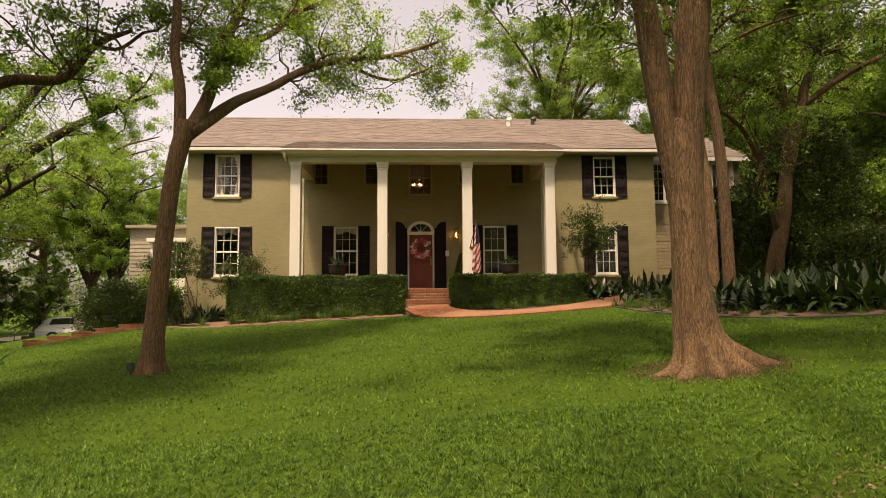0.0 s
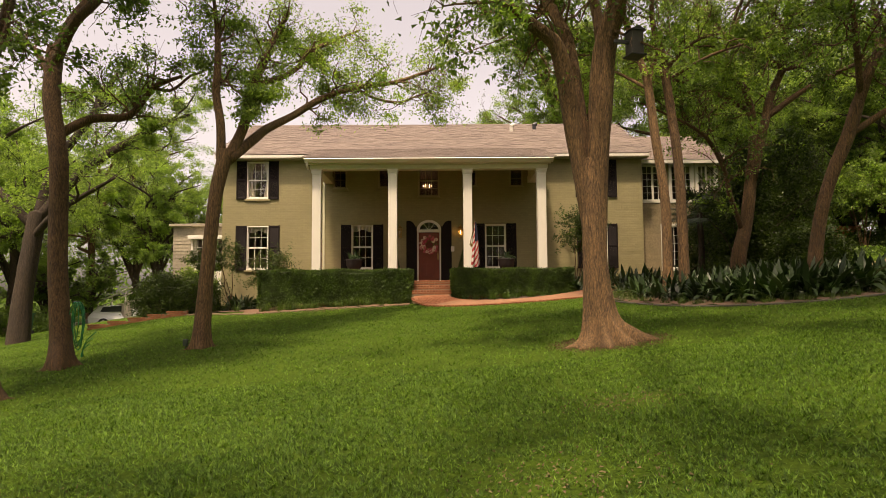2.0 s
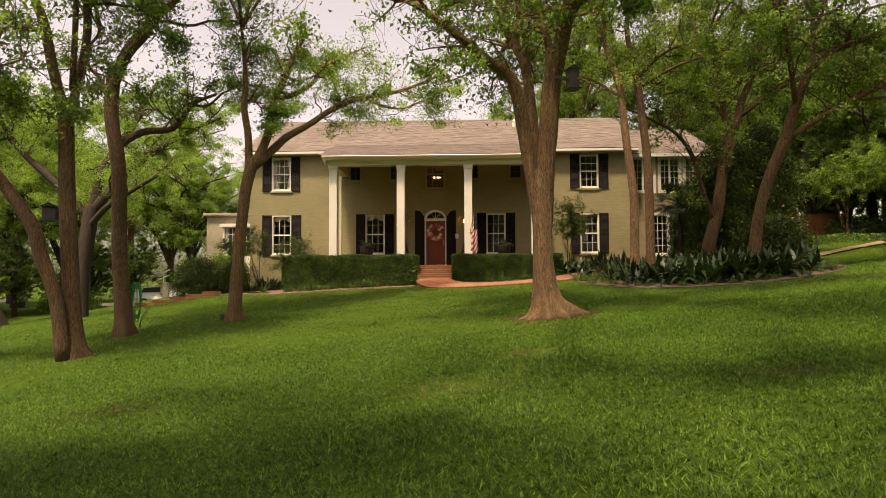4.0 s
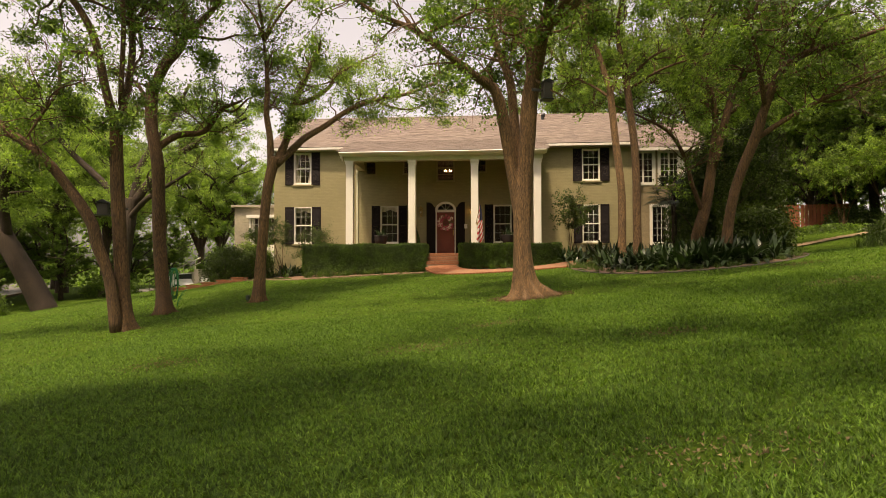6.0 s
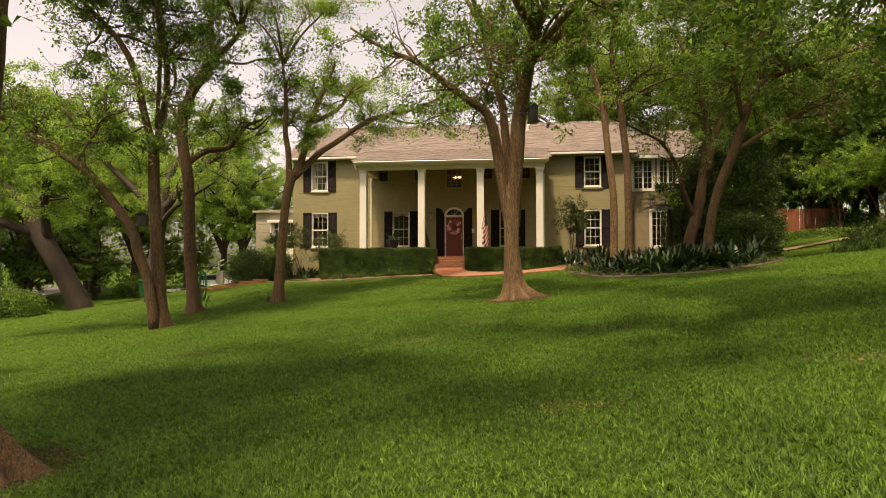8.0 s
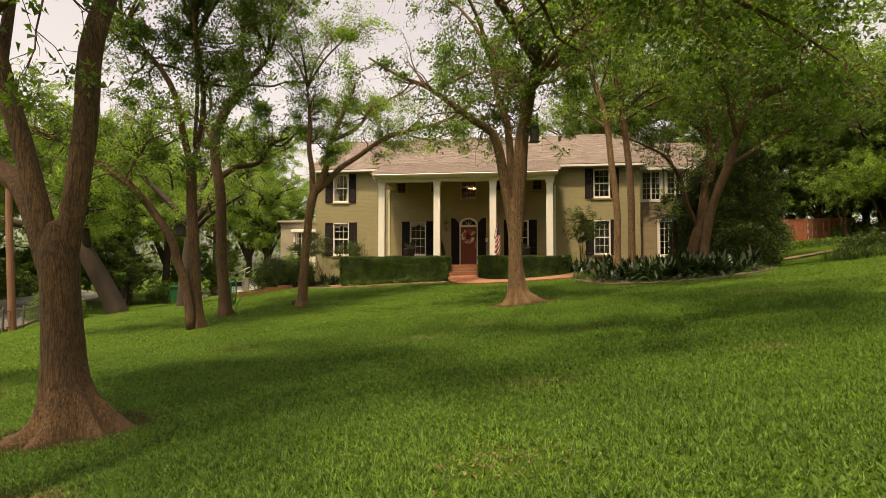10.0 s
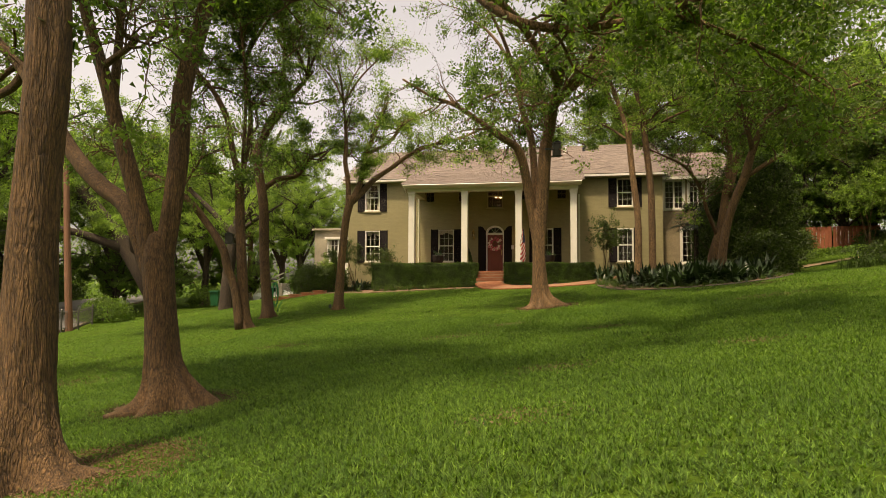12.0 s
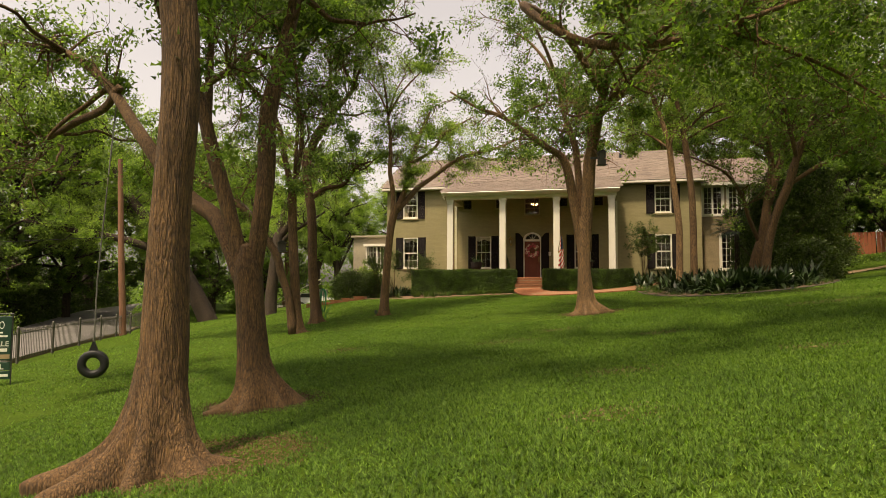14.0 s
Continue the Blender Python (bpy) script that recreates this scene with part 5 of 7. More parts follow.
tree("massive dark oak trunk leaning over the road",
     [(-19.6, -1.6, -3.3, 0.75), (-19.77, -1.6, -2.7, 0.58), (-20.94, -1.6, -0.71, 0.50), (-22.62, -1.6, 1.73, 0.46)],
     [[(-21.6, -1.6, 0.25, 0.46), (-22.5, -1.6, 1.55, 0.44), (-23.98, -1.6, 3.28, 0.36), (-25.5, -2.0, 5.2, 0.26), (-26.6, -2.6, 7.5, 0.12)],
      [(-22.2, -1.6, 1.2, 0.28), (-24.4, -3.2, 2.2, 0.22), (-26.6, -5.0, 2.7, 0.16), (-28.6, -6.6, 3.2, 0.08)],
      [(-21.8, -1.6, 0.8, 0.25), (-21.4, -2.4, 3.0, 0.20), (-20.2, -3.2, 5.0, 0.15), (-18.8, -3.6, 6.8, 0.07)]],
     M_BARK_DARK, M_LEAF_LIT, leaves=60000, leaf_size=0.10, reach=2.0, start=0.3, clump=0.5, boughs=2)


def filler(label, height, radius, leaf, mat, leaves, size, low=0.25, thin=1.0, category="tree", n=12):
    """A background tree with its crown spread round rising crooked limbs."""
    limbs = []
    for k in range(n):
        a = 2 * math.pi * k / n + rng.uniform(-0.4, 0.4)
        z0 = height * rng.uniform(low, low + 0.3)
        r = radius * rng.uniform(0.55, 1.1)
        top = z0 + (height - z0) * rng.uniform(0.05, 0.95)
        b = a + rng.uniform(-0.5, 0.5)
        limbs.append([(0.0, 0.0, z0, 0.13 * thin), (r * 0.3 * math.cos(a), r * 0.3 * math.sin(a), z0 + (top - z0) * rng.uniform(0.3, 0.7), 0.10 * thin),
                      (r * 0.65 * math.cos(b), r * 0.65 * math.sin(b), z0 + (top - z0) * 0.8, 0.07 * thin), (r * math.cos(a), r * math.sin(a), top, 0.03)])
    limbs.append([(0, 0, height * 0.45, 0.15 * thin), (0.4, 0.2, height * 0.7, 0.1 * thin), (0.1, -0.3, height * 0.97, 0.03)])
    return tree(label, [(0, 0, -1.2, 0.34 * thin), (0, 0, 0.0, 0.28 * thin), (0.1, 0.05, height * 0.25, 0.22 * thin), (0, 0, height * 0.5, 0.16 * thin)], limbs, mat, leaf,
                leaves=leaves, leaf_size=size, reach=radius * 0.36, start=0.2, clump=0.075 * radius, shoots=6, category=category, sides=10, rise=0.15)


def place(t, x, y, turn, s=1.0, sz=None):
    c = copy_thing(t, pose(x, y, gz(x, y), 0, 0, turn) @ Matrix.Diagonal((s, s, sz or s, 1)))
    return c


def scatter(t, spots):
    """The first spot takes the tree itself, the others copies of it."""
    for x, y, turn, s in spots[1:]:
        place(t, x, y, turn, s)
    x, y, turn, s = spots[0]
    t.matrix_basis = pose(x, y, gz(x, y), 0, 0, turn) @ Matrix.Diagonal((s, s, s, 1))


# these crowns take the leaf colour that carries backlight
lit = filler("bright-leaved oak standing behind the house", 12.0, 6.0, M_LEAF_LIT, M_BARK, 100000, 0.11, 0.3)
scatter(lit, [(16.5, 12.0, 100, 1.2), (-27.0, 22.0, 30, 1.2), (24.0, 22.0, 250, 1.2), (27.0, -20.0, 70, 1.0), (26.0, -30.0, 200, 0.95)])
mid = filler("leafy green oak in the surrounding trees", 10.0, 5.0, M_LEAF_LIT, M_BARK_DARK, 80000, 0.105, 0.15)
scatter(mid, [(-22.5, 7.0, 10, 1.0), (-17.5, 13.0, 222, 0.95), (-25.0, 25.0, 12, 1.2), (-34.0, 18.0, 190, 1.3), (-13.0, 19.0, 111, 0.95), (-27.0, 3.0, 80, 1.2), (-29.0, 12.0, 140, 1.5), (-32.0, -4.0, 200, 1.6),
              (23.0, 2.0, 70, 1.1), (22.5, 9.0, 300, 1.2), (30.0, 14.0, 40, 1.3), (24.5, 7.0, 140, 1.0), (21.0, 9.5, 80, 0.9), (34.0, 3.0, 250, 1.3), (24.5, -3.5, 20, 0.8), (25.0, -12.0, 210, 0.8), (22.0, -8.0, 130, 1.15), (26.0, 6.0, 190, 1.2), (20.0, 16.0, 300, 1.2), (30.0, -4.0, 15, 1.3), (-36.0, 6.0, 95, 1.5), (-22.0, -46.0, 60, 1.5), (-10.0, -50.0, 10, 1.6), (2.0, -54.0, 120, 1.7), (14.0, -49.0, 230, 1.6), (24.0, -38.0, 310, 1.5)])
low = filler("dense green shrubby tree at the garden edge", 5.0, 2.6, M_LEAF, M_BARK_DARK, 44000, 0.10, 0.04, 0.6)
scatter(low, [(-25.0, 1.0, 150, 0.8), (-23.5, 4.5, 40, 0.8), (-27.5, 8.0, 130, 1.0), (-21.0, 12.0, 250, 0.8), (-23.6, -20.0, 70, 0.8), (-25.2, -17.2, 210, 0.9), (-26.4, -14.6, 300, 0.85), (-27.8, -12.2, 20, 1.0), (-29.2, -9.6, 120, 0.95), (-30.6, -7.0, 200, 1.05), (-32.0, -4.2, 250, 1.0), (25.0, 4.0, 15, 1.3), (24.0, 2.4, 80, 1.4), (27.0, 7.0, 280, 1.7), (19.5, 10.0, 60, 1.3), (23.0, 8.0, 160, 1.3), (25.5, 11.0, 240, 1.5), (16.5, 9.0, 310, 1.2), (29.0, 3.0, 20, 1.4), (28.0, 9.0, 200, 1.4), (20.5, 6.0, 100, 1.0), (26.0, -1.5, 260, 1.1), (14.6, 2.6, 77, 0.9), (15.5, 7.0, 150, 1.1), (15.6, 5.6, 7, 1.0), (-30.0, -9.5, 20, 1.5), (-31.0, -1.0, 80, 1.5), (-29.0, 5.0, 10, 1.2), (-22.0, 9.0, 33, 0.9), (-13.8, 9.0, 12, 0.6), (-34.0, -6.0, 130, 1.6)])
crowded = filler("tall dense lime-green tree rising behind the roof", 17.5, 5.7, M_LEAF_LIT, M_BARK, 130000, 0.115, 0.28, 1.0, n=24)
scatter(crowded, [(9.2, 14.5, 20, 1.0)])


def far_woods():
    """The leafy distance all round, past the last single trees."""
    n = 80000
    a = rng.uniform(0, 2 * math.pi, n)
    lump = 0.5 + 0.5 * np.sin(a * 23 + 2 * np.sin(a * 7)) * np.sin(a * 11 + 1)
    r = rng.uniform(44, 62, n)
    h = rng.random(n) ** 1.2 * (6.0 + 3.5 * lump)
    px, py = r * np.cos(a), -8 + r * np.sin(a)
    c = np.stack([px, py, ground_z(px, py) + h], 1) + rng.normal(0, 0.4, (n, 3))
    return tagged(new("far_woods", leaf_cloud("far_woods", c, 0.42, M_LEAF, 0.2, 0.6, True)), "leafy green woods in the distance", "woods", kind="stuff")


far_woods()

# ---- hedges, beds and shrubs ----
def clipped_hedge(label, x0, x1, y0, y1, z1, leaves):
    """A box-clipped hedge: leafless core, a skin of small leaves, bare stems at the foot."""
    cx, cy = (x0 + x1) / 2, (y0 + y1) / 2
    z0 = gz(cx, y0) - 0.08
    t = thing("hedge", label, "hedge", (cx, cy, z0))
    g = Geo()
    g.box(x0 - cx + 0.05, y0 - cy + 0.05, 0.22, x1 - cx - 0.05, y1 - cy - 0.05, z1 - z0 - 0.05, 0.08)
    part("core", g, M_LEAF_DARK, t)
    w, d, h = x1 - x0, y1 - y0, z1 - z0 - 0.10
    faces = [("f", w * h), ("b", w * h * 0.3), ("t", w * d), ("l", d * h), ("r", d * h)]
    tot = sum(a for _, a in faces)
    pts = []
    for k, a in faces:
        n = int(leaves * a / tot)
        u, v, e = rng.random(n), rng.random(n), rng.normal(0, 0.022, n)
        if k in "fb":
            p = np.stack([x0 - cx + u * w, np.full(n, (y0 if k == "f" else y1) - cy) + (0.03 if k == "f" else -0.03) + e, 0.10 + v * h], 1)
        elif k == "t":
            p = np.stack([x0 - cx + u * w, y0 - cy + v * d, np.full(n, z1 - z0 - 0.03) + e], 1)
        else:
            p = np.stack([np.full(n, (x0 if k == "l" else x1) - cx) + (0.03 if k == "l" else -0.03) + e, y0 - cy + u * d, 0.10 + v * h], 1)
        pts.append(p)
    p = np.concatenate(pts)
    p[:, 1] += 0.03 * np.sin(p[:, 0] * 2.1) + 0.02 * np.sin(p[:, 2] * 5 + p[:, 0])
    p[:, 2] += 0.02 * np.sin(p[:, 0] * 3.3 + 1)
    thin = rng.random(len(p)) > np.clip((0.38 - p[:, 2]) / 0.38, 0, 1) * 0.75
    ob = part("foliage", leaf_cloud("foliage", p[thin], 0.058, M_HEDGE, 0.0, 0.62), M_HEDGE, t)
    ob["kind"] = "stuff"
    g = Geo()
    for _ in range(int(w * 9)):
        x, y = rng.uniform(x0 - cx + 0.1, x1 - cx - 0.1), rng.uniform(y0 - cy + 0.08, y1 - cy - 0.1)
        pts, rad = wiggle((x, y, -0.05), (rng.normal(0, 0.15), rng.normal(0, 0.15), 1), 0.5, 3, 0.12, 0.011, 0.006)
        g.tube(pts, rad, 4, False)
    part("stemwork", g, M_BARK_DARK, t)["kind"] = "stuff"
    return t


clipped_hedge("clipped boxwood hedge with bare twigs at its foot", -6.02, -0.52, -4.05, -3.25, 0.36, 44000)
clipped_hedge("clipped boxwood hedge beside the brick path", 0.86, 5.22, -4.10, -3.28, 0.37, 36000)


def strap_mesh(name, leaves, length, width, arch, mat, spread=0.12, segs=5, blade=True):
    """A clump of arching strap leaves from one foot."""
    vv, ff = [], []
    for _ in range(leaves):
        a = rng.uniform(0, 2 * math.pi)
        L, w = length * rng.uniform(0.65, 1.15), width * rng.uniform(0.7, 1.15)
        x0, y0 = rng.normal(0, spread), rng.normal(0, spread)
        lean = rng.uniform(0.12, 1.0) * arch
        twist = rng.uniform(-0.6, 0.6)
        n = len(vv)
        p, ang = np.array([0.0, 0.0]), math.pi / 2 - lean * 0.35
        for i in range(segs + 1):
            u = i / segs
            if blade:
                ww = w * (0.12 if u < 0.22 else math.sin(math.pi * min(1, (u - 0.15) / 0.85)) ** 0.7)
            else:
                ww = w * (1 - u ** 2.2)
            ww = max(ww, 0.002)
            c, s = math.cos(a), math.sin(a)
            tx, ty = -s * math.cos(twist * u), c * math.cos(twist * u)
            px, py, pz = x0 + c * p[0], y0 + s * p[0], p[1]
            vv.append((px + tx * ww / 2, py + ty * ww / 2, pz + math.sin(twist * u) * ww / 2))
            vv.append((px - tx * ww / 2, py - ty * ww / 2, pz - math.sin(twist * u) * ww / 2))
            p = p + np.array([math.cos(ang), math.sin(ang)]) * L / segs
            ang -= lean * 1.5 / segs
        ff += [(n + 2 * i, n + 2 * i + 1, n + 2 * i + 3, n + 2 * i + 2) for i in range(segs)]
    me = bpy.data.meshes.new(name)
    me.from_pydata(vv, [], ff)
    me.materials.append(mat)
    me.polygons.foreach_set("use_smooth", [True] * len(ff))
    return me


ASPI = [strap_mesh("aspidistra", 26, 0.82, 0.13, 1.75, M_ASPI, 0.17) for _ in range(4)]
LIRI = [strap_mesh("liriope", 46, 0.42, 0.013, 1.35, M_HEDGE, 0.06, 4, False) for _ in range(3)]


def plant(kind, x, y, s, label, category, group, z=None):
    me = kind[int(rng.integers(0, len(kind)))]
    ob = tagged(new(me.name.split(".")[0] + "_plant", me), label, category, group)
    ob.matrix_basis = pose(x, y, (gz(x, y) if z is None else z) - 0.03, 0, 0, rng.uniform(0, 360)) @ Matrix.Diagonal((s, s, s * rng.uniform(0.85, 1.15), 1))
    return ob


BED = [(5.25, -6.3), (5.2, -8.5), (5.6, -11.2), (6.4, -12.9), (7.6, -13.8), (9.0, -14.0), (10.4, -13.2), (11.5, -11.5), (11.9, -8.8), (12.2, -6.5)]


def curve2(pts, per=10):
    rows = [(x, y, 0, 1) for x, y in pts]
    return smooth_line(rows, per)[:, :2]


bed_line = curve2(BED, 8)


def inset(line, d):
    """The bed's outline moved inwards by d."""
    t = np.gradient(line, axis=0)
    t /= np.linalg.norm(t, axis=1)[:, None]
    return line + np.stack([-t[:, 1], t[:, 0]], 1) * d


def flat_patch(name, outline, mat, lift, label, category, step=0.4):
    """A sheet of earth laid on the lawn's slope inside an outline."""
    o = np.array(outline)
    lo, hi = o.min(0), o.max(0)
    xs, ys = np.arange(lo[0], hi[0] + step, step), np.arange(lo[1], hi[1] + step, step)

    def inside(x, y):
        c, n = False, len(o)
        for i in range(n):
            (xa, ya), (xb, yb) = o[i], o[(i + 1) % n]
            if (ya > y) != (yb > y) and x < (xb - xa) * (y - ya) / (yb - ya) + xa:
                c = not c
        return c
    vv, ff = [], []
    for i in range(len(xs) - 1):
        for j in range(len(ys) - 1):
            if inside((xs[i] + xs[i + 1]) / 2, (ys[j] + ys[j + 1]) / 2):
                n = len(vv)
                for x, y in ((xs[i], ys[j]), (xs[i + 1], ys[j]), (xs[i + 1], ys[j + 1]), (xs[i], ys[j + 1])):
                    vv.append((x, y, gz(x, y) + lift + 0.012 * math.sin(9 * x + 4 * y) * math.sin(7 * y)))
                ff.append((n, n + 1, n + 2, n + 3))
    me = bpy.data.meshes.new(name)
    me.from_pydata(vv, [], ff)
    me.materials.append(mat)
    bm = bmesh.new()
    bm.from_mesh(me)
    bmesh.ops.remove_doubles(bm, verts=bm.verts, dist=0.001)
    bm.to_mesh(me)
    bm.free()
    return tagged(new(name, me), label, category, kind="structure")


flat_patch("bed_soil", [tuple(p) for p in inset(bed_line, 0.08)] + [(13.5, -4.0), (12.5, 0.5), (5.4, -0.2), (4.9, -4.6)], M_MULCH, 0.03, "dark leaf mulch under the bed plants", "mulch", 0.25)
flat_patch("bed_soil_west", [(-9.0, -0.1), (-9.2, -2.2), (-6.6, -3.6), (-6.2, -4.75), (-0.6, -4.75), (-0.55, -3.2), (-5.9, -3.2), (-5.9, -0.1)], M_MULCH, 0.03, "dark mulch under the hedge", "mulch", 0.2)
flat_patch("bed_soil_east", [(0.9, -4.7), (5.2, -4.9), (5.2, -3.2), (0.9, -3.2)], M_MULCH, 0.03, "dark mulch under the hedge", "mulch", 0.2)

ASP = "broad dark green strap-leaved plant in the planting bed"
count = 0
for d, step in ((0.95, 5), (1.35, 5), (1.8, 5), (2.3, 6), (2.9, 7), (3.6, 8)):
    ln = inset(bed_line, d)
    for i in range(8, len(ln) - 4, 2 if d < 2 else 3):
        x, y = ln[i] + rng.normal(0, 0.13, 2)
        if min(math.hypot(x - 6.65, y + 9.2), math.hypot(x - 7.25, y + 8.8), math.hypot(x - 9.2, y + 11.6), math.hypot(x - 10.3, y + 5.7)) < 0.35:
            continue
        plant(ASPI, x, y, rng.uniform(0.75, 1.0), ASP, "plant", "strap-leaved bed plants")
for i in range(34):
    x, y = rng.uniform(5.3, 11.8), rng.uniform(-6.6, -2.2)
    plant(ASPI, x, y, rng.uniform(0.75, 1.05), ASP, "plant", "strap-leaved bed plants")
for i in range(16):
    plant(ASPI, rng.uniform(-8.5, -5.9), rng.uniform(-1.6, -0.5), rng.uniform(0.7, 0.95), "dark strap-leaved plant against the painted wall", "plant", "wall-side plants")
for i in range(9):
    plant(ASPI, rng.uniform(5.4, 8.8), rng.uniform(-1.5, -0.6), rng.uniform(0.8, 1.05), "dark strap-leaved plant against the painted wall", "plant", "wall-side plants")
LIR = "grassy green border tuft in mulch"
for i in range(34):
    x = rng.uniform(-8.7, -0.8)
    y = -4.28 + rng.normal(0, 0.10) if x > -6.0 else rng.uniform(-3.6, -1.6)
    plant(LIRI, x, y, rng.uniform(0.7, 1.25), LIR, "grass tuft", "border tufts")
for i in range(22):
    plant(LIRI, rng.uniform(1.0, 5.3), -4.33 + rng.normal(0, 0.10), rng.uniform(0.7, 1.2), LIR, "grass tuft", "border tufts")
ln = inset(bed_line, 0.42)
for i in range(0, len(ln) - 6):
    for _ in range(2):
        x, y = ln[i] + rng.normal(0, 0.16, 2)
        plant(LIRI, x, y, rng.uniform(0.35, 0.6), "low dark grass tuft edging the bed", "grass tuft", "bed edge tufts")
for i in range(26):
    plant(LIRI, rng.uniform(5.2, 6.6), rng.uniform(-9.0, -6.0), rng.uniform(0.6, 1.0), "low green grass tuft edging the bed", "grass tuft", "bed edge tufts")
for i in range(18):
    plant(LIRI, rng.uniform(13.0, 15.6), rng.uniform(-12.2, -10.4), rng.uniform(1.0, 1.5), "dark grassy clump at the lawn's far side", "grass tuft", "far side clumps")

# bed kerb
g = Geo()
pts = [(x, y, gz(x, y) + 0.008) for x, y in bed_line]
g.tube(pts, [0.03] * len(pts), 6)
tagged(part("bed_edging", g, M_KERB), "low dark stone edging round the planting bed", "edging", kind="structure")


def small_shrub(label, x, y, z, height, radius, leaf, leaves, size, stems=4, bare=0.4, category="shrub"):
    """A thin-stemmed shrub with an airy crown."""
    t = thing("shrub", label, category, (x, y, z))
    g, tips = Geo(), []
    for k in range(stems):
        a = 2 * math.pi * k / stems + rng.uniform(-0.5, 0.5)
        d = (0.35 * math.cos(a) * radius / height, 0.35 * math.sin(a) * radius / height, 1)
        pts, rad = wiggle((0.05 * math.cos(a), 0.05 * math.sin(a), -0.08), d, height * 0.8, 7, 0.12, 0.022, 0.008)
        g.tube(pts, rad, 6, False)
        for j in range(2, 8):
            if pts[j][2] < height * bare:
                continue
            for _ in range(4):
                dd = Vector((rng.normal(0, 1), rng.normal(0, 1), rng.normal(0.25, 0.5)))
                p2, r2 = wiggle(pts[j], dd, radius * rng.uniform(0.5, 1.0), 4, 0.2, 0.008, 0.003)
                g.tube(p2, r2, 3, False)
                tips += p2[1:]
    part("stemwork", g, M_BARK, t)
    tips = np.array(tips)
    c = tips[rng.integers(0, len(tips), leaves)] + rng.normal(0, 0.07, (leaves, 3))
    part("crown", leaf_cloud("crown", c, size, leaf), leaf, t)["kind"] = "stuff"
    return t


small_shrub("thin-stemmed shrub with small dark leaves before the window", -7.95, -1.1, gz(-7.95, -1.1), 3.4, 0.75, M_LEAF_DARK, 3000, 0.075, 3, 0.5)
small_shrub("thin-stemmed shrub with small dark leaves before the window", -8.55, -1.6, gz(-8.55, -1.6), 2.9, 0.6, M_LEAF_DARK, 1800, 0.075, 2, 0.5)
small_shrub("leafy shrub crowding the lower window", -6.25, -1.1, gz(-6.25, -1.1), 2.7, 0.85, M_LEAF_DARK, 5200, 0.075, 5, 0.3)
small_shrub("small bushy tree trained by the lower window", 5.95, -1.1, gz(5.95, -1.1) + 0.05, 3.55, 1.25, M_LEAF_DARK, 4600, 0.085, 3, 0.42)
small_shrub("green shrub by the bay window", -9.9, 0.6, gz(-9.9, 0.6), 2.3, 0.9, M_LEAF_LIT, 5000, 0.09, 5, 0.35)


def loose_shrub(label, x, y, rx, ry, h, leaf, leaves, size, category="shrub"):
    """A dense rounded shrub: branching stems and leaves in uneven clumps."""
    z = gz(x, y)
    t = thing("shrub", label, category, (x, y, z))
    g = Geo()
    for _ in range(14):
        d = (rng.normal(0, 0.5) * rx, rng.normal(0, 0.5) * ry, h)
        pts, rad = wiggle((rng.normal(0, 0.15), rng.normal(0, 0.15), -0.1), d, h * 0.9, 5, 0.15, 0.025, 0.008)
        g.tube(pts, rad, 5, False)
    part("stemwork", g, M_BARK_DARK, t)
    m = int(130 * max(1, h / 2.4))
    a, v = rng.uniform(0, 2 * math.pi, m), rng.uniform(-0.2, 1, m)
    r = np.sqrt(np.clip(1 - np.clip(v, 0, 1) ** 2.6, 0, 1)) * rng.uniform(0.72, 1.02, m)
    cl = np.stack([np.cos(a) * r * rx, np.sin(a) * r * ry, h * (0.12 + 0.82 * np.clip(v, 0, 1))], 1)
    c = cl[rng.integers(0, m, leaves)] + rng.normal(0, 1, (leaves, 3)) * np.array([0.2, 0.2, 0.15])
    c[:, 2] = np.maximum(c[:, 2], 0.04)
    part("foliage", leaf_cloud("foliage", c, size, leaf), leaf, t)["kind"] = "stuff"
    return t


loose_shrub("broad dark evergreen shrub by the side wing", -10.5, -1.4, 1.0, 0.9, 1.75, M_LEAF_DARK, 22000, 0.075)
loose_shrub("broad dark evergreen shrub by the side wing", -9.2, -1.3, 0.9, 0.8, 1.55, M_LEAF_DARK, 9000, 0.085)
for x, y, rx, h in ((-22.5, -3.0, 1.3, 1.3), (-22.0, 7.0, 1.5, 1.4), (-26.5, -11.0, 1.8, 1.9), (-25.0, -16.5, 1.6, 1.5)):
    loose_shrub("low leafy shrub among the roadside trees", x, y, rx, rx, h, M_LEAF if h > 1.1 else M_LEAF_DARK, 6500, 0.12)
# shade under the big canopy is put into these shrubs' dark leaf colour
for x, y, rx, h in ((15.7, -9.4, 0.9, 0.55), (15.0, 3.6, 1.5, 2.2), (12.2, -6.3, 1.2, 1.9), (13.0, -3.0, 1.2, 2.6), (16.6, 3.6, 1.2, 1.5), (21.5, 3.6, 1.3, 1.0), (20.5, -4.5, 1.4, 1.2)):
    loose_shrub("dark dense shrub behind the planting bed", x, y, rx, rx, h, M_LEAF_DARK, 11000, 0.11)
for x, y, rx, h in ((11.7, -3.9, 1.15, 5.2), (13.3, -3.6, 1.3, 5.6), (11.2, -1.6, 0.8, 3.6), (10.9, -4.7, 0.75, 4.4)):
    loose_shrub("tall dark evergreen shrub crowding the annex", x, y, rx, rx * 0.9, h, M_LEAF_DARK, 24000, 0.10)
small_shrub("slender multi-stemmed small tree with yellow-green leaves", 20.3, 2.6, gz(20.3, 2.6), 4.8, 1.5, M_LEAF_LIT, 9000, 0.11, 8, 0.45, "tree")
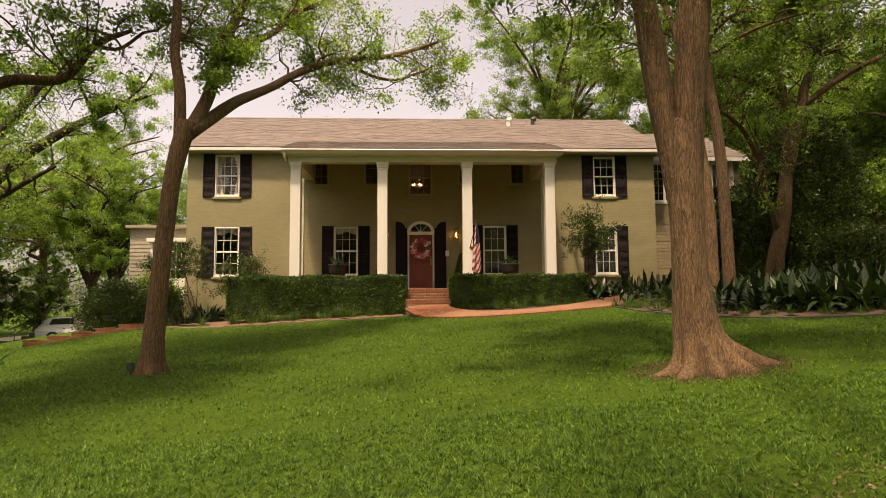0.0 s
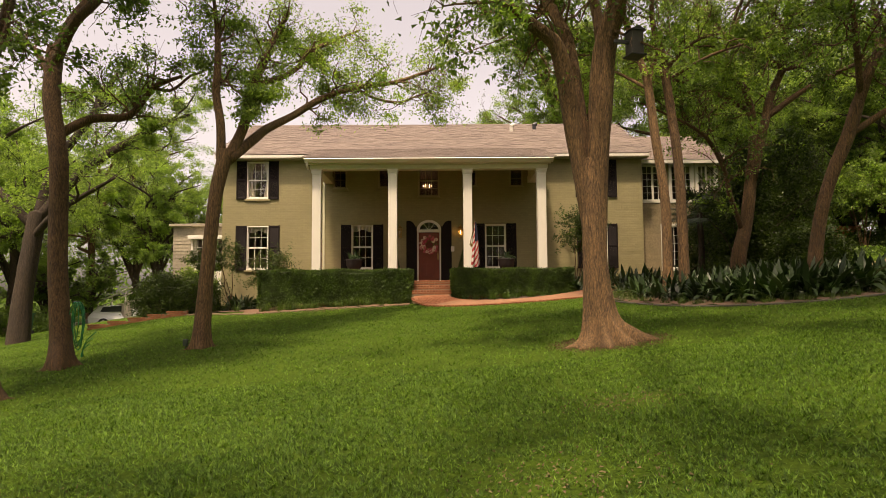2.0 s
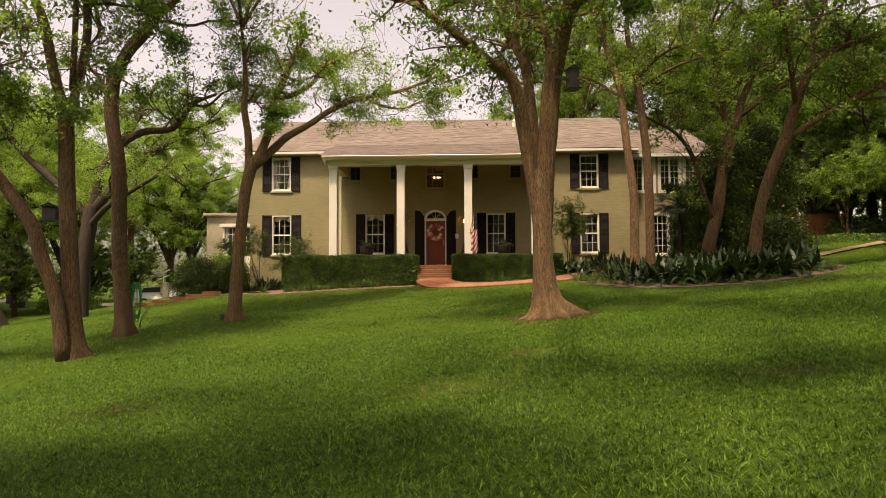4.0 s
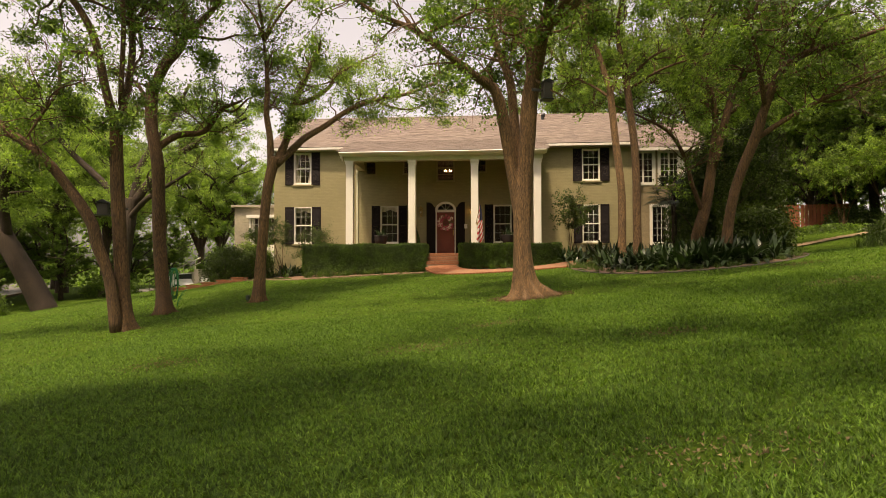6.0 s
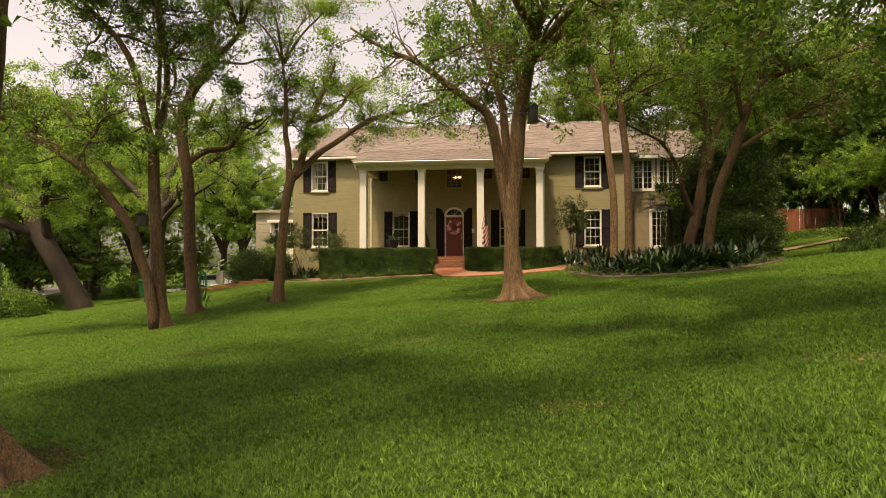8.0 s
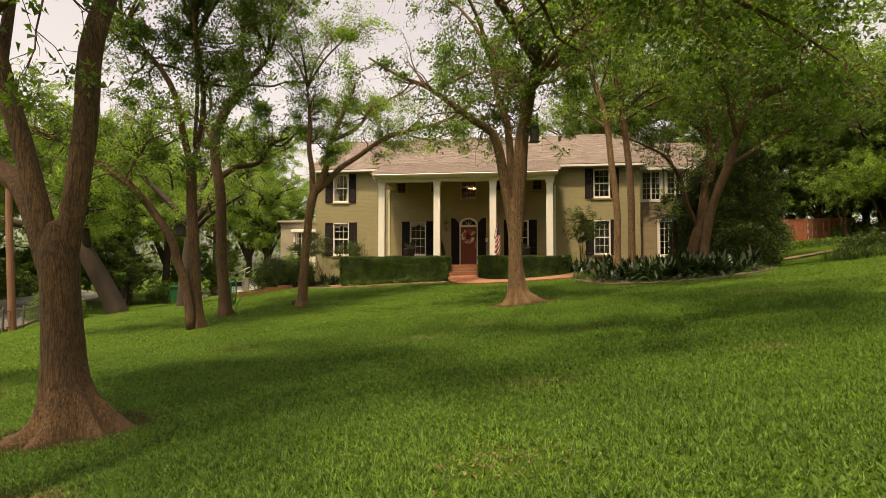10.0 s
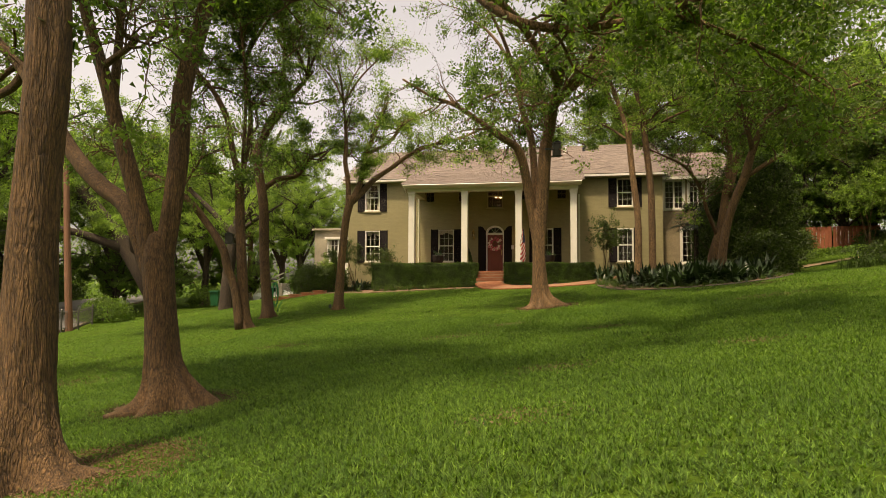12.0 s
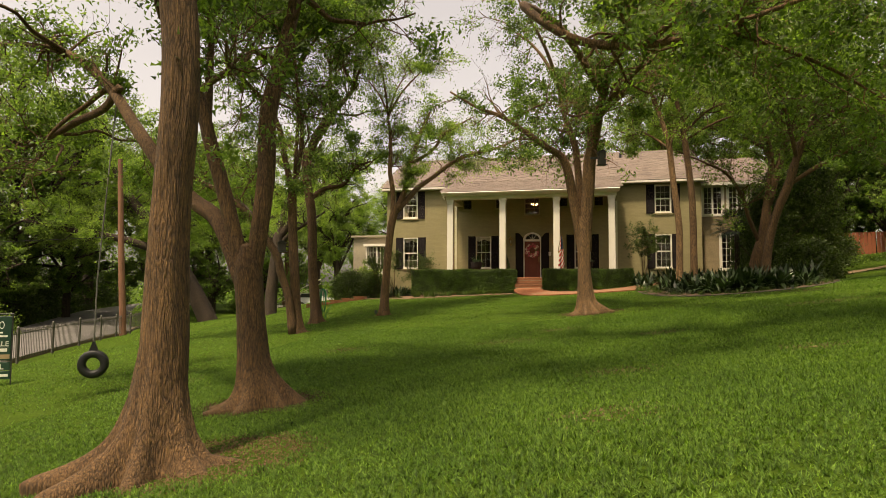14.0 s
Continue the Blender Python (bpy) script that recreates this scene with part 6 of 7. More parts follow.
small_shrub("slender multi-stemmed small tree with yellow-green leaves", 21.8, 1.2, gz(21.8, 1.2), 5.2, 1.6, M_LEAF_LIT, 9000, 0.11, 7, 0.45, "tree")


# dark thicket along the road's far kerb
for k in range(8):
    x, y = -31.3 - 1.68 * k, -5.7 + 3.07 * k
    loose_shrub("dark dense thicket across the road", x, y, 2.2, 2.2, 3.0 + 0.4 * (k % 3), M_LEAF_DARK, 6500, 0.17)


def fan_palm(x, y, trunk_h):
    t = thing("fan_palm", "fan palm with drooping split leaves by the annex", "palm", (x, y, gz(x, y)))
    g = Geo()
    g.tube([(0, 0, -0.1), (0.03, 0, trunk_h * 0.5), (0.0, 0.02, trunk_h)], [0.13, 0.11, 0.10], 10, True, lambda i, a: 1 + 0.1 * math.sin(9 * a))
    part("trunk", g, M_BARK_DARK, t)
    for k in range(26):
        a, el = rng.uniform(0, 2 * math.pi), rng.uniform(-0.75, 1.2)
        L = rng.uniform(0.55, 0.85)
        d = Vector((math.cos(a) * math.cos(el), math.sin(a) * math.cos(el), math.sin(el)))
        side = d.cross(Vector((0, 0, 1))).normalized()
        hub = Vector((0, 0, trunk_h)) + d * L
        q = Geo()
        q.tube([(0, 0, trunk_h), tuple(hub)], [0.012, 0.008], 4, False)
        m = 17
        for i in range(m):
            b = (i / (m - 1) - 0.5) * 3.6
            dd = (d * math.cos(b) + side * math.sin(b)).normalized()
            ln = 0.62 * (1 - 0.25 * abs(b) / 1.8)
            w = dd.cross(d.cross(side)).normalized() * 0.022
            tip = hub + dd * ln + Vector((0, 0, -0.24 * ln))
            midp = hub + dd * ln * 0.5
            q.add([tuple(hub), tuple(midp + w), tuple(tip), tuple(midp - w)], [(0, 1, 2, 3)])
        part("frond", q, M_ASPI, t)
    return t


fan_palm(10.05, -3.4, 2.6)

# ---- brick steps and path ----
def brick_mesh(l, w, h, name="brick"):
    g = Geo()
    g.box(-l / 2, -w / 2, -h / 2, l / 2, w / 2, h / 2, 0.006)
    return g.mesh(name, M_BRICK)


BRICK = brick_mesh(0.195, 0.095, 0.06)
SX_L, SX_R = -0.55, 0.86
steps = thing("brick_steps", "worn red brick steps up to the front door", "steps", (0.15, -3.6, -0.9))
for k in range(3):
    zt = -0.03 - 0.175 * k
    y0, y1 = -3.12 - 0.32 * (k + 1), -3.12
    g = Geo()
    g.box(SX_L + 0.01 - 0.15, y0 + 0.012 + 3.6, -0.4, SX_R - 0.01 - 0.15, (y0 + 0.30 if k else y1) + 3.6, zt - 0.012 + 0.9)
    st = part("step", g, M_MORTAR, steps)
    n = 13
    for i in range(n):
        x = SX_L + (i + 0.5) * (SX_R - SX_L) / n
        ob = part("brick", BRICK, M_BRICK, st)
        ob.matrix_basis = pose(x - 0.15, y0 + 0.10 + 3.6, zt - 0.03 + 0.9, 0, 0, 90) @ pose(0, 0, 0, rng.normal(0, 0.7), rng.normal(0, 0.7), 0)
    for r in range(1):
        for i in range(7):
            x = SX_L + 0.1 + i * 0.2045
            ob = part("brick", BRICK, M_BRICK, st)
            ob.matrix_basis = pose(x - 0.15, y0 + 0.052 + 3.6, zt - 0.105 + 0.9, rng.normal(0, 0.5), 0, rng.normal(0, 0.5))

PATH_LINE = [(0.16, -4.05), (0.25, -4.6), (0.75, -5.35), (1.8, -5.85), (3.2, -6.0), (4.6, -5.75), (6.0, -5.2), (7.4, -4.6)]
pl = curve2(PATH_LINE, 14)
path = thing("brick_path", "curving red brick garden path", "path", (0, 0, 0), kind="structure")
seg = np.linalg.norm(np.diff(pl, axis=0), axis=1)
cum = np.r_[0, np.cumsum(seg)]


def on_path(s):
    x, y = np.interp(s, cum, pl[:, 0]), np.interp(s, cum, pl[:, 1])
    x2, y2 = np.interp(s + 0.05, cum, pl[:, 0]), np.interp(s + 0.05, cum, pl[:, 1])
    x1, y1 = np.interp(s - 0.05, cum, pl[:, 0]), np.interp(s - 0.05, cum, pl[:, 1])
    return x, y, math.atan2(y2 - y1, x2 - x1)


def path_z(x, y):
    """The path ramps up from the lawn to the foot of the steps."""
    u = min(1.0, max(0.0, (y + 5.6) / 1.5))
    return gz(x, y) + 0.035 + u * (-0.60 - gz(0.16, -4.1))


def laid(x, y, ang, lift=0.0):
    """The pose of a brick bedded on the path's slope."""
    e = 0.04
    gx, gy = (path_z(x + e, y) - path_z(x - e, y)) / (2 * e), (path_z(x, y + e) - path_z(x, y - e)) / (2 * e)
    n = Vector((-gx, -gy, 1)).normalized()
    t = Vector((math.cos(ang), math.sin(ang), gx * math.cos(ang) + gy * math.sin(ang))).normalized()
    m = Matrix((t, n.cross(t), n)).transposed().to_4x4()
    m.translation = Vector((x, y, path_z(x, y))) + n * lift
    return m


rest = Geo()
count = 0
vv, ff = [], []
for i, s in enumerate(np.arange(0, cum[-1], 0.1)):
    x, y, a = on_path(s)
    for side in (-0.62, 0.62):
        px, py = x - math.sin(a) * side, y + math.cos(a) * side
        vv.append((px, py, path_z(px, py)))
n = len(vv) // 2
ff = [(2 * i, 2 * i + 2, 2 * i + 3, 2 * i + 1) for i in range(n - 1)]
g = Geo()
g.add(vv, ff)
part("bedding", g, M_JOINT, path)
row = 0
s = 0.05
while s < cum[-1] - 0.05:
    x, y, a = on_path(s)
    k0 = -0.50 + (0.1 if row % 2 else 0.0)
    for k in range(6 if row % 2 == 0 else 5):
        off = k0 + k * 0.2
        px, py = x - math.sin(a) * off, y + math.cos(a) * off
        m = laid(px, py, a + math.pi / 2 + rng.normal(0, 0.01), -0.02 + rng.normal(0, 0.0015))
        if count < 300:
            ob = part("brick", BRICK, M_BRICK, path)
            ob.matrix_basis = m
        else:
            q = Geo().box(-0.0975, -0.0475, -0.03, 0.0975, 0.0475, 0.03, 0.006)
            rest.add([tuple(m @ Vector(v)) for v in q.v], q.f)
        count += 1
    s += 0.103
    row += 1
if rest.v:
    part("bricks_beyond", rest, M_BRICKS, path)["kind"] = "stuff"
# brick-on-edge border along the path's lawn side
for i, s in enumerate(np.arange(0.3, cum[-1], 0.105)):
    x, y, a = on_path(s)
    px, py = x + math.sin(a) * 0.63, y - math.cos(a) * 0.63
    q = part("border_brick", BRICK, M_BRICK, path)
    q.matrix_basis = laid(px, py, a + math.pi / 2 + rng.normal(0, 0.025), -0.018)

# thin stone edging along the hedge bed
edge_pts = curve2([(-9.0, -2.9), (-7.6, -3.9), (-6.4, -4.7), (-4.0, -4.95), (-1.6, -4.95), (-0.5, -4.8)], 8)
edge = thing("stone_edging", "weathered pale stone edging along the hedge bed", "edging", (0, 0, 0), kind="structure")
d = np.r_[0, np.cumsum(np.linalg.norm(np.diff(edge_pts, axis=0), axis=1))]
s = 0.0
while s < d[-1] - 0.3:
    L = rng.uniform(0.3, 0.55)
    x, y = np.interp(s + L / 2, d, edge_pts[:, 0]), np.interp(s + L / 2, d, edge_pts[:, 1])
    xb, yb = np.interp(s + L, d, edge_pts[:, 0]), np.interp(s + L, d, edge_pts[:, 1])
    g = Geo()
    w, h = rng.uniform(0.08, 0.12), rng.uniform(0.03, 0.05)
    g.box(-L / 2 + 0.01, -w / 2, -0.06, L / 2 - 0.01, w / 2, h, 0.02)
    ob = part("stone", g, M_STONE, edge)
    ob.matrix_basis = pose(x, y, gz(x, y), rng.normal(0, 3), rng.normal(0, 2), math.degrees(math.atan2(yb - y, xb - x)))
    s += L

# stepped brick border below the side wing
for k in range(5):
    x, y = -9.5 - k * 0.62, -2.55 - k * 0.20
    z = -1.10 - 0.11 * k
    t = thing("brick_border", "low stepped red brick border beside the lawn", "border", (x, y, z - 0.35), "stepped brick border")
    for c in range(4):
        for i in range(3):
            ob = part("brick", BRICK, M_BRICK, t)
            ob.matrix_basis = pose(-0.21 + i * 0.205 + (0.1 if c % 2 else 0) - 0.05, 0, 0.32 - c * 0.07, 0, 0, 0)
        ob = part("brick", BRICK, M_BRICK, t)
        ob.matrix_basis = pose(0.36, 0.12, 0.32 - c * 0.07, 0, 0, 90)
    g = Geo()
    g.box(-0.33, -0.035, -0.3, 0.36, 0.16, 0.33)
    part("mortar", g, M_MORTAR, t)
    t.rotation_euler = (0, 0, radians(18))

# ---- porch things ----
def lantern(x, y, z, label, bulb):
    t = thing("wall_lantern", label, "lantern", (x, y, z), "door lanterns")
    t.scale = (1.25, 1.25, 1.25)
    g = Geo()
    g.box(-0.05, -0.03, -0.16, 0.05, 0.0, 0.16, 0.01)
    g.tube([(0, -0.03, -0.1), (0, -0.10, -0.17), (0, -0.15, -0.13), (0, -0.15, -0.08)], [0.012] * 4, 6)
    part("bracket", g, M_BRASS, t)
    for a in range(6):
        c, s = math.cos(a * math.pi / 3), math.sin(a * math.pi / 3)
        g = Geo()
        g.tube([(0.055 * c, -0.15 + 0.055 * s, -0.08), (0.085 * c, -0.15 + 0.085 * s, 0.14)], [0.006, 0.006], 4)
        part("cage_bar", g, M_BRASS, t)
    g = Geo()
    g.lathe([(0.06, -0.085), (0.062, -0.07), (0.03, -0.10)], (0, -0.15, 0), 6)
    part("tray", g, M_BRASS, t)
    g = Geo()
    g.lathe([(0.10, 0.14), (0.10, 0.155), (0.05, 0.22), (0.02, 0.235), (0.022, 0.27), (0.0, 0.29)], (0, -0.15, 0), 6)
    part("cap", g, M_BRASS, t)
    g = Geo()
    g.lathe([(0.05, -0.07), (0.078, 0.135)], (0, -0.15, 0), 6)
    part("glass", g, M_GLASS, t).visible_shadow = False
    g = Geo()
    g.lathe([(0.008, -0.06), (0.012, -0.02), (0.02, 0.02), (0.012, 0.06), (0.0, 0.075)], (0, -0.15, 0), 8)
    part("bulb", g, bulb, t)


lantern(1.33, 0.0, 2.05, "lit brass carriage lantern on the painted wall", M_BULB)
lantern(-1.22, 0.0, 2.05, "unlit brass carriage lantern on the painted wall", M_CURTAIN)
g = Geo()
g.box(-0.07, -0.07, -0.10, 0.07, 0.0, 0.10, 0.01)
g.box(-0.075, -0.075, 0.06, 0.075, 0.0, 0.115, 0.012)
mb = part("mailbox", g, M_TRIM, None, "small white metal letter box beside the door")
mb["category"] = "letter box"
mb.location = (1.0, 0.0, 1.36)

# wreath of pink flowers on the door
w = thing("door_wreath", "wreath of pink and cream flowers on the red door", "wreath", (0.0, 0.0, 1.56))
w.scale = (1.3, 1.3, 1.3)
g = Geo()
ring = [(0.21 * math.cos(a), -0.02, 0.21 * math.sin(a)) for a in np.linspace(0, 2 * math.pi, 25)]
g.tube(ring, [0.035] * 25, 6, False, lambda i, a: 1 + 0.25 * math.sin(5 * a + i))
part("vine_ring", g, M_WOOD, w)
FLOWER = [painted("pink petals", (0.50, 0.10, 0.11), 0.7, 0.25, 20), painted("cream petals", (0.72, 0.56, 0.44), 0.7, 0.15, 20), painted("deep pink petals", (0.36, 0.045, 0.06), 0.7, 0.25, 20)]
for i in range(64):
    a, r = rng.uniform(0, 2 * math.pi), rng.uniform(0.15, 0.29)
    q = Geo()
    c = (r * math.cos(a), -0.055 - rng.uniform(0, 0.03), r * math.sin(a))
    s = rng.uniform(0.034, 0.058)
    for k in range(8):
        b = k * math.pi / 4
        q.add([c, (c[0] + s * math.cos(b - 0.35), c[1] - 0.012, c[2] + s * math.sin(b - 0.35)), (c[0] + s * 1.15 * math.cos(b), c[1] - 0.022, c[2] + s * 1.15 * math.sin(b)), (c[0] + s * math.cos(b + 0.35), c[1] - 0.012, c[2] + s * math.sin(b + 0.35))], [(0, 1, 2, 3)])
    part("flower", q, FLOWER[i % 3], w)
c = np.stack([rng.normal(0, 0.17, 260), rng.uniform(-0.06, -0.03, 260), rng.normal(0, 0.17, 260)], 1)
rr = np.hypot(c[:, 0], c[:, 2])
part("leaves", leaf_cloud("leaves", c[(rr > 0.12) & (rr < 0.3)], 0.06, M_LEAF), M_LEAF, w)["kind"] = "stuff"


def urn(x, y, label, h=0.95):
    """A dark planter on a stand with a leafy plant."""
    t = thing("planter", label, "planter", (x, y, -0.02), "porch planters")
    g = Geo()
    g.lathe([(0.16, 0.0), (0.16, 0.04), (0.07, 0.08), (0.06, 0.34), (0.10, 0.40)], (0, 0, 0), 14)
    part("stand", g, M_IRON, t)
    g = Geo()
    g.lathe([(0.12, 0.40), (0.24, 0.48), (0.30, 0.62), (0.31, 0.80), (0.33, 0.84), (0.30, 0.85), (0.27, 0.80)], (0, 0, 0), 18)
    part("pot", g, M_POT, t, smooth=True)
    me = strap_mesh("fern", 46, 0.44, 0.06, 1.9, M_ASPI, 0.10, 4)
    ob = new("foliage", me)
    ob.parent = t
    ob.location = (0, 0, 0.80)


urn(-2.85, -2.2, "dark round planter with ferny green leaves")
urn(3.03, -2.2, "dark round planter with trailing leaves")


def topiary(x, y):
    t = thing("topiary", "narrow clipped evergreen in a pot by the door", "potted tree", (x, y, -0.02), "door topiaries")
    g = Geo()
    g.lathe([(0.15, 0.0), (0.19, 0.30), (0.21, 0.32), (0.18, 0.33)], (0, 0, 0), 14)
    part("pot", g, M_POT, t)
    n = 3200
    h = rng.random(n) ** 0.8
    a = rng.uniform(0, 2 * math.pi, n)
    r = 0.24 * (1 - h ** 1.5) * (0.85 + 0.15 * rng.random(n)) + 0.02
    c = np.stack([r * np.cos(a), r * np.sin(a), 0.33 + h * 0.98], 1)
    part("foliage", leaf_cloud("foliage", c, 0.05, M_LEAF_DARK), M_LEAF_DARK, t)["kind"] = "stuff"


topiary(-1.42, -0.75)
topiary(1.45, -0.75)

# flag on a short pole fixed to a column
fl = thing("flag", "hanging striped flag with a blue canton on a wooden pole", "flag", (1.64, -3.02, 1.30))
g = Geo()
g.tube([(-0.06, 0.02, 0.0), (0.13, -0.34, 0.85)], [0.013, 0.012], 8)
g.lathe([(0.0, 0.0), (0.02, 0.02), (0.0, 0.045)], (0.13, -0.34, 0.85), 8)
part("pole", g, M_WOOD, fl)
g = Geo()
g.box(-0.04, 0.0, -0.06, 0.04, 0.035, 0.06, 0.006)
part("bracket", g, M_BRASS, fl)
M_FRED, M_FWHITE, M_FBLUE = painted("flag red", (0.30, 0.018, 0.022), 0.8, 0.1, 6), painted("flag white", (0.50, 0.44, 0.40), 0.8, 0.06, 6), painted("flag blue", (0.008, 0.010, 0.03), 0.8, 0.1, 6)
g = Geo()
NU, NV = 40, 14
vv = []
for i in range(NU + 1):
    u = i / NU
    for j in range(NV + 1):
        v = j / NV
        wide = 0.05 + 0.27 * u ** 0.75
        fold = 0.035 * math.sin(v * 11 + u * 3) * (0.35 + u)
        vv.append((0.115 - 0.10 * u + wide * (v - 0.15), -0.36 + 0.10 * u + fold, 0.81 - (1.55 + 0.10 * math.sin(v * 3)) * u))
ff = [(i * (NV + 1) + j, (i + 1) * (NV + 1) + j, (i + 1) * (NV + 1) + j + 1, i * (NV + 1) + j + 1) for i in range(NU) for j in range(NV)]
g.add(vv, ff)
g.m = [2 if (i < 17 and j > 3) else (0 if int(i / NU * 13 + j / NV * 4) % 2 == 0 else 1) for i in range(NU) for j in range(NV)]
part("cloth", g, [M_FRED, M_FWHITE, M_FBLUE], fl, smooth=True)

# chandelier behind the middle upper window, and a table lamp upstairs
ch = thing("chandelier", "lit brass chandelier seen through the upper window", "chandelier", (-0.12, 3.3, 4.62))
ch.scale = (0.8, 0.8, 0.8)
g = Geo()
g.tube([(0, 0, 0.0), (0, 0, 0.58)], [0.012, 0.01], 6)
g.lathe([(0.0, -0.12), (0.05, -0.08), (0.03, 0.0), (0.05, 0.05), (0.0, 0.1)], (0, 0, 0), 10)
part("stem", g, M_BRASS, ch)
for k in range(6):
    a = k * math.pi / 3
    c, s = math.cos(a), math.sin(a)
    g = Geo()
    g.tube([(0.03 * c, 0.03 * s, -0.02), (0.14 * c, 0.14 * s, -0.10), (0.24 * c, 0.24 * s, -0.04), (0.24 * c, 0.24 * s, 0.0)], [0.008] * 4, 5)
    part("arm", g, M_BRASS, ch)
    g = Geo()
    g.lathe([(0.010, 0.0), (0.018, 0.03), (0.012, 0.07), (0.0, 0.09)], (0.24 * c, 0.24 * s, 0.0), 8)
    part("bulb", g, M_CANDLE, ch)
lp = thing("table_lamp", "small lit table lamp behind the upper window", "lamp", (-7.2, 1.5, 2.87))
g = Geo()
g.lathe([(0.3, 0.0), (0.3, 0.66), (0.32, 0.7)], (0, 0, 0), 12)
part("side_table", g, M_WOOD, lp)
g = Geo()
g.lathe([(0.10, 0.70), (0.05, 0.75), (0.09, 0.88), (0.02, 1.02)], (0, 0, 0), 12)
part("base", g, M_BRASS, lp)
g = Geo()
g.lathe([(0.22, 1.0), (0.13, 1.28)], (0, 0, 0), 16)
part("shade", g, glow_mat("lamp shade", (1.0, 0.45, 0.2), 2.2), lp)

# roof pipes
def roof_vent(x, y, label, tall):
    z = EAVE_Z + SLOPE * (y - EAVE_Y)
    t = thing("roof_vent", label, "vent", (x, y, z))
    g = Geo()
    g.tube([(0, 0, -0.1), (0, 0, tall * 0.7)], [0.09, 0.09], 12)
    g.lathe([(0.11, -0.05), (0.06, 0.06)], (0, 0, 0), 12)
    part("pipe", g, M_TRIM if tall > 0.3 else M_IRON, t)
    g = Geo()
    g.tube([(-0.02, -0.02, tall * 0.72), (0.05, 0.0, tall * 0.95), (0.13, 0.0, tall * 0.95)], [0.10, 0.11, 0.11], 10)
    part("hood", g, M_TRIM if tall > 0.3 else M_IRON, t)


roof_vent(3.95, 3.3, "white hooded metal vent on the roof", 0.31)
roof_vent(5.1, 3.6, "dark metal vent on the roof", 0.28)

# ---- lawn things ----
sw = thing("tyre_swing", "black tyre swing hung on a rope from a limb", "swing", (-5.62, -25.75, -1.88))
g = Geo()
R, r = 0.185, 0.072
NA, NB = 40, 14
vv = []
for i in range(NA):
    a = 2 * math.pi * i / NA
    for j in range(NB):
        b = 2 * math.pi * j / NB
        rr = R + r * math.copysign(abs(math.cos(b)) ** 0.6, math.cos(b))
        w = 0.082 * math.copysign(abs(math.sin(b)) ** 0.7, math.sin(b))
        if math.cos(b) > 0.55 and i % 2:
            rr -= 0.008
        vv.append((rr * math.cos(a), w, rr * math.sin(a)))
ff = [(i * NB + j, ((i + 1) % NA) * NB + j, ((i + 1) % NA) * NB + (j + 1) % NB, i * NB + (j + 1) % NB) for i in range(NA) for j in range(NB)]
g.add(vv, ff)
tyre = part("tyre", g, M_RUBBER, sw, smooth=True)
tyre.rotation_euler = (0, 0, radians(32))
g = Geo()
g.tube([(0, 0, 0.24), (0.02, 0.0, 1.5), (0.16, 0.0, 3.2), (0.30, 0.05, 5.35)], [0.013] * 4, 6)
part("rope", g, painted("grey rope", (0.16, 0.15, 0.13), 0.9, 0.2, 30), sw)
g = Geo()
g.prism([(-0.085, 0.20), (0.085, 0.20), (0.015, 0.40), (-0.015, 0.40)], "y", -0.03, 0.03)
st = part("strap", g, M_RUBBER, sw)
st.rotation_euler = (0, 0, radians(32))

# realtor's board by the lawn
sg = thing("yard_sign", "dark green sale board hung in a black metal frame", "sign", (-9.62, -24.3, gz(-9.62, -24.3)))
M_SIGN = painted("sign green", (0.012, 0.045, 0.028), 0.4, 0.1, 3)
M_SIGNTXT = painted("sign lettering", (0.72, 0.70, 0.64), 0.5, 0.03, 3)
g = Geo()
for x in (-0.46, 0.46):
    g.box(x - 0.015, -0.012, -0.3, x + 0.015, 0.012, 1.95, 0.003)
g.box(-0.46, -0.012, 1.92, 0.46, 0.012, 1.95, 0.003)
frame_ob = part("frame", g, M_IRON, sg)
g = Geo()
g.box(-0.44, -0.02, 0.70, 0.44, 0.02, 1.88, 0.005)
panel = part("panel", g, M_SIGN, sg)
g = Geo()
g.box(-0.44, -0.018, 0.44, 0.44, 0.018, 0.66, 0.004)
part("rider", g, M_SIGN, sg)
g = Geo()
g.box(-0.44, -0.018, 0.20, 0.44, 0.018, 0.42, 0.004)
part("rider", g, M_SIGN, sg)
g = Geo()
g.box(-0.42, -0.024, 0.74, 0.42, -0.018, 0.86)
part("stripe", g, painted("sign tan", (0.30, 0.22, 0.12), 0.5, 0.1, 3), sg)


def lettering(txt, x, z, size, parent):
    cu = bpy.data.curves.new("lettering", "FONT")
    cu.body, cu.size, cu.extrude, cu.align_x = txt, size, 0.002, "RIGHT"
    tmp = bpy.data.objects.new("lettering", cu)
    scene.collection.objects.link(tmp)
    dg = bpy.context.evaluated_depsgraph_get()
    me = bpy.data.meshes.new_from_object(tmp.evaluated_get(dg))
    bpy.data.objects.remove(tmp)
    me.materials.clear()
    me.materials.append(M_SIGNTXT)
    ob = new("lettering", me)
    ob.parent = parent
    ob.matrix_basis = pose(x, -0.0245, z, 90, 0, 0)


lettering("SALE", 0.40, 1.08, 0.19, sg)
lettering("POOL", 0.30, 0.47, 0.20, sg)
g = Geo()
for x0, x1, z0, z1 in ((-0.30, 0.36, 0.93, 1.02), (-0.34, 0.40, 0.27, 0.34), (-0.25, 0.36, 1.32, 1.37), (-0.15, 0.25, 1.42, 1.46), (-0.40, 0.40, 1.055, 1.062)):
    g.box(x0, -0.0245, z0, x1, -0.019, z1)
part("bars", g, M_SIGNTXT, sg)
g = Geo()
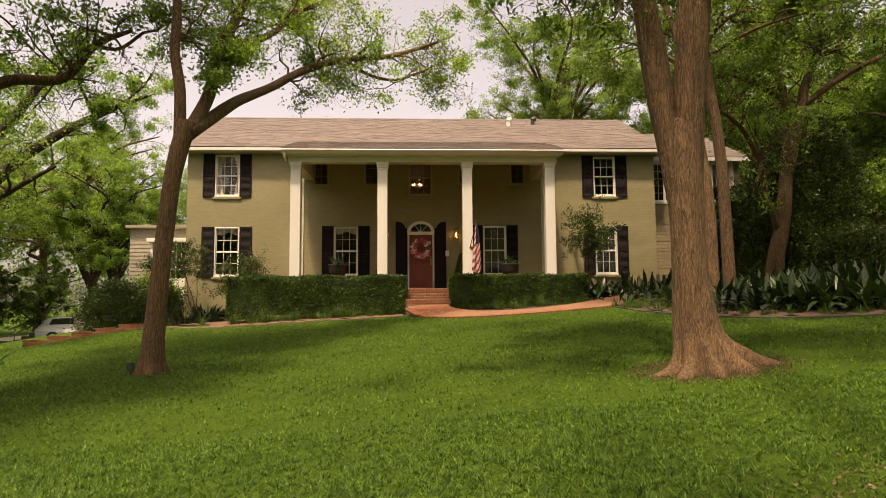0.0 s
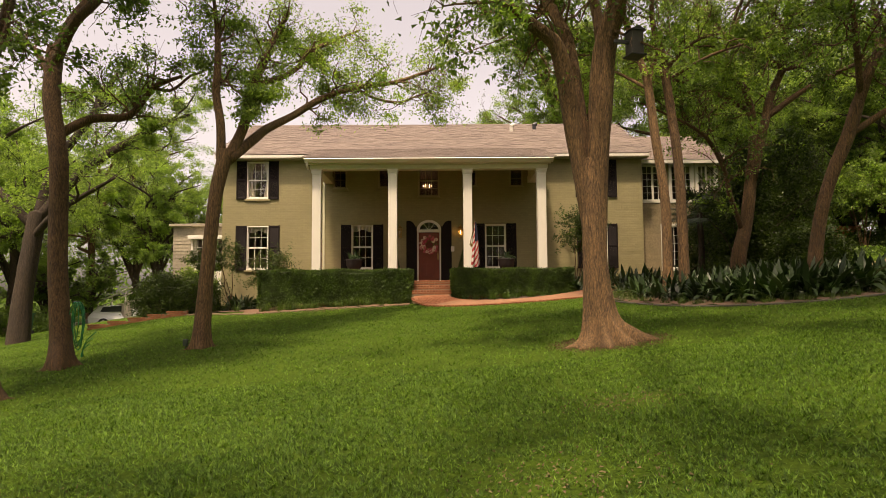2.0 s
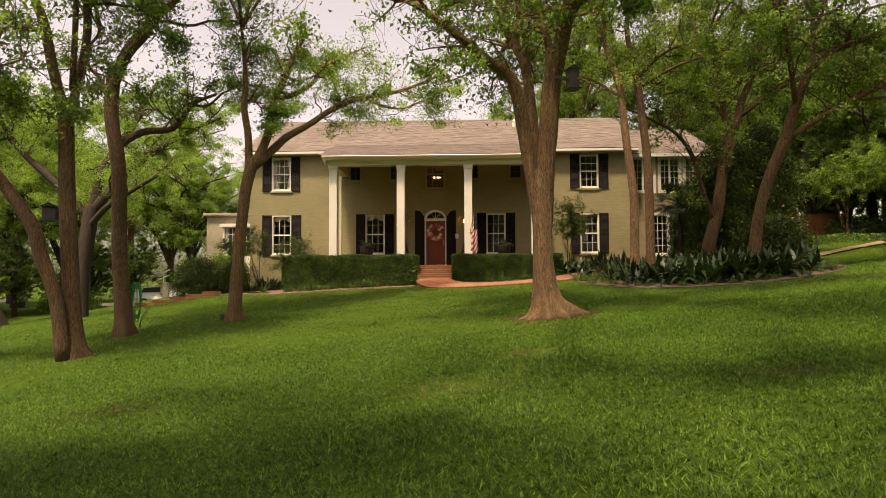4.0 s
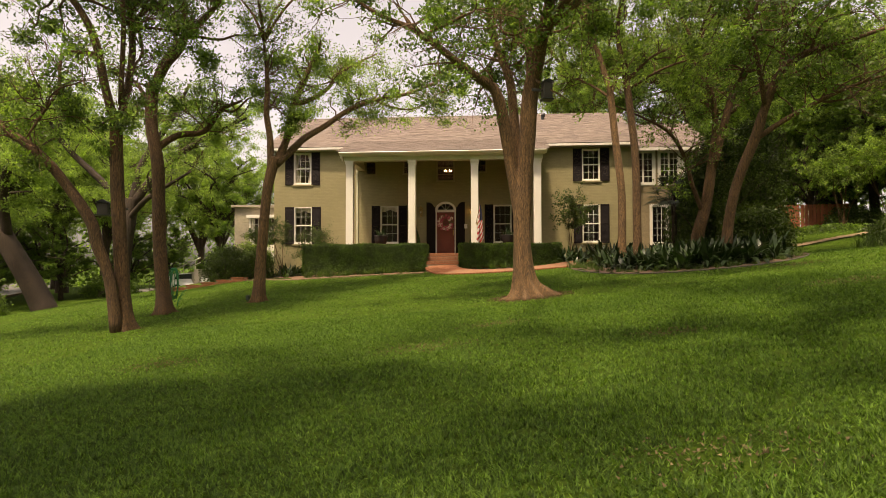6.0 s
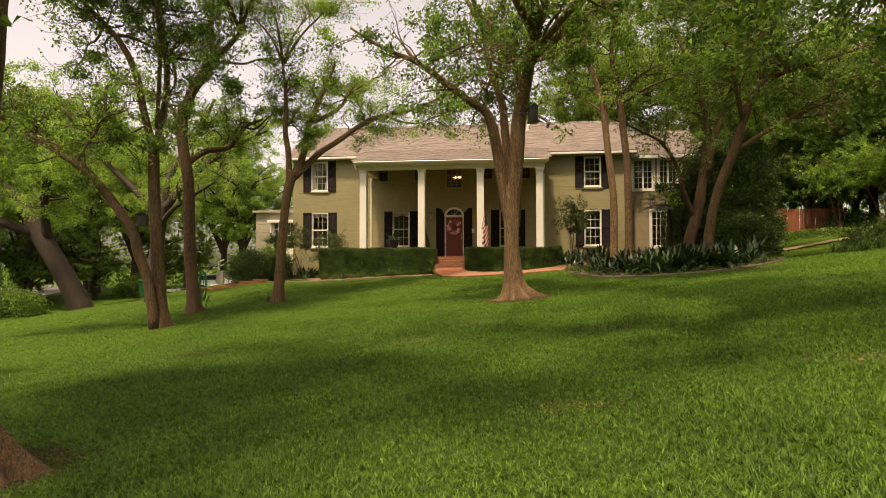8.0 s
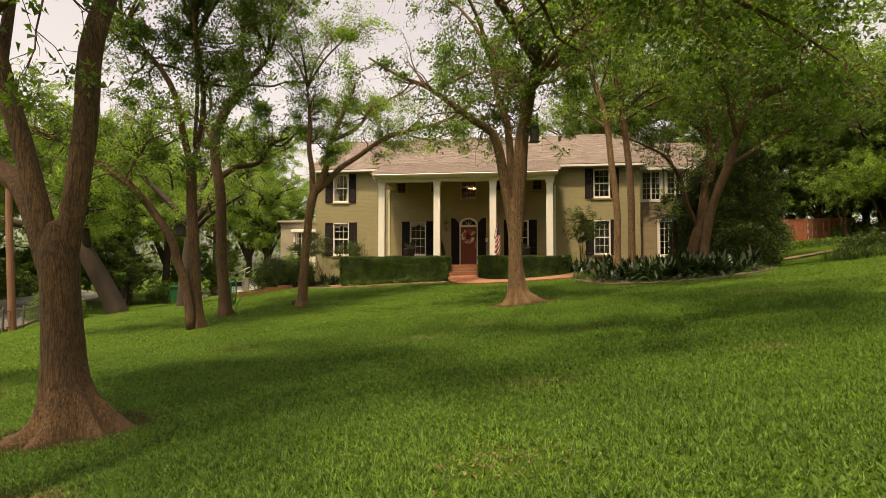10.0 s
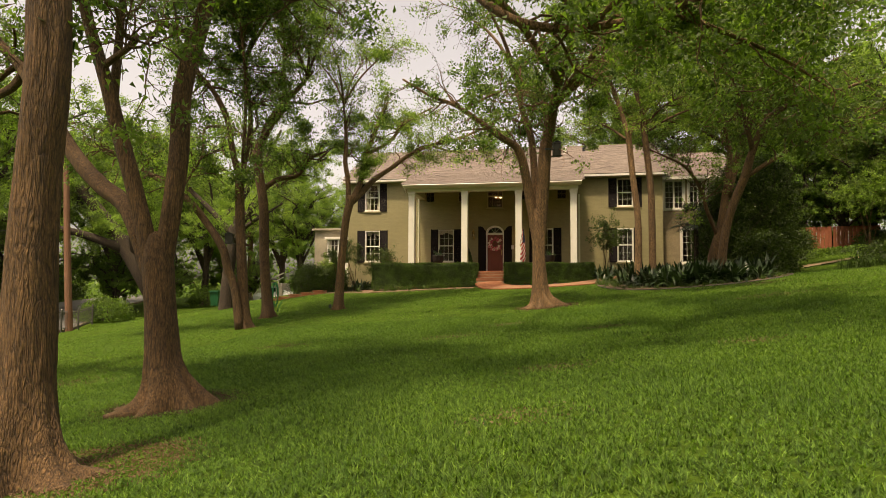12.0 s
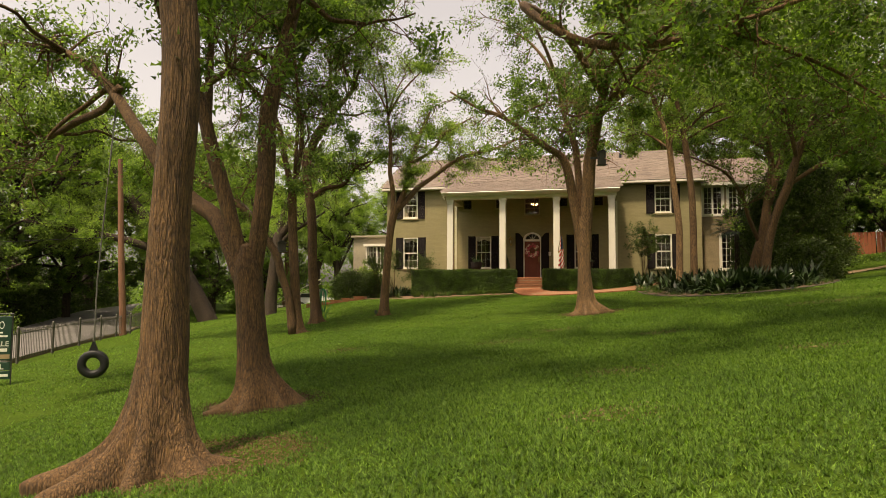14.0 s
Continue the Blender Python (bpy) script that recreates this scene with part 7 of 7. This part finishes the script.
for dx in (0.10, 0.22):
    g.tube([(dx + 0.05 * math.sin(a), -0.022, 1.64 + 0.09 * math.cos(a)) for a in np.linspace(0, 2 * math.pi, 18)], [0.010] * 18, 4)
part("emblem", g, M_SIGNTXT, sg)
sg.rotation_euler = (0, 0, radians(33))
sg.scale = (0.82, 0.82, 0.82)

# green garden hose hung on the slender tree
hs = thing("garden_hose", "green garden hose coiled on a hook on the tree", "hose", (-6.84, -13.27, -0.98))
hs.scale = (0.72, 0.72, 0.85)
g = Geo()
g.box(-0.16, -0.03, 0.42, 0.02, 0.03, 0.46, 0.008)
part("hook", g, M_IRON, hs)
for k in range(7):
    q = Geo()
    h, w = rng.uniform(0.85, 1.15), rng.uniform(0.10, 0.17)
    cx, cy = rng.normal(0.0, 0.025), rng.normal(0, 0.03)
    pts = [(cx + w * math.sin(a), cy + 0.05 * math.sin(a + k), 0.44 - h / 2 + h / 2 * math.cos(a)) for a in np.linspace(0, 2 * math.pi, 22)]
    q.tube(pts, [0.013] * 22, 6, False)
    part("loop", q, M_HOSE, hs, smooth=True)
for k in range(3):
    q = Geo()
    w = 0.22 + 0.07 * k
    pts = [(0.12 + w * 0.5 * (1 - math.cos(a)), 0.03 * k, -0.86 + (0.30 + 0.14 * k) * math.sin(a / 2) ** 0.7) for a in np.linspace(0, 2 * math.pi, 18)]
    q.tube(pts, [0.013] * 18, 6, False)
    part("loop", q, M_HOSE, hs, smooth=True)

# small garden spotlight by the forked tree
up = thing("garden_spotlight", "small dark garden spotlight at the foot of the tree", "spotlight", (-4.90, -12.70, gz(-4.90, -12.70)))
up.scale = (0.65, 0.65, 0.65)
g = Geo()
g.tube([(0, 0, -0.1), (0, 0, 0.12)], [0.015, 0.015], 6)
part("stake", g, M_IRON, up)
g = Geo()
g.box(-0.07, -0.06, 0.12, 0.07, 0.06, 0.34, 0.015)
part("head", g, painted("dark green metal", (0.03, 0.045, 0.035), 0.5, 0.2, 5), up)


def bird_house(label, x, y, z, turn, w, h, hang):
    """A grey wooden box with a pitched lid hung in a tree."""
    t = thing("nest_box", label, "nest box", (x, y, z))
    g = Geo()
    g.box(-w / 2, -w / 2, 0, w / 2, w / 2, h, 0.008)
    part("body", g, painted("grey board", (0.055, 0.05, 0.045), 0.8, 0.2, 3, 0.3), t)
    g = Geo()
    g.prism([(-w * 0.68, h), (w * 0.68, h), (0, h + w * 0.35)], "y", -w * 0.65, w * 0.65)
    part("lid", g, M_IRON, t)
    g = Geo()
    g.box(-w * 0.68, -w * 0.65, -0.03, w * 0.68, w * 0.65, 0.0, 0.006)
    part("floor", g, M_IRON, t)
    g = Geo()
    g.box(-w / 2 - hang, -0.02, h * 0.45, -w / 2, 0.02, h * 0.6, 0.004)
    part("bracket", g, M_IRON, t)
    t.rotation_euler = (0, 0, radians(turn))


bird_house("grey wooden nest box on the large elm", 3.50, -16.55, 3.16, 15, 0.20, 0.36, 0.25)
bird_house("grey wooden nest box on the double-stemmed tree", -7.05, -16.2, 0.70, 200, 0.24, 0.28, 0.42)

# ---- road, fence and drive on the low side ----
FENCE = [(-12.3, -22.6), (-13.7, -20.0), (-15.1, -17.4), (-16.5, -14.8), (-17.9, -12.2), (-19.3, -9.7), (-20.7, -7.1), (-22.1, -4.5)]
fx, fy = (-4.2 / 8.77), (7.7 / 8.77)
g = Geo()
vv = []
for s in np.arange(-60, 60, 1.0):
    for w in (0.5, 3.5, 6.5):
        x, y = -15.1 + fx * s - fy * w, -17.4 + fy * s + fx * w
        vv.append((x, y, gz(-15.1 + fx * s, -17.4 + fy * s) + 0.06))
n = len(vv) // 3
ff = [(3 * i + k, 3 * i + 3 + k, 3 * i + 4 + k, 3 * i + 1 + k) for i in range(n - 1) for k in (0, 1)]
g.add(vv, ff)
tagged(part("road", g, M_ASPHALT), "grey asphalt road beyond the fence", "road", kind="structure")
g = Geo()
for s in np.arange(-18, 34, 0.5):
    x, y = -15.1 + fx * s - fy * 0.28, -17.4 + fy * s + fx * 0.28
    x2, y2 = x + fx * 0.5, y + fy * 0.5
    px, py = -fy * 0.12, fx * 0.12
    za, zb = gz(x, y) + 0.12, gz(x2, y2) + 0.12
    g.add([(x, y, za), (x2, y2, zb), (x2 + px, y2 + py, zb), (x + px, y + py, za), (x, y, za - 0.3), (x2, y2, zb - 0.3), (x2 + px, y2 + py, zb - 0.3), (x + px, y + py, za - 0.3)],
          [(0, 1, 2, 3), (0, 4, 5, 1), (2, 6, 7, 3)])
tagged(part("kerb", g, M_STONE), "pale stone kerb under the fence", "kerb", kind="structure")
fence = thing("iron_fence", "grey-black iron picket fence along the road", "fence", (-15.1, -17.4, gz(-15.1, -17.4)))
o = Vector(fence.location)
POST = Geo().box(-0.035, -0.035, -0.25, 0.035, 0.035, 1.06, 0.008)
POST.lathe([(0.045, 1.06), (0.045, 1.08), (0.0, 1.13)], (0, 0, 0), 8)
M_FENCE = painted("fence paint", (0.075, 0.07, 0.06), 0.55, 0.25, 4)
post_me = POST.mesh("post", M_FENCE)
pick_me = Geo().tube([(0, 0, 0.10), (0, 0, 0.96)], [0.008, 0.008], 5).add([(-0.02, 0, 0.96), (0.02, 0, 0.96), (0, 0, 1.04), (0, 0.012, 0.97)], [(0, 1, 2), (0, 2, 3), (1, 3, 2)]).mesh("picket", M_FENCE)
for (xa, ya), (xb, yb) in zip(FENCE, FENCE[1:]):
    za, zb = gz(xa, ya), gz(xb, yb)
    ob = part("post", post_me, None, fence)
    ob.location = (xa - o.x, ya - o.y, za - o.z)
    g = Geo()
    for h in (0.18, 0.90):
        g.tube([(xa - o.x, ya - o.y, za - o.z + h), (xb - o.x, yb - o.y, zb - o.z + h)], [0.016, 0.016], 4)
    part("rail", g, M_FENCE, fence)
    for i in range(1, 22):
        u = i / 22
        ob = part("picket", pick_me, None, fence)
        ob.location = (xa + (xb - xa) * u - o.x, ya + (yb - ya) * u - o.y, za + (zb - za) * u - o.z)
ob = part("post", post_me, None, fence)
ob.location = (FENCE[-1][0] - o.x, FENCE[-1][1] - o.y, gz(*FENCE[-1]) - o.z)

# utility pole with a wire
pole = thing("utility_pole", "reddish brown wooden utility pole beside the road", "pole", (-19.75, -8.7, gz(-19.75, -8.7)))
g = Geo()
g.tube([(0, 0, -0.3), (-0.3, 0, 4.3), (-0.55, 0, 9.0)], [0.17, 0.15, 0.12], 12)
part("shaft", g, M_WOOD, pole)
g = Geo()
g.tube([(-0.35, 0.0, 5.0), (-6.0, -6.0, 4.2), (-14.0, -14.0, 4.6)], [0.012] * 3, 5)
part("wire", g, M_IRON, pole)

# drive, white car and stair rail far behind the left trees
g = Geo()
g.add([(-27, 14, -2.55), (-15.5, 8, -2.55), (-14.5, 27, -2.5), (-27, 30, -2.5), (-27, 14, -2.75), (-15.5, 8, -2.75), (-14.5, 27, -2.7), (-27, 30, -2.7)], [(0, 1, 2, 3), (0, 4, 5, 1), (1, 5, 6, 2), (2, 6, 7, 3), (3, 7, 4, 0)])
tagged(part("drive", g, M_CONCRETE), "pale pinkish concrete drive", "drive", kind="structure")


def car(x, y, z, turn):
    t = thing("car", "white hatchback parked on the drive", "car", (x, y, z))
    body = painted("white car paint", (0.78, 0.78, 0.76), 0.2, 0.02, 2)
    dark = painted("car glass", (0.02, 0.022, 0.025), 0.08, 0.1, 2)
    prof = [(-2.1, 0.35), (-2.15, 0.75), (-1.95, 1.0), (-1.55, 1.38), (-0.2, 1.45), (0.55, 1.05), (1.75, 0.88), (2.1, 0.70), (2.12, 0.35)]
    g = Geo()
    n = len(prof)
    vv = []
    for yy, k in ((-0.86, 0.0), (-0.80, 1.0), (0.80, 1.0), (0.86, 0.0)):
        for px, pz in prof:
            vv.append((px, yy if pz < 0.95 else yy * 0.82, pz if k else pz - 0.03))
    ff = [tuple(range(n))] + [tuple(range(4 * n - 1, 3 * n - 1, -1))]
    for r in range(3):
        ff += [(r * n + i, r * n + (i + 1) % n, (r + 1) * n + (i + 1) % n, (r + 1) * n + i) for i in range(n)]
    g.add(vv, ff)
    part("body", g, body, t)
    for s in (-1, 1):
        g = Geo()
        g.prism([(-1.5, 1.02), (-1.35, 1.33), (-0.25, 1.39), (0.35, 1.04)], "y", s * 0.715 - 0.012, s * 0.715 + 0.012)
        part("side_window", g, dark, t)
        for px in (-1.3, 1.3):
            g = Geo()
            g.tube([(px, s * 0.70, 0.32), (px, s * 0.88, 0.32)], [0.32, 0.32], 18)
            wh = part("wheel", g, M_RUBBER, t)
            g = Geo()
            g.tube([(px, s * 0.87, 0.32), (px, s * 0.89, 0.32)], [0.2, 0.19], 14)
            part("rim", g, M_TRIM, wh)
    g = Geo()
    g.add([(0.56, -0.62, 1.06), (0.56, 0.62, 1.06), (-0.17, 0.6, 1.44), (-0.17, -0.6, 1.44)], [(0, 1, 2, 3)])
    part("windscreen", g, dark, t)
    t.rotation_euler = (0, 0, radians(turn))


car(-19.2, 13.0, -2.55, 20)
def wheeled_bin(x, y):
    t = thing("wheeled_bin", "green plastic wheeled bin by the drive", "bin", (x, y, gz(x, y)))
    g = Geo()
    lo, hi = 0.24, 0.31
    g.add([(-lo, -lo, 0.08), (lo, -lo, 0.08), (lo, lo, 0.08), (-lo, lo, 0.08), (-hi, -hi, 1.0), (hi, -hi, 1.0), (hi, hi, 1.0), (-hi, hi, 1.0)],
          [(3, 2, 1, 0), (0, 1, 5, 4), (1, 2, 6, 5), (2, 3, 7, 6), (3, 0, 4, 7), (4, 5, 6, 7)])
    part("body", g, M_BIN, t)
    g = Geo()
    g.prism([(-0.36, 1.005), (0.36, 1.005), (0.36, 1.05), (0.0, 1.10), (-0.36, 1.05)], "x", -0.34, 0.34)
    part("lid", g, M_BIN, t)
    g = Geo()
    g.tube([(-0.26, 0.36, 0.98), (0.26, 0.36, 0.98)], [0.02, 0.02], 8)
    part("handle", g, M_RUBBER, t)
    for s in (-0.28, 0.28):
        g = Geo()
        g.tube([(s - 0.03, 0.25, 0.11), (s + 0.03, 0.25, 0.11)], [0.11, 0.11], 14)
        part("wheel", g, M_RUBBER, t)


M_BIN = painted("bin green", (0.008, 0.075, 0.03), 0.45, 0.12, 5)
wheeled_bin(-19.5, 3.7)
st = thing("garden_stair", "pale concrete stair with a white rail by the drive", "stairs", (-22.5, 13.0, -2.55))
for k in range(9):
    g = Geo()
    g.box(0.42 * k, -0.8, 0, 0.42 * (k + 1), 0.8, 0.19 * (k + 1), 0.01)
    part("step", g, M_CONCRETE, st)
g = Geo()
g.tube([(-0.2, -0.85, 0.75), (3.9, -0.85, 2.55)], [0.05, 0.05], 8)
g.tube([(-0.2, -0.85, 0.40), (3.9, -0.85, 2.2)], [0.03, 0.03], 6)
part("handrail", g, M_TRIM, st)
for k in range(5):
    g = Geo()
    g.tube([(0.1 + k * 0.85, -0.85, 0.2 + 0.37 * k), (0.1 + k * 0.85, -0.85, 0.88 + 0.37 * k)], [0.03, 0.03], 6)
    part("post", g, M_TRIM, st)
# side path past the planting bed
SIDE_PATH = [(12.9, -5.5), (14.3, -4.6), (15.5, -4.0), (17.0, -3.1), (19.0, -2.2), (21.0, -1.6)]
flat_patch("side_path", [(x, y - 0.42) for x, y in SIDE_PATH] + [(x - 0.1, y + 0.42) for x, y in reversed(SIDE_PATH)], M_PATH, 0.05, "tan gravel path leading round the house", "path", 0.15)
# low ivy strip between the path and the wood
n = 9000
u, v = rng.random(n), rng.normal(0, 0.42, n)
px, py = 14.6 + 7.4 * u, 0.4 + 0.5 * np.sin(u * 5) + v
lift = 0.30 * np.exp(-(v / 0.6) ** 2) * rng.uniform(0.3, 1.0, n)
ivy = leaf_cloud("ivy_groundcover", np.stack([px, py, ground_z(px, py) + lift + 0.02], 1), 0.10, M_LEAF, 0.0, 0.8)
tagged(new("ivy_groundcover", ivy), "low green ivy strip before the wood", "groundcover", kind="stuff")
# red fence behind the right-hand wood
for k in range(2):
    t = thing("board_fence_panel", "red-stained wooden board fence panel", "fence", (17.4 + 2.4 * k, 6.4 - 0.5 * k, gz(19, 6) - 0.05), "red board fence")
    for i in range(12):
        g = Geo()
        g.box(0.2 * i, -0.012, 0.0, 0.2 * i + 0.185, 0.012, 1.5 + 0.02 * math.sin(i * 3.1), 0.004)
        part("board", g, M_REDWOOD, t)
    g = Geo()
    for z in (0.35, 1.2):
        g.box(0, 0.012, z, 2.4, 0.06, z + 0.09, 0.004)
    part("rail", g, M_REDWOOD, t)
    t.rotation_euler = (0, 0, radians(-12))

# ---- roof shingles ----
SH_W, SH_H, SH_T = 0.30, 0.145, 0.012


def shingle_geo():
    g = Geo()
    g.add([(-SH_W / 2 + 0.004, 0, SH_T), (SH_W / 2 - 0.004, 0, SH_T), (SH_W / 2 - 0.004, SH_H * 1.5, 0.003), (-SH_W / 2 + 0.004, SH_H * 1.5, 0.003),
           (-SH_W / 2 + 0.004, 0, 0.0), (SH_W / 2 - 0.004, 0, 0.0)], [(0, 1, 2, 3), (4, 5, 1, 0), (4, 0, 3), (5, 2, 1)])
    return g


SH = shingle_geo()
SH_MESH = SH.mesh("shingle", M_SHINGLE)
sv, sf = np.array(SH.v), [f for f in SH.f]


def shingle_roof(parent, x0, x1, y0, z0, y1, z1, single=0, name="shingles"):
    """Lapped courses of shingles up a slope; the lowest ones single parts."""
    a = math.atan2(z1 - z0, y1 - y0)
    L = math.hypot(z1 - z0, y1 - y0)
    ca, sa = math.cos(a), math.sin(a)
    rest, made, row, s = Geo(), 0, 0, 0.0
    while s < L - 0.03:
        x = x0 + SH_W / 2 - (SH_W / 2 if row % 2 else 0) - 0.01
        while x < x1 + 0.05:
            dz, dx = rng.normal(0, 0.002), rng.normal(0, 0.004)
            if made < single:
                ob = part("shingle", SH_MESH, None, parent)
                ob.matrix_basis = pose(x + dx, y0 + ca * s, z0 + sa * s + 0.006 + dz, math.degrees(a), 0, rng.normal(0, 0.4))
                made += 1
            else:
                v = [(vx + x + dx, y0 + ca * (s + vy) - sa * (vz + dz), z0 + sa * (s + vy) + ca * (vz + dz) + 0.006) for vx, vy, vz in SH.v]
                rest.add(v, sf)
            x += SH_W
        s += SH_H
        row += 1
    me = bpy.data.meshes.new(name)
    me.from_pydata(rest.v, [], rest.f)
    me.materials.append(M_SHINGLES)
    part(name, me, None, parent)["kind"] = "stuff"


shingle_roof(porch_roof, PORCH_X0, PORCH_X1, PORCH_Y - 0.02, PORCH_Z + 0.05, JOIN_Y, JOIN_Z + 0.03, 300)
shingle_roof(roof, RX0, RX1, EAVE_Y - 0.02, EAVE_Z, RIDGE_Y, RIDGE_Z)
shingle_roof(annex_roof, RX1 + 0.02, 13.15, A_EY - 0.02, A_EZ, 4.6, 7.30)
g = Geo()
g.prism([(-0.16, -0.055), (0.0, 0.035), (0.16, -0.055), (0.0, 0.015)], "x", 0, 0.29)
cap_me = g.mesh("ridge_cap", M_SHINGLE)
for x in np.arange(RX0, RX1 - 0.1, 0.3):
    part("ridge_cap", cap_me, None, roof).location = (x, RIDGE_Y, RIDGE_Z)

# ---- mulch rings and low groundcover ----
for x, y, r in ((-1.5, -27.2, 1.15), (-0.5, -29.9, 1.3), (3.15, -16.0, 1.05)):
    n = int(5200 * r)
    a, d = rng.uniform(0, 2 * math.pi, n), r * np.sqrt(rng.random(n)) * rng.uniform(0.75, 1.0, n)
    px, py = x + d * np.cos(a), y + d * np.sin(a) * 0.8
    c = np.stack([px, py, ground_z(px, py) + 0.012], 1)
    me = leaf_cloud("mulch_chips", c, 0.024, M_MULCH, 0.0, 0.5, True)
    tagged(new("mulch", me), "brown bark mulch round the tree's foot", "mulch", kind="stuff")
# thin worn spots of the lawn, strewn with dry crumbs of leaf
WORN = ((-3.4, -5.3, 0.8), (-2.6, -21.4, 0.5), (1.3, -21.5, 0.6), (4.4, -22.5, 0.35), (3.5, -26.7, 0.4), (2.3, -19.6, 0.45), (3.2, -29.4, 0.4), (-4.9, -24.9, 0.6), (8.2, -19.5, 0.6), (9.5, -15.0, 0.5), (6.0, -26.0, 0.35))
for x, y, r in WORN:
    n = int(600 * r)
    px, py = x + rng.normal(0, r * 0.75, n), y + rng.normal(0, r * 0.5, n)
    me = leaf_cloud("leaf_litter", np.stack([px, py, ground_z(px, py) + rng.uniform(0.005, 0.025, n)], 1), 0.028, M_LITTER, 0.0, 0.6, True)
    tagged(new("leaf_litter", me), "tan dry leaf crumbs on a thin spot of lawn", "leaf litter", kind="stuff")
# ---- grass ----
def grass(name, px, py, height, width, mat=None, label="thick coarse green lawn grass"):
    """Leaning pointed blades, one at every point."""
    n = len(px)
    base = np.stack([px, py, ground_z(px, py) - 0.005], 1)
    a = rng.uniform(0, 2 * math.pi, n)
    h = height * rng.uniform(0.5, 1.25, n) * (0.75 + 0.45 * (np.sin(px * 1.7 + 0.6 * np.sin(py * 2.3)) * np.sin(py * 1.3 + 0.7 * np.sin(px * 1.9)) * 0.5 + 0.5))
    w = width * rng.uniform(0.7, 1.2, n)
    lean = rng.uniform(0.3, 1.6, n)
    dx, dy = np.cos(a), np.sin(a)
    sx, sy = -dy * w / 2, dx * w / 2
    v = np.empty((n, 3, 3))
    tip = base + np.stack([dx * lean * h, dy * lean * h, h * (1.0 - 0.3 * lean)], 1)
    side = np.stack([sx, sy, np.zeros(n)], 1)
    v[:, 0], v[:, 1], v[:, 2] = base - side, base + side, tip
    f = np.arange(n * 3).reshape(n, 3)
    me = fast_mesh(name, v.reshape(-1, 3), f, mat or M_GRASS)
    return tagged(new(name, me), label, "grass", kind="stuff")


bed_poly = [tuple(p) for p in bed_line] + [(13.5, -4.0), (12.5, 1.0), (5.4, 0.0), (4.9, -4.6)]


def lawn_spots(n, x0, x1, y0, y1, tuft=0, r=0.03):
    if tuft:
        k = n // tuft
        n = k * tuft
        px = np.repeat(rng.uniform(x0, x1, k), tuft) + rng.normal(0, r, n)
        py = np.repeat(rng.uniform(y0, y1, k), tuft) + rng.normal(0, r, n)
    else:
        px, py = rng.uniform(x0, x1, n), rng.uniform(y0, y1, n)
    ok = np.ones(n, bool)
    # off the planting bed
    inside = np.zeros(n, bool)
    m = len(bed_poly)
    for i in range(m):
        (xa, ya), (xb, yb) = bed_poly[i], bed_poly[(i + 1) % m]
        cross = ((ya > py) != (yb > py)) & (px < (xb - xa) * (py - ya) / (yb - ya + 1e-9) + xa)
        inside ^= cross
    ok &= ~inside
    # off the path, the hedge beds and the mulch
    for s in np.arange(0, cum[-1], 0.25):
        x, y, _ = on_path(s)
        ok &= (px - x) ** 2 + (py - y) ** 2 > 0.55
    ok &= ~((px > -9.1) & (px < 5.3) & (py > np.interp(px, [-9.0, -6.4, -0.5, 5.3], [-2.9, -4.75, -4.85, -4.9])))
    for x, y, r in ((-1.5, -27.2, 0.8), (-0.5, -29.9, 0.95), (3.15, -16.0, 0.75), (-4.6, -12.6, 0.3), (-6.2, -16.7, 0.35)):
        ok &= ((px - x) ** 2 + ((py - y) / 0.8) ** 2 > r * r) | (rng.random(n) < 0.04)
    for x, y, r in WORN:
        ok &= ((px - x) ** 2 / 2 + (py - y) ** 2 > r * r * rng.uniform(0.3, 1.2, n)) | (rng.random(n) < 0.3)
    for s in np.linspace(0, 5, 41):
        k = min(4, int(s))
        x, y = [SIDE_PATH[k][j] + (SIDE_PATH[k + 1][j] - SIDE_PATH[k][j]) * (s - k) for j in (0, 1)]
        ok &= (px - x) ** 2 + (py - y) ** 2 > 0.17
    # the road side of the fence
    ok &= ~((px + 15.1) * fy - (py + 17.4) * fx < 0.1)
    return px[ok], py[ok]


grass("lawn_grass_near", *lawn_spots(470000, -5.0, 9.0, -32.5, -17.0, 10, 0.026), 0.058, 0.0125)
grass("lawn_grass_front", *lawn_spots(170000, -3.0, 7.0, -32.6, -25.0, 10, 0.03), 0.060, 0.012)
grass("lawn_grass_middle", *lawn_spots(240000, -13.0, 13.0, -27.0, -4.5, 8, 0.045), 0.058, 0.015)
grass("lawn_grass_far", *lawn_spots(90000, -24.0, 22.0, -34.0, 3.0), 0.065, 0.026)
